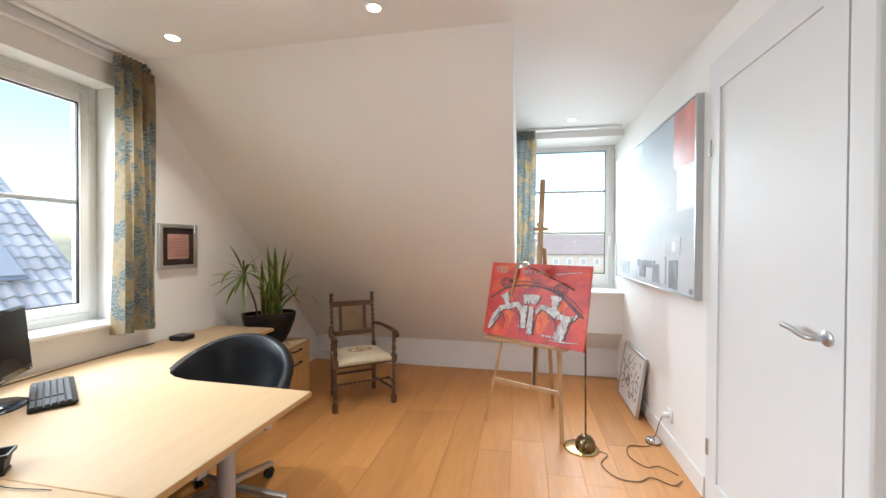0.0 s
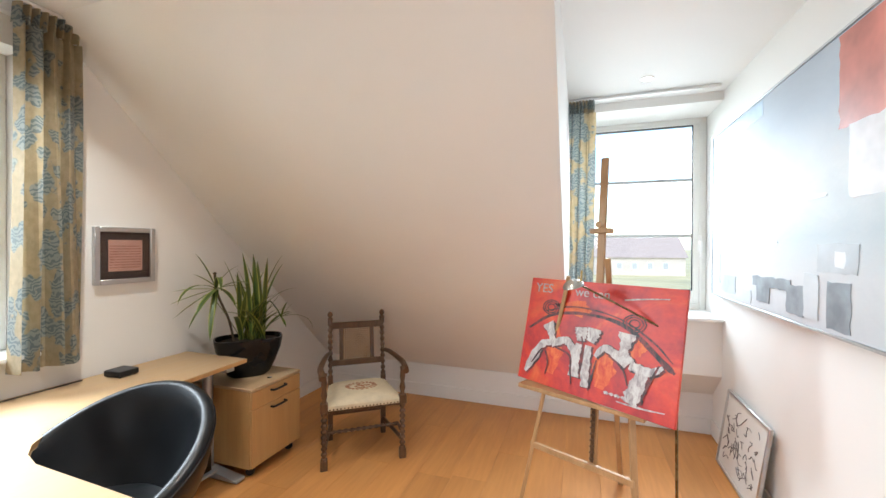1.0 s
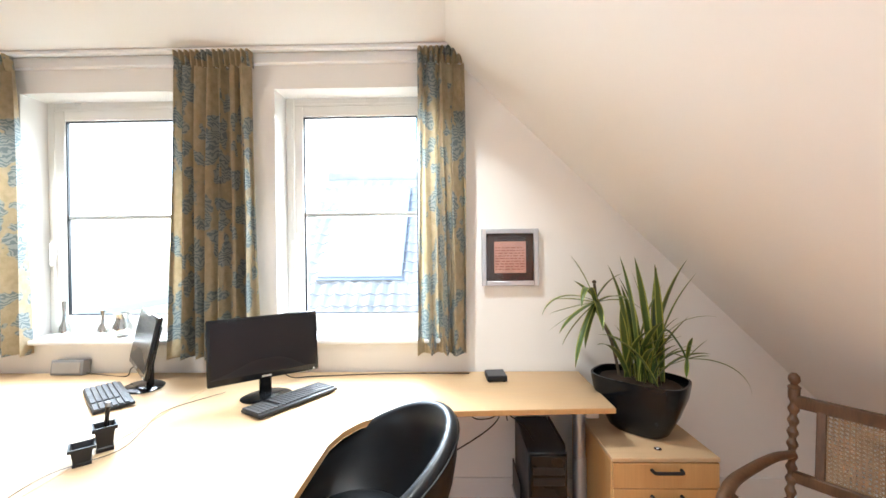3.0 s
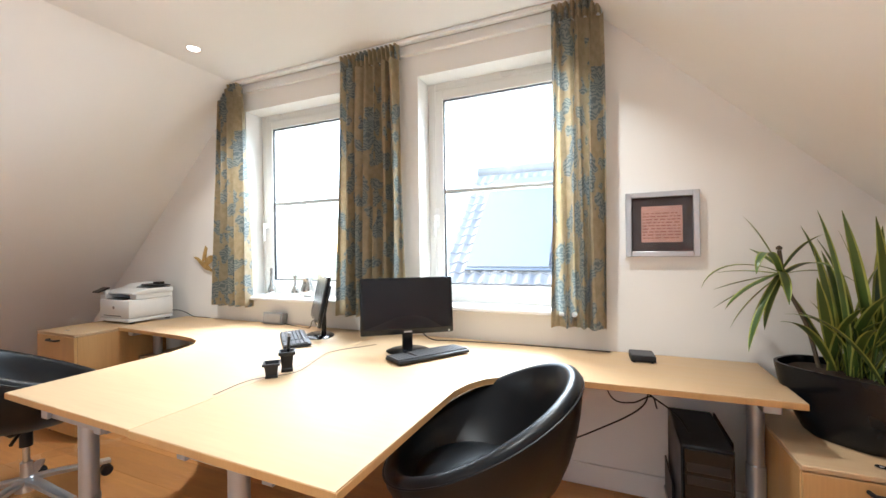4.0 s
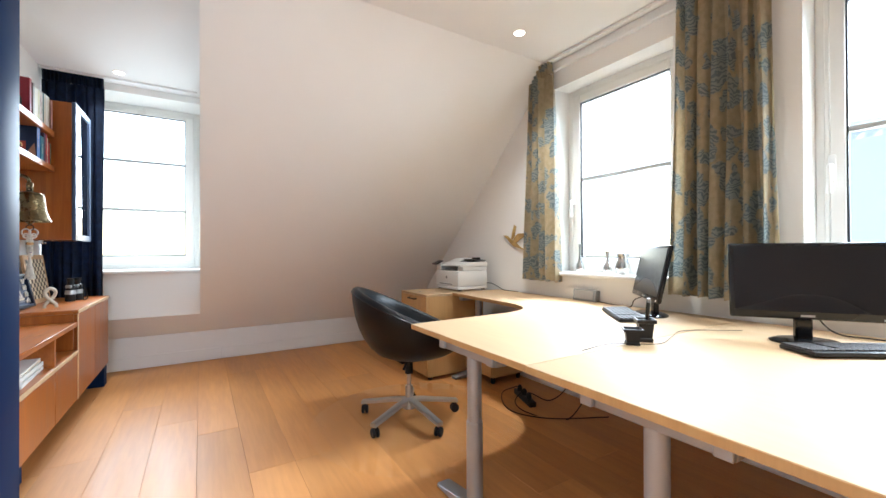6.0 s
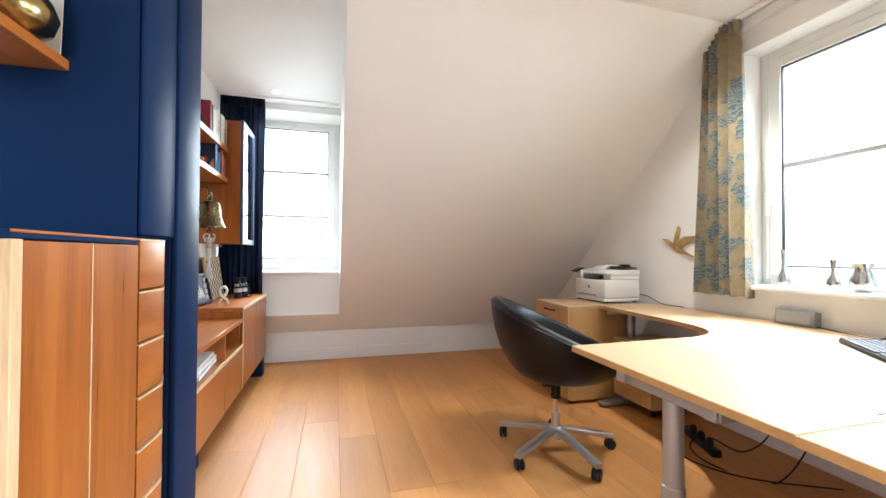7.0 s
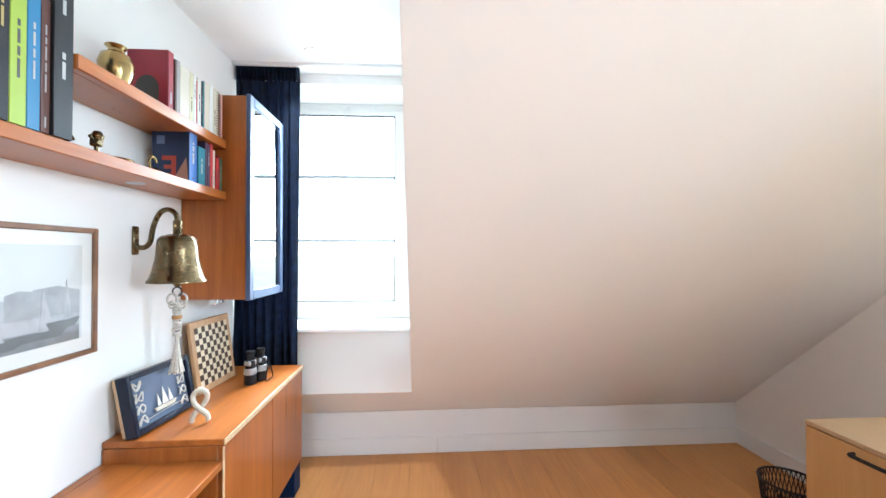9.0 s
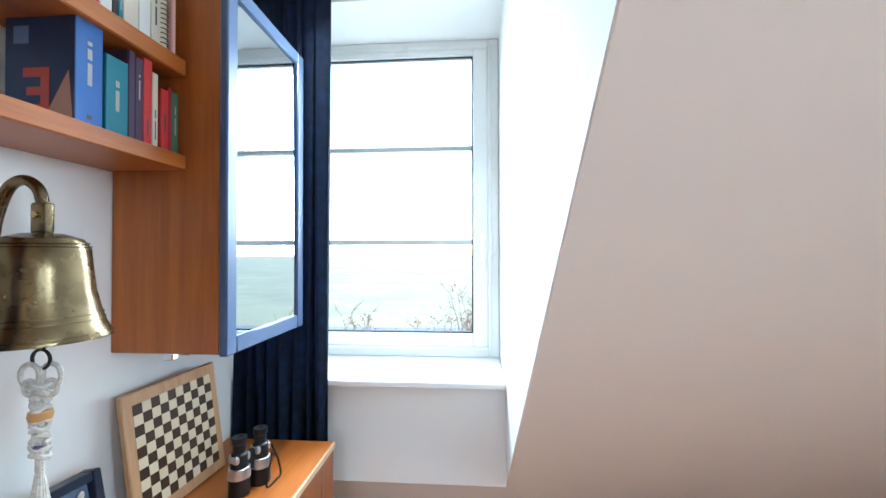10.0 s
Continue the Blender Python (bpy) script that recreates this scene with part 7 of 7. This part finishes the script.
part("hull", prism([(-0.055, 0.066), (-0.045, 0.052), (0.050, 0.052), (0.066, 0.068)], -0.038, -0.030, "y", 0.001), M_IVORY, ob)
part("cord_line", tube([(-0.10, -0.032, 0.040), (0.0, -0.032, 0.044), (0.10, -0.032, 0.046)], 0.0015, 5), rope, ob)
rnd = random.Random(2)
for s in (-1, 1):
    for r in range(4):
        cx, cz = s * 0.112, 0.046 + r * 0.043
        pts = [(cx + 0.020 * math.cos(a * 1.3 + r), -0.032, cz + 0.018 * math.sin(a * 2.1 + r)) for a in range(7)]
        part("rope_knot", tube(curve_points(pts, 30), 0.0030, 6), rope, ob, "small white rope knot")

ob = thing("chess_board", pose(1.068, -2.050, 0.741, -8, 0, -93), "wooden chess board leaning against the wall", "chess board")
part("board", box(-0.170, 0.170, -0.018, 0.0, 0, 0.350, 0.003), M_PINE, ob)
light_sq, dark_sq = mat("maple_square", (0.66, 0.56, 0.38), 0.4, var=0.05), mat("walnut_square", (0.055, 0.030, 0.018), 0.4, var=0.2)
n, cell = 10, 0.0285
for i in range(n):
    for j in range(n):
        x0, z0 = -n * cell / 2 + i * cell, 0.0325 + j * cell
        part("square", box(x0 + 0.0003, x0 + cell - 0.0003, -0.0192, -0.0175, z0 + 0.0003, z0 + cell - 0.0003), dark_sq if (i + j) % 2 else light_sq, ob)

ob = thing("binoculars", pose(0.888, -2.102, 0.741, 0, 0, -23), "black and silver binoculars standing upright", "binoculars")
for s in (-1, 1):
    part("barrel", lathe([(0, 0), (0.030, 0), (0.031, 0.010), (0.029, 0.055), (0.025, 0.085), (0.024, 0.120), (0.018, 0.125), (0.018, 0.150), (0.021, 0.152), (0.021, 0.170), (0.015, 0.170), (0, 0.160)], 24, None, pose(0, s * 0.036, 0)), M_BLACK, ob)
    part("silver_band", lathe([(0.0285, 0.050), (0.0325, 0.052), (0.030, 0.080), (0.0255, 0.082), (0.0285, 0.050)], 24, None, pose(0, s * 0.036, 0)), M_ALU, ob)
    part("prism_cover", box(-0.020, 0.020, s * 0.036 - 0.026, s * 0.036 + 0.026, 0.095, 0.122, 0.008, None, None, 2), M_ALU, ob)
part("bridge", box(-0.010, 0.010, -0.020, 0.020, 0.060, 0.115, 0.003), M_BLACK, ob)
part("strap", tube(curve_points([(-0.02, -0.062, 0.11), (-0.03, -0.078, 0.06), (-0.035, -0.085, 0.010), (-0.045, -0.06, 0.006), (-0.05, -0.02, 0.006), (-0.03, -0.058, 0.09)], 30), 0.003, 6), M_RUBBER, ob)

ob = thing("knot_sculpture", pose(0.897, -1.585, 0.741, 0, 0, 15) @ Matrix.Diagonal((0.8, 1, 0.95, 1)), "white twisted ribbon sculpture on the sideboard", "sculpture")
part("loop", tube(curve_points([(-0.036, 0, 0.008), (-0.028, 0, 0.035), (0.018, 0.008, 0.080), (0.030, 0.004, 0.118), (0.0, 0, 0.140), (-0.030, -0.004, 0.118), (-0.018, -0.008, 0.080), (0.028, 0, 0.035), (0.036, 0, 0.008)], 60), 0.0115, 12), M_IVORY, ob)

# ---- neighbouring house across the garden ----
M_TILE = mat("grey_roof_tile", (0.66, 0.60, 0.56), 0.6, var=0.25, vscale=1.5, bump=0.3, bscale=30)
M_PANEL = mat("blue_grey_roof_sheet", (0.55, 0.54, 0.53), 0.35, var=0.03, vscale=0.5, bump=0)
M_BRICK = mat("pale_brickwork", (0.42, 0.36, 0.31), 0.85, var=0.15, vscale=3, bump=0.5, bscale=30)
ob = thing("neighbouring_house", Matrix(), "neighbouring house with a grey tiled roof and blue-grey roof sheets", "house")
ROOF = Matrix.Translation((-6.15, -0.45, 0.35)) @ Matrix.Rotation(radians(45), 4, "Y")   # local -x runs up the roof, y along it
RL, RW = 3.82, 5.6
part("wall", box(-11.3, -6.55, -0.30, 5.0, -3.2, 0.45), M_BRICK, ob)
part("gable", prism([(-6.55, 0.45), (-11.3, 0.45), (-8.9, 2.85)], -0.28, 4.98, "y"), M_BRICK, ob)
part("roof_deck", box(-RL, 0, 0, RW, -0.10, -0.02, 0, None, ROOF), M_TILE, ob)
part("roof_deck", box(0, RL, 0, RW, -0.10, -0.02, 0, None, Matrix.Translation((-8.851, -0.45, 3.051)) @ Matrix.Rotation(radians(-45), 4, "Y") @ Matrix.Rotation(math.pi, 4, "Z") @ Matrix.Translation((0, -RW, 0))), M_TILE, ob)
g = bmesh.new()
tile_w, tile_l = 0.19, 0.24
for r in range(int(RL / tile_l)):
    n = int(RW / tile_w)
    lo, hi = -r * tile_l, -(r + 1) * tile_l - 0.03
    rows = []
    for x, lift in ((lo, 0.030), (hi, 0.0)):
        rows.append([g.verts.new(ROOF @ Vector((x, k * tile_w / 6, lift + 0.022 * math.sin(k * math.pi / 3)))) for k in range(n * 6 + 1)])
    low = [g.verts.new(ROOF @ Vector((lo, k * tile_w / 6, -0.012 + 0.012 * math.sin(k * math.pi / 3)))) for k in range(n * 6 + 1)]
    for k in range(n * 6):
        g.faces.new((rows[0][k], rows[0][k + 1], rows[1][k + 1], rows[1][k]))
        g.faces.new((low[k], low[k + 1], rows[0][k + 1], rows[0][k]))
part("roof_tiles", g, M_TILE, ob, "wavy grey pantiles", kind="stuff")
g = bmesh.new()
for k in range(16):
    lathe([(0.10, -0.16), (0.115, -0.16), (0.10, 0.19), (0.085, 0.19)], 12, g, Matrix.Translation((-8.86, -0.28 + k * 0.35, 3.05)) @ Matrix.Rotation(radians(-90), 4, "X"))
part("ridge_tiles", g, M_TILE, ob, kind="stuff")
for y0, y1 in ((0.46, 1.88), (3.10, 4.85)):
    part("roof_sheet", box(-3.35, -0.80, y0, y1, 0.062, 0.095, 0.006, None, ROOF), M_PANEL, ob, "smooth blue-grey panel on the roof")
    part("sheet_flashing", box(-0.80, -0.74, y0 - 0.03, y1 + 0.03, 0.055, 0.075, 0.004, None, ROOF), M_STEEL, ob)

# ---- far houses and shrubs ----
M_FARWALL = mat("pale_render", (0.50, 0.46, 0.42), 0.85, var=0.06, vscale=1)
def far_house(x, y, w, d, h, turn):
    ob = thing("far_house", pose(x, y, -3.2, 0, 0, turn), "distant pale house with a brown tiled roof", "house", "far houses")
    part("wall", box(-w / 2, w / 2, -d / 2, d / 2, 0, h), M_FARWALL, ob)
    part("roof", prism([(-d / 2 - 0.4, h), (d / 2 + 0.4, h), (0, h + d * 0.45)], -w / 2 - 0.3, w / 2 + 0.3, "x"), mat("brown_roof_tile", (0.36, 0.30, 0.27), 0.8, var=0.2), ob)
    for k in range(int(w // 2.4)):
        wx = -w / 2 + 1.4 + k * 2.4
        win = part("window", box(wx - 0.5, wx + 0.5, -d / 2 - 0.05, -d / 2 + 0.02, 1.0, 2.2, 0.01), M_WHITE, ob)
        part("pane", box(wx - 0.42, wx + 0.42, -d / 2 - 0.06, -d / 2 - 0.045, 1.08, 2.12), M_STEEL, win)


far_house(9, 78, 14, 8, 3.0, 8)
far_house(-16, 88, 12, 8, 3.0, -5)
far_house(32, 92, 12, 8, 3.2, 0)

M_TWIG = mat("bare_twig", (0.28, 0.20, 0.14), 0.9, var=0.3)
M_BUD = mat("dry_leaf", (0.46, 0.21, 0.13), 0.9, var=0.4, vscale=5)


def shrub(x, y, h, seed, label="bare leafless garden shrub with fine twigs"):
    rnd = random.Random(seed)
    ob = thing("shrub", pose(x, y, -3.2), label, "shrub", "garden shrubs")
    g, lf = bmesh.new(), bmesh.new()
    for k in range(9):
        a, r = rnd.uniform(0, 6.28), rnd.uniform(0.1, 0.4)
        p0 = Vector((0.1 * math.cos(a), 0.1 * math.sin(a), 0))
        p1 = p0 + Vector((r * h * 0.5 * math.cos(a), r * h * 0.5 * math.sin(a), h * rnd.uniform(0.5, 0.7)))
        p2 = p1 + Vector((r * h * 0.4 * math.cos(a + 0.5), r * h * 0.4 * math.sin(a + 0.5), h * 0.3))
        tube([p0, p1, p2], 0.02, 5, g, [0.025, 0.014, 0.005])
        for j in range(9):
            q = p0.lerp(p1, rnd.uniform(0.4, 1)) if j % 2 else p1.lerp(p2, rnd.uniform(0, 1))
            d = Vector((rnd.uniform(-1, 1), rnd.uniform(-1, 1), rnd.uniform(0.2, 1))) * h * 0.14
            tube([q, q + d], 0.006, 4, g, [0.007, 0.003])
            for s in range(9):
                c = q + d * rnd.uniform(0.3, 1) + Vector((rnd.uniform(-1, 1), rnd.uniform(-1, 1), rnd.uniform(-1, 1))) * 0.06
                u = Vector((rnd.uniform(-1, 1), rnd.uniform(-1, 1), rnd.uniform(-1, 1))).normalized() * 0.03
                v = u.orthogonal().normalized() * 0.02
                lf.faces.new([lf.verts.new(c + e) for e in (u, v, -u, -v)])
    part("branches", g, M_TWIG, ob)
    part("leaves", lf, M_BUD, ob, kind="stuff")


for k, (x, y, h) in enumerate(((0.9, -12.5, 1.7), (2.2, -12.0, 1.5), (-0.3, -12.5, 1.6), (-1.4, -11.5, 1.9), (-2.2, -12.8, 1.5), (3.6, -13, 1.6), (0.3, -14, 1.9), (-3.4, -12.2, 1.7))):
    shrub(x, y, h * 1.8, k + 3)
M_ROAD = mat("pale_lane", (0.32, 0.31, 0.29), 0.9, var=0.1, vscale=1)
tagged(part("road", box(-120, 120, -25.5, -22.5, -3.199, -3.17, 0), M_ROAD), "narrow pale lane across the meadow", "road", kind="structure")

# ---- floor boards ----
rnd = random.Random(77)
WIDTH, x = 0.222, W + 0.002
row = 0
while x < E - 0.01:
    w = min(WIDTH, E - x)
    y = YS + 0.001
    first = True
    while y < YN - 0.01:
        length = rnd.uniform(0.5, 2.0) if first else rnd.uniform(1.5, 2.3)
        first = False
        y1 = min(y + length, YN)
        if YN - y1 < 0.35:
            y1 = YN
        b = part("floor_board", box(-w / 2 + 0.0004, w / 2 - 0.0004, -(y1 - y) / 2 + 0.0004, (y1 - y) / 2 - 0.0004, -0.014, 0.0, 0.0009), M_FLOOR, floor, smooth=False)
        b.location = (x + w / 2, (y + y1) / 2, 0.0)
        y = y1
    x += w
    row += 1
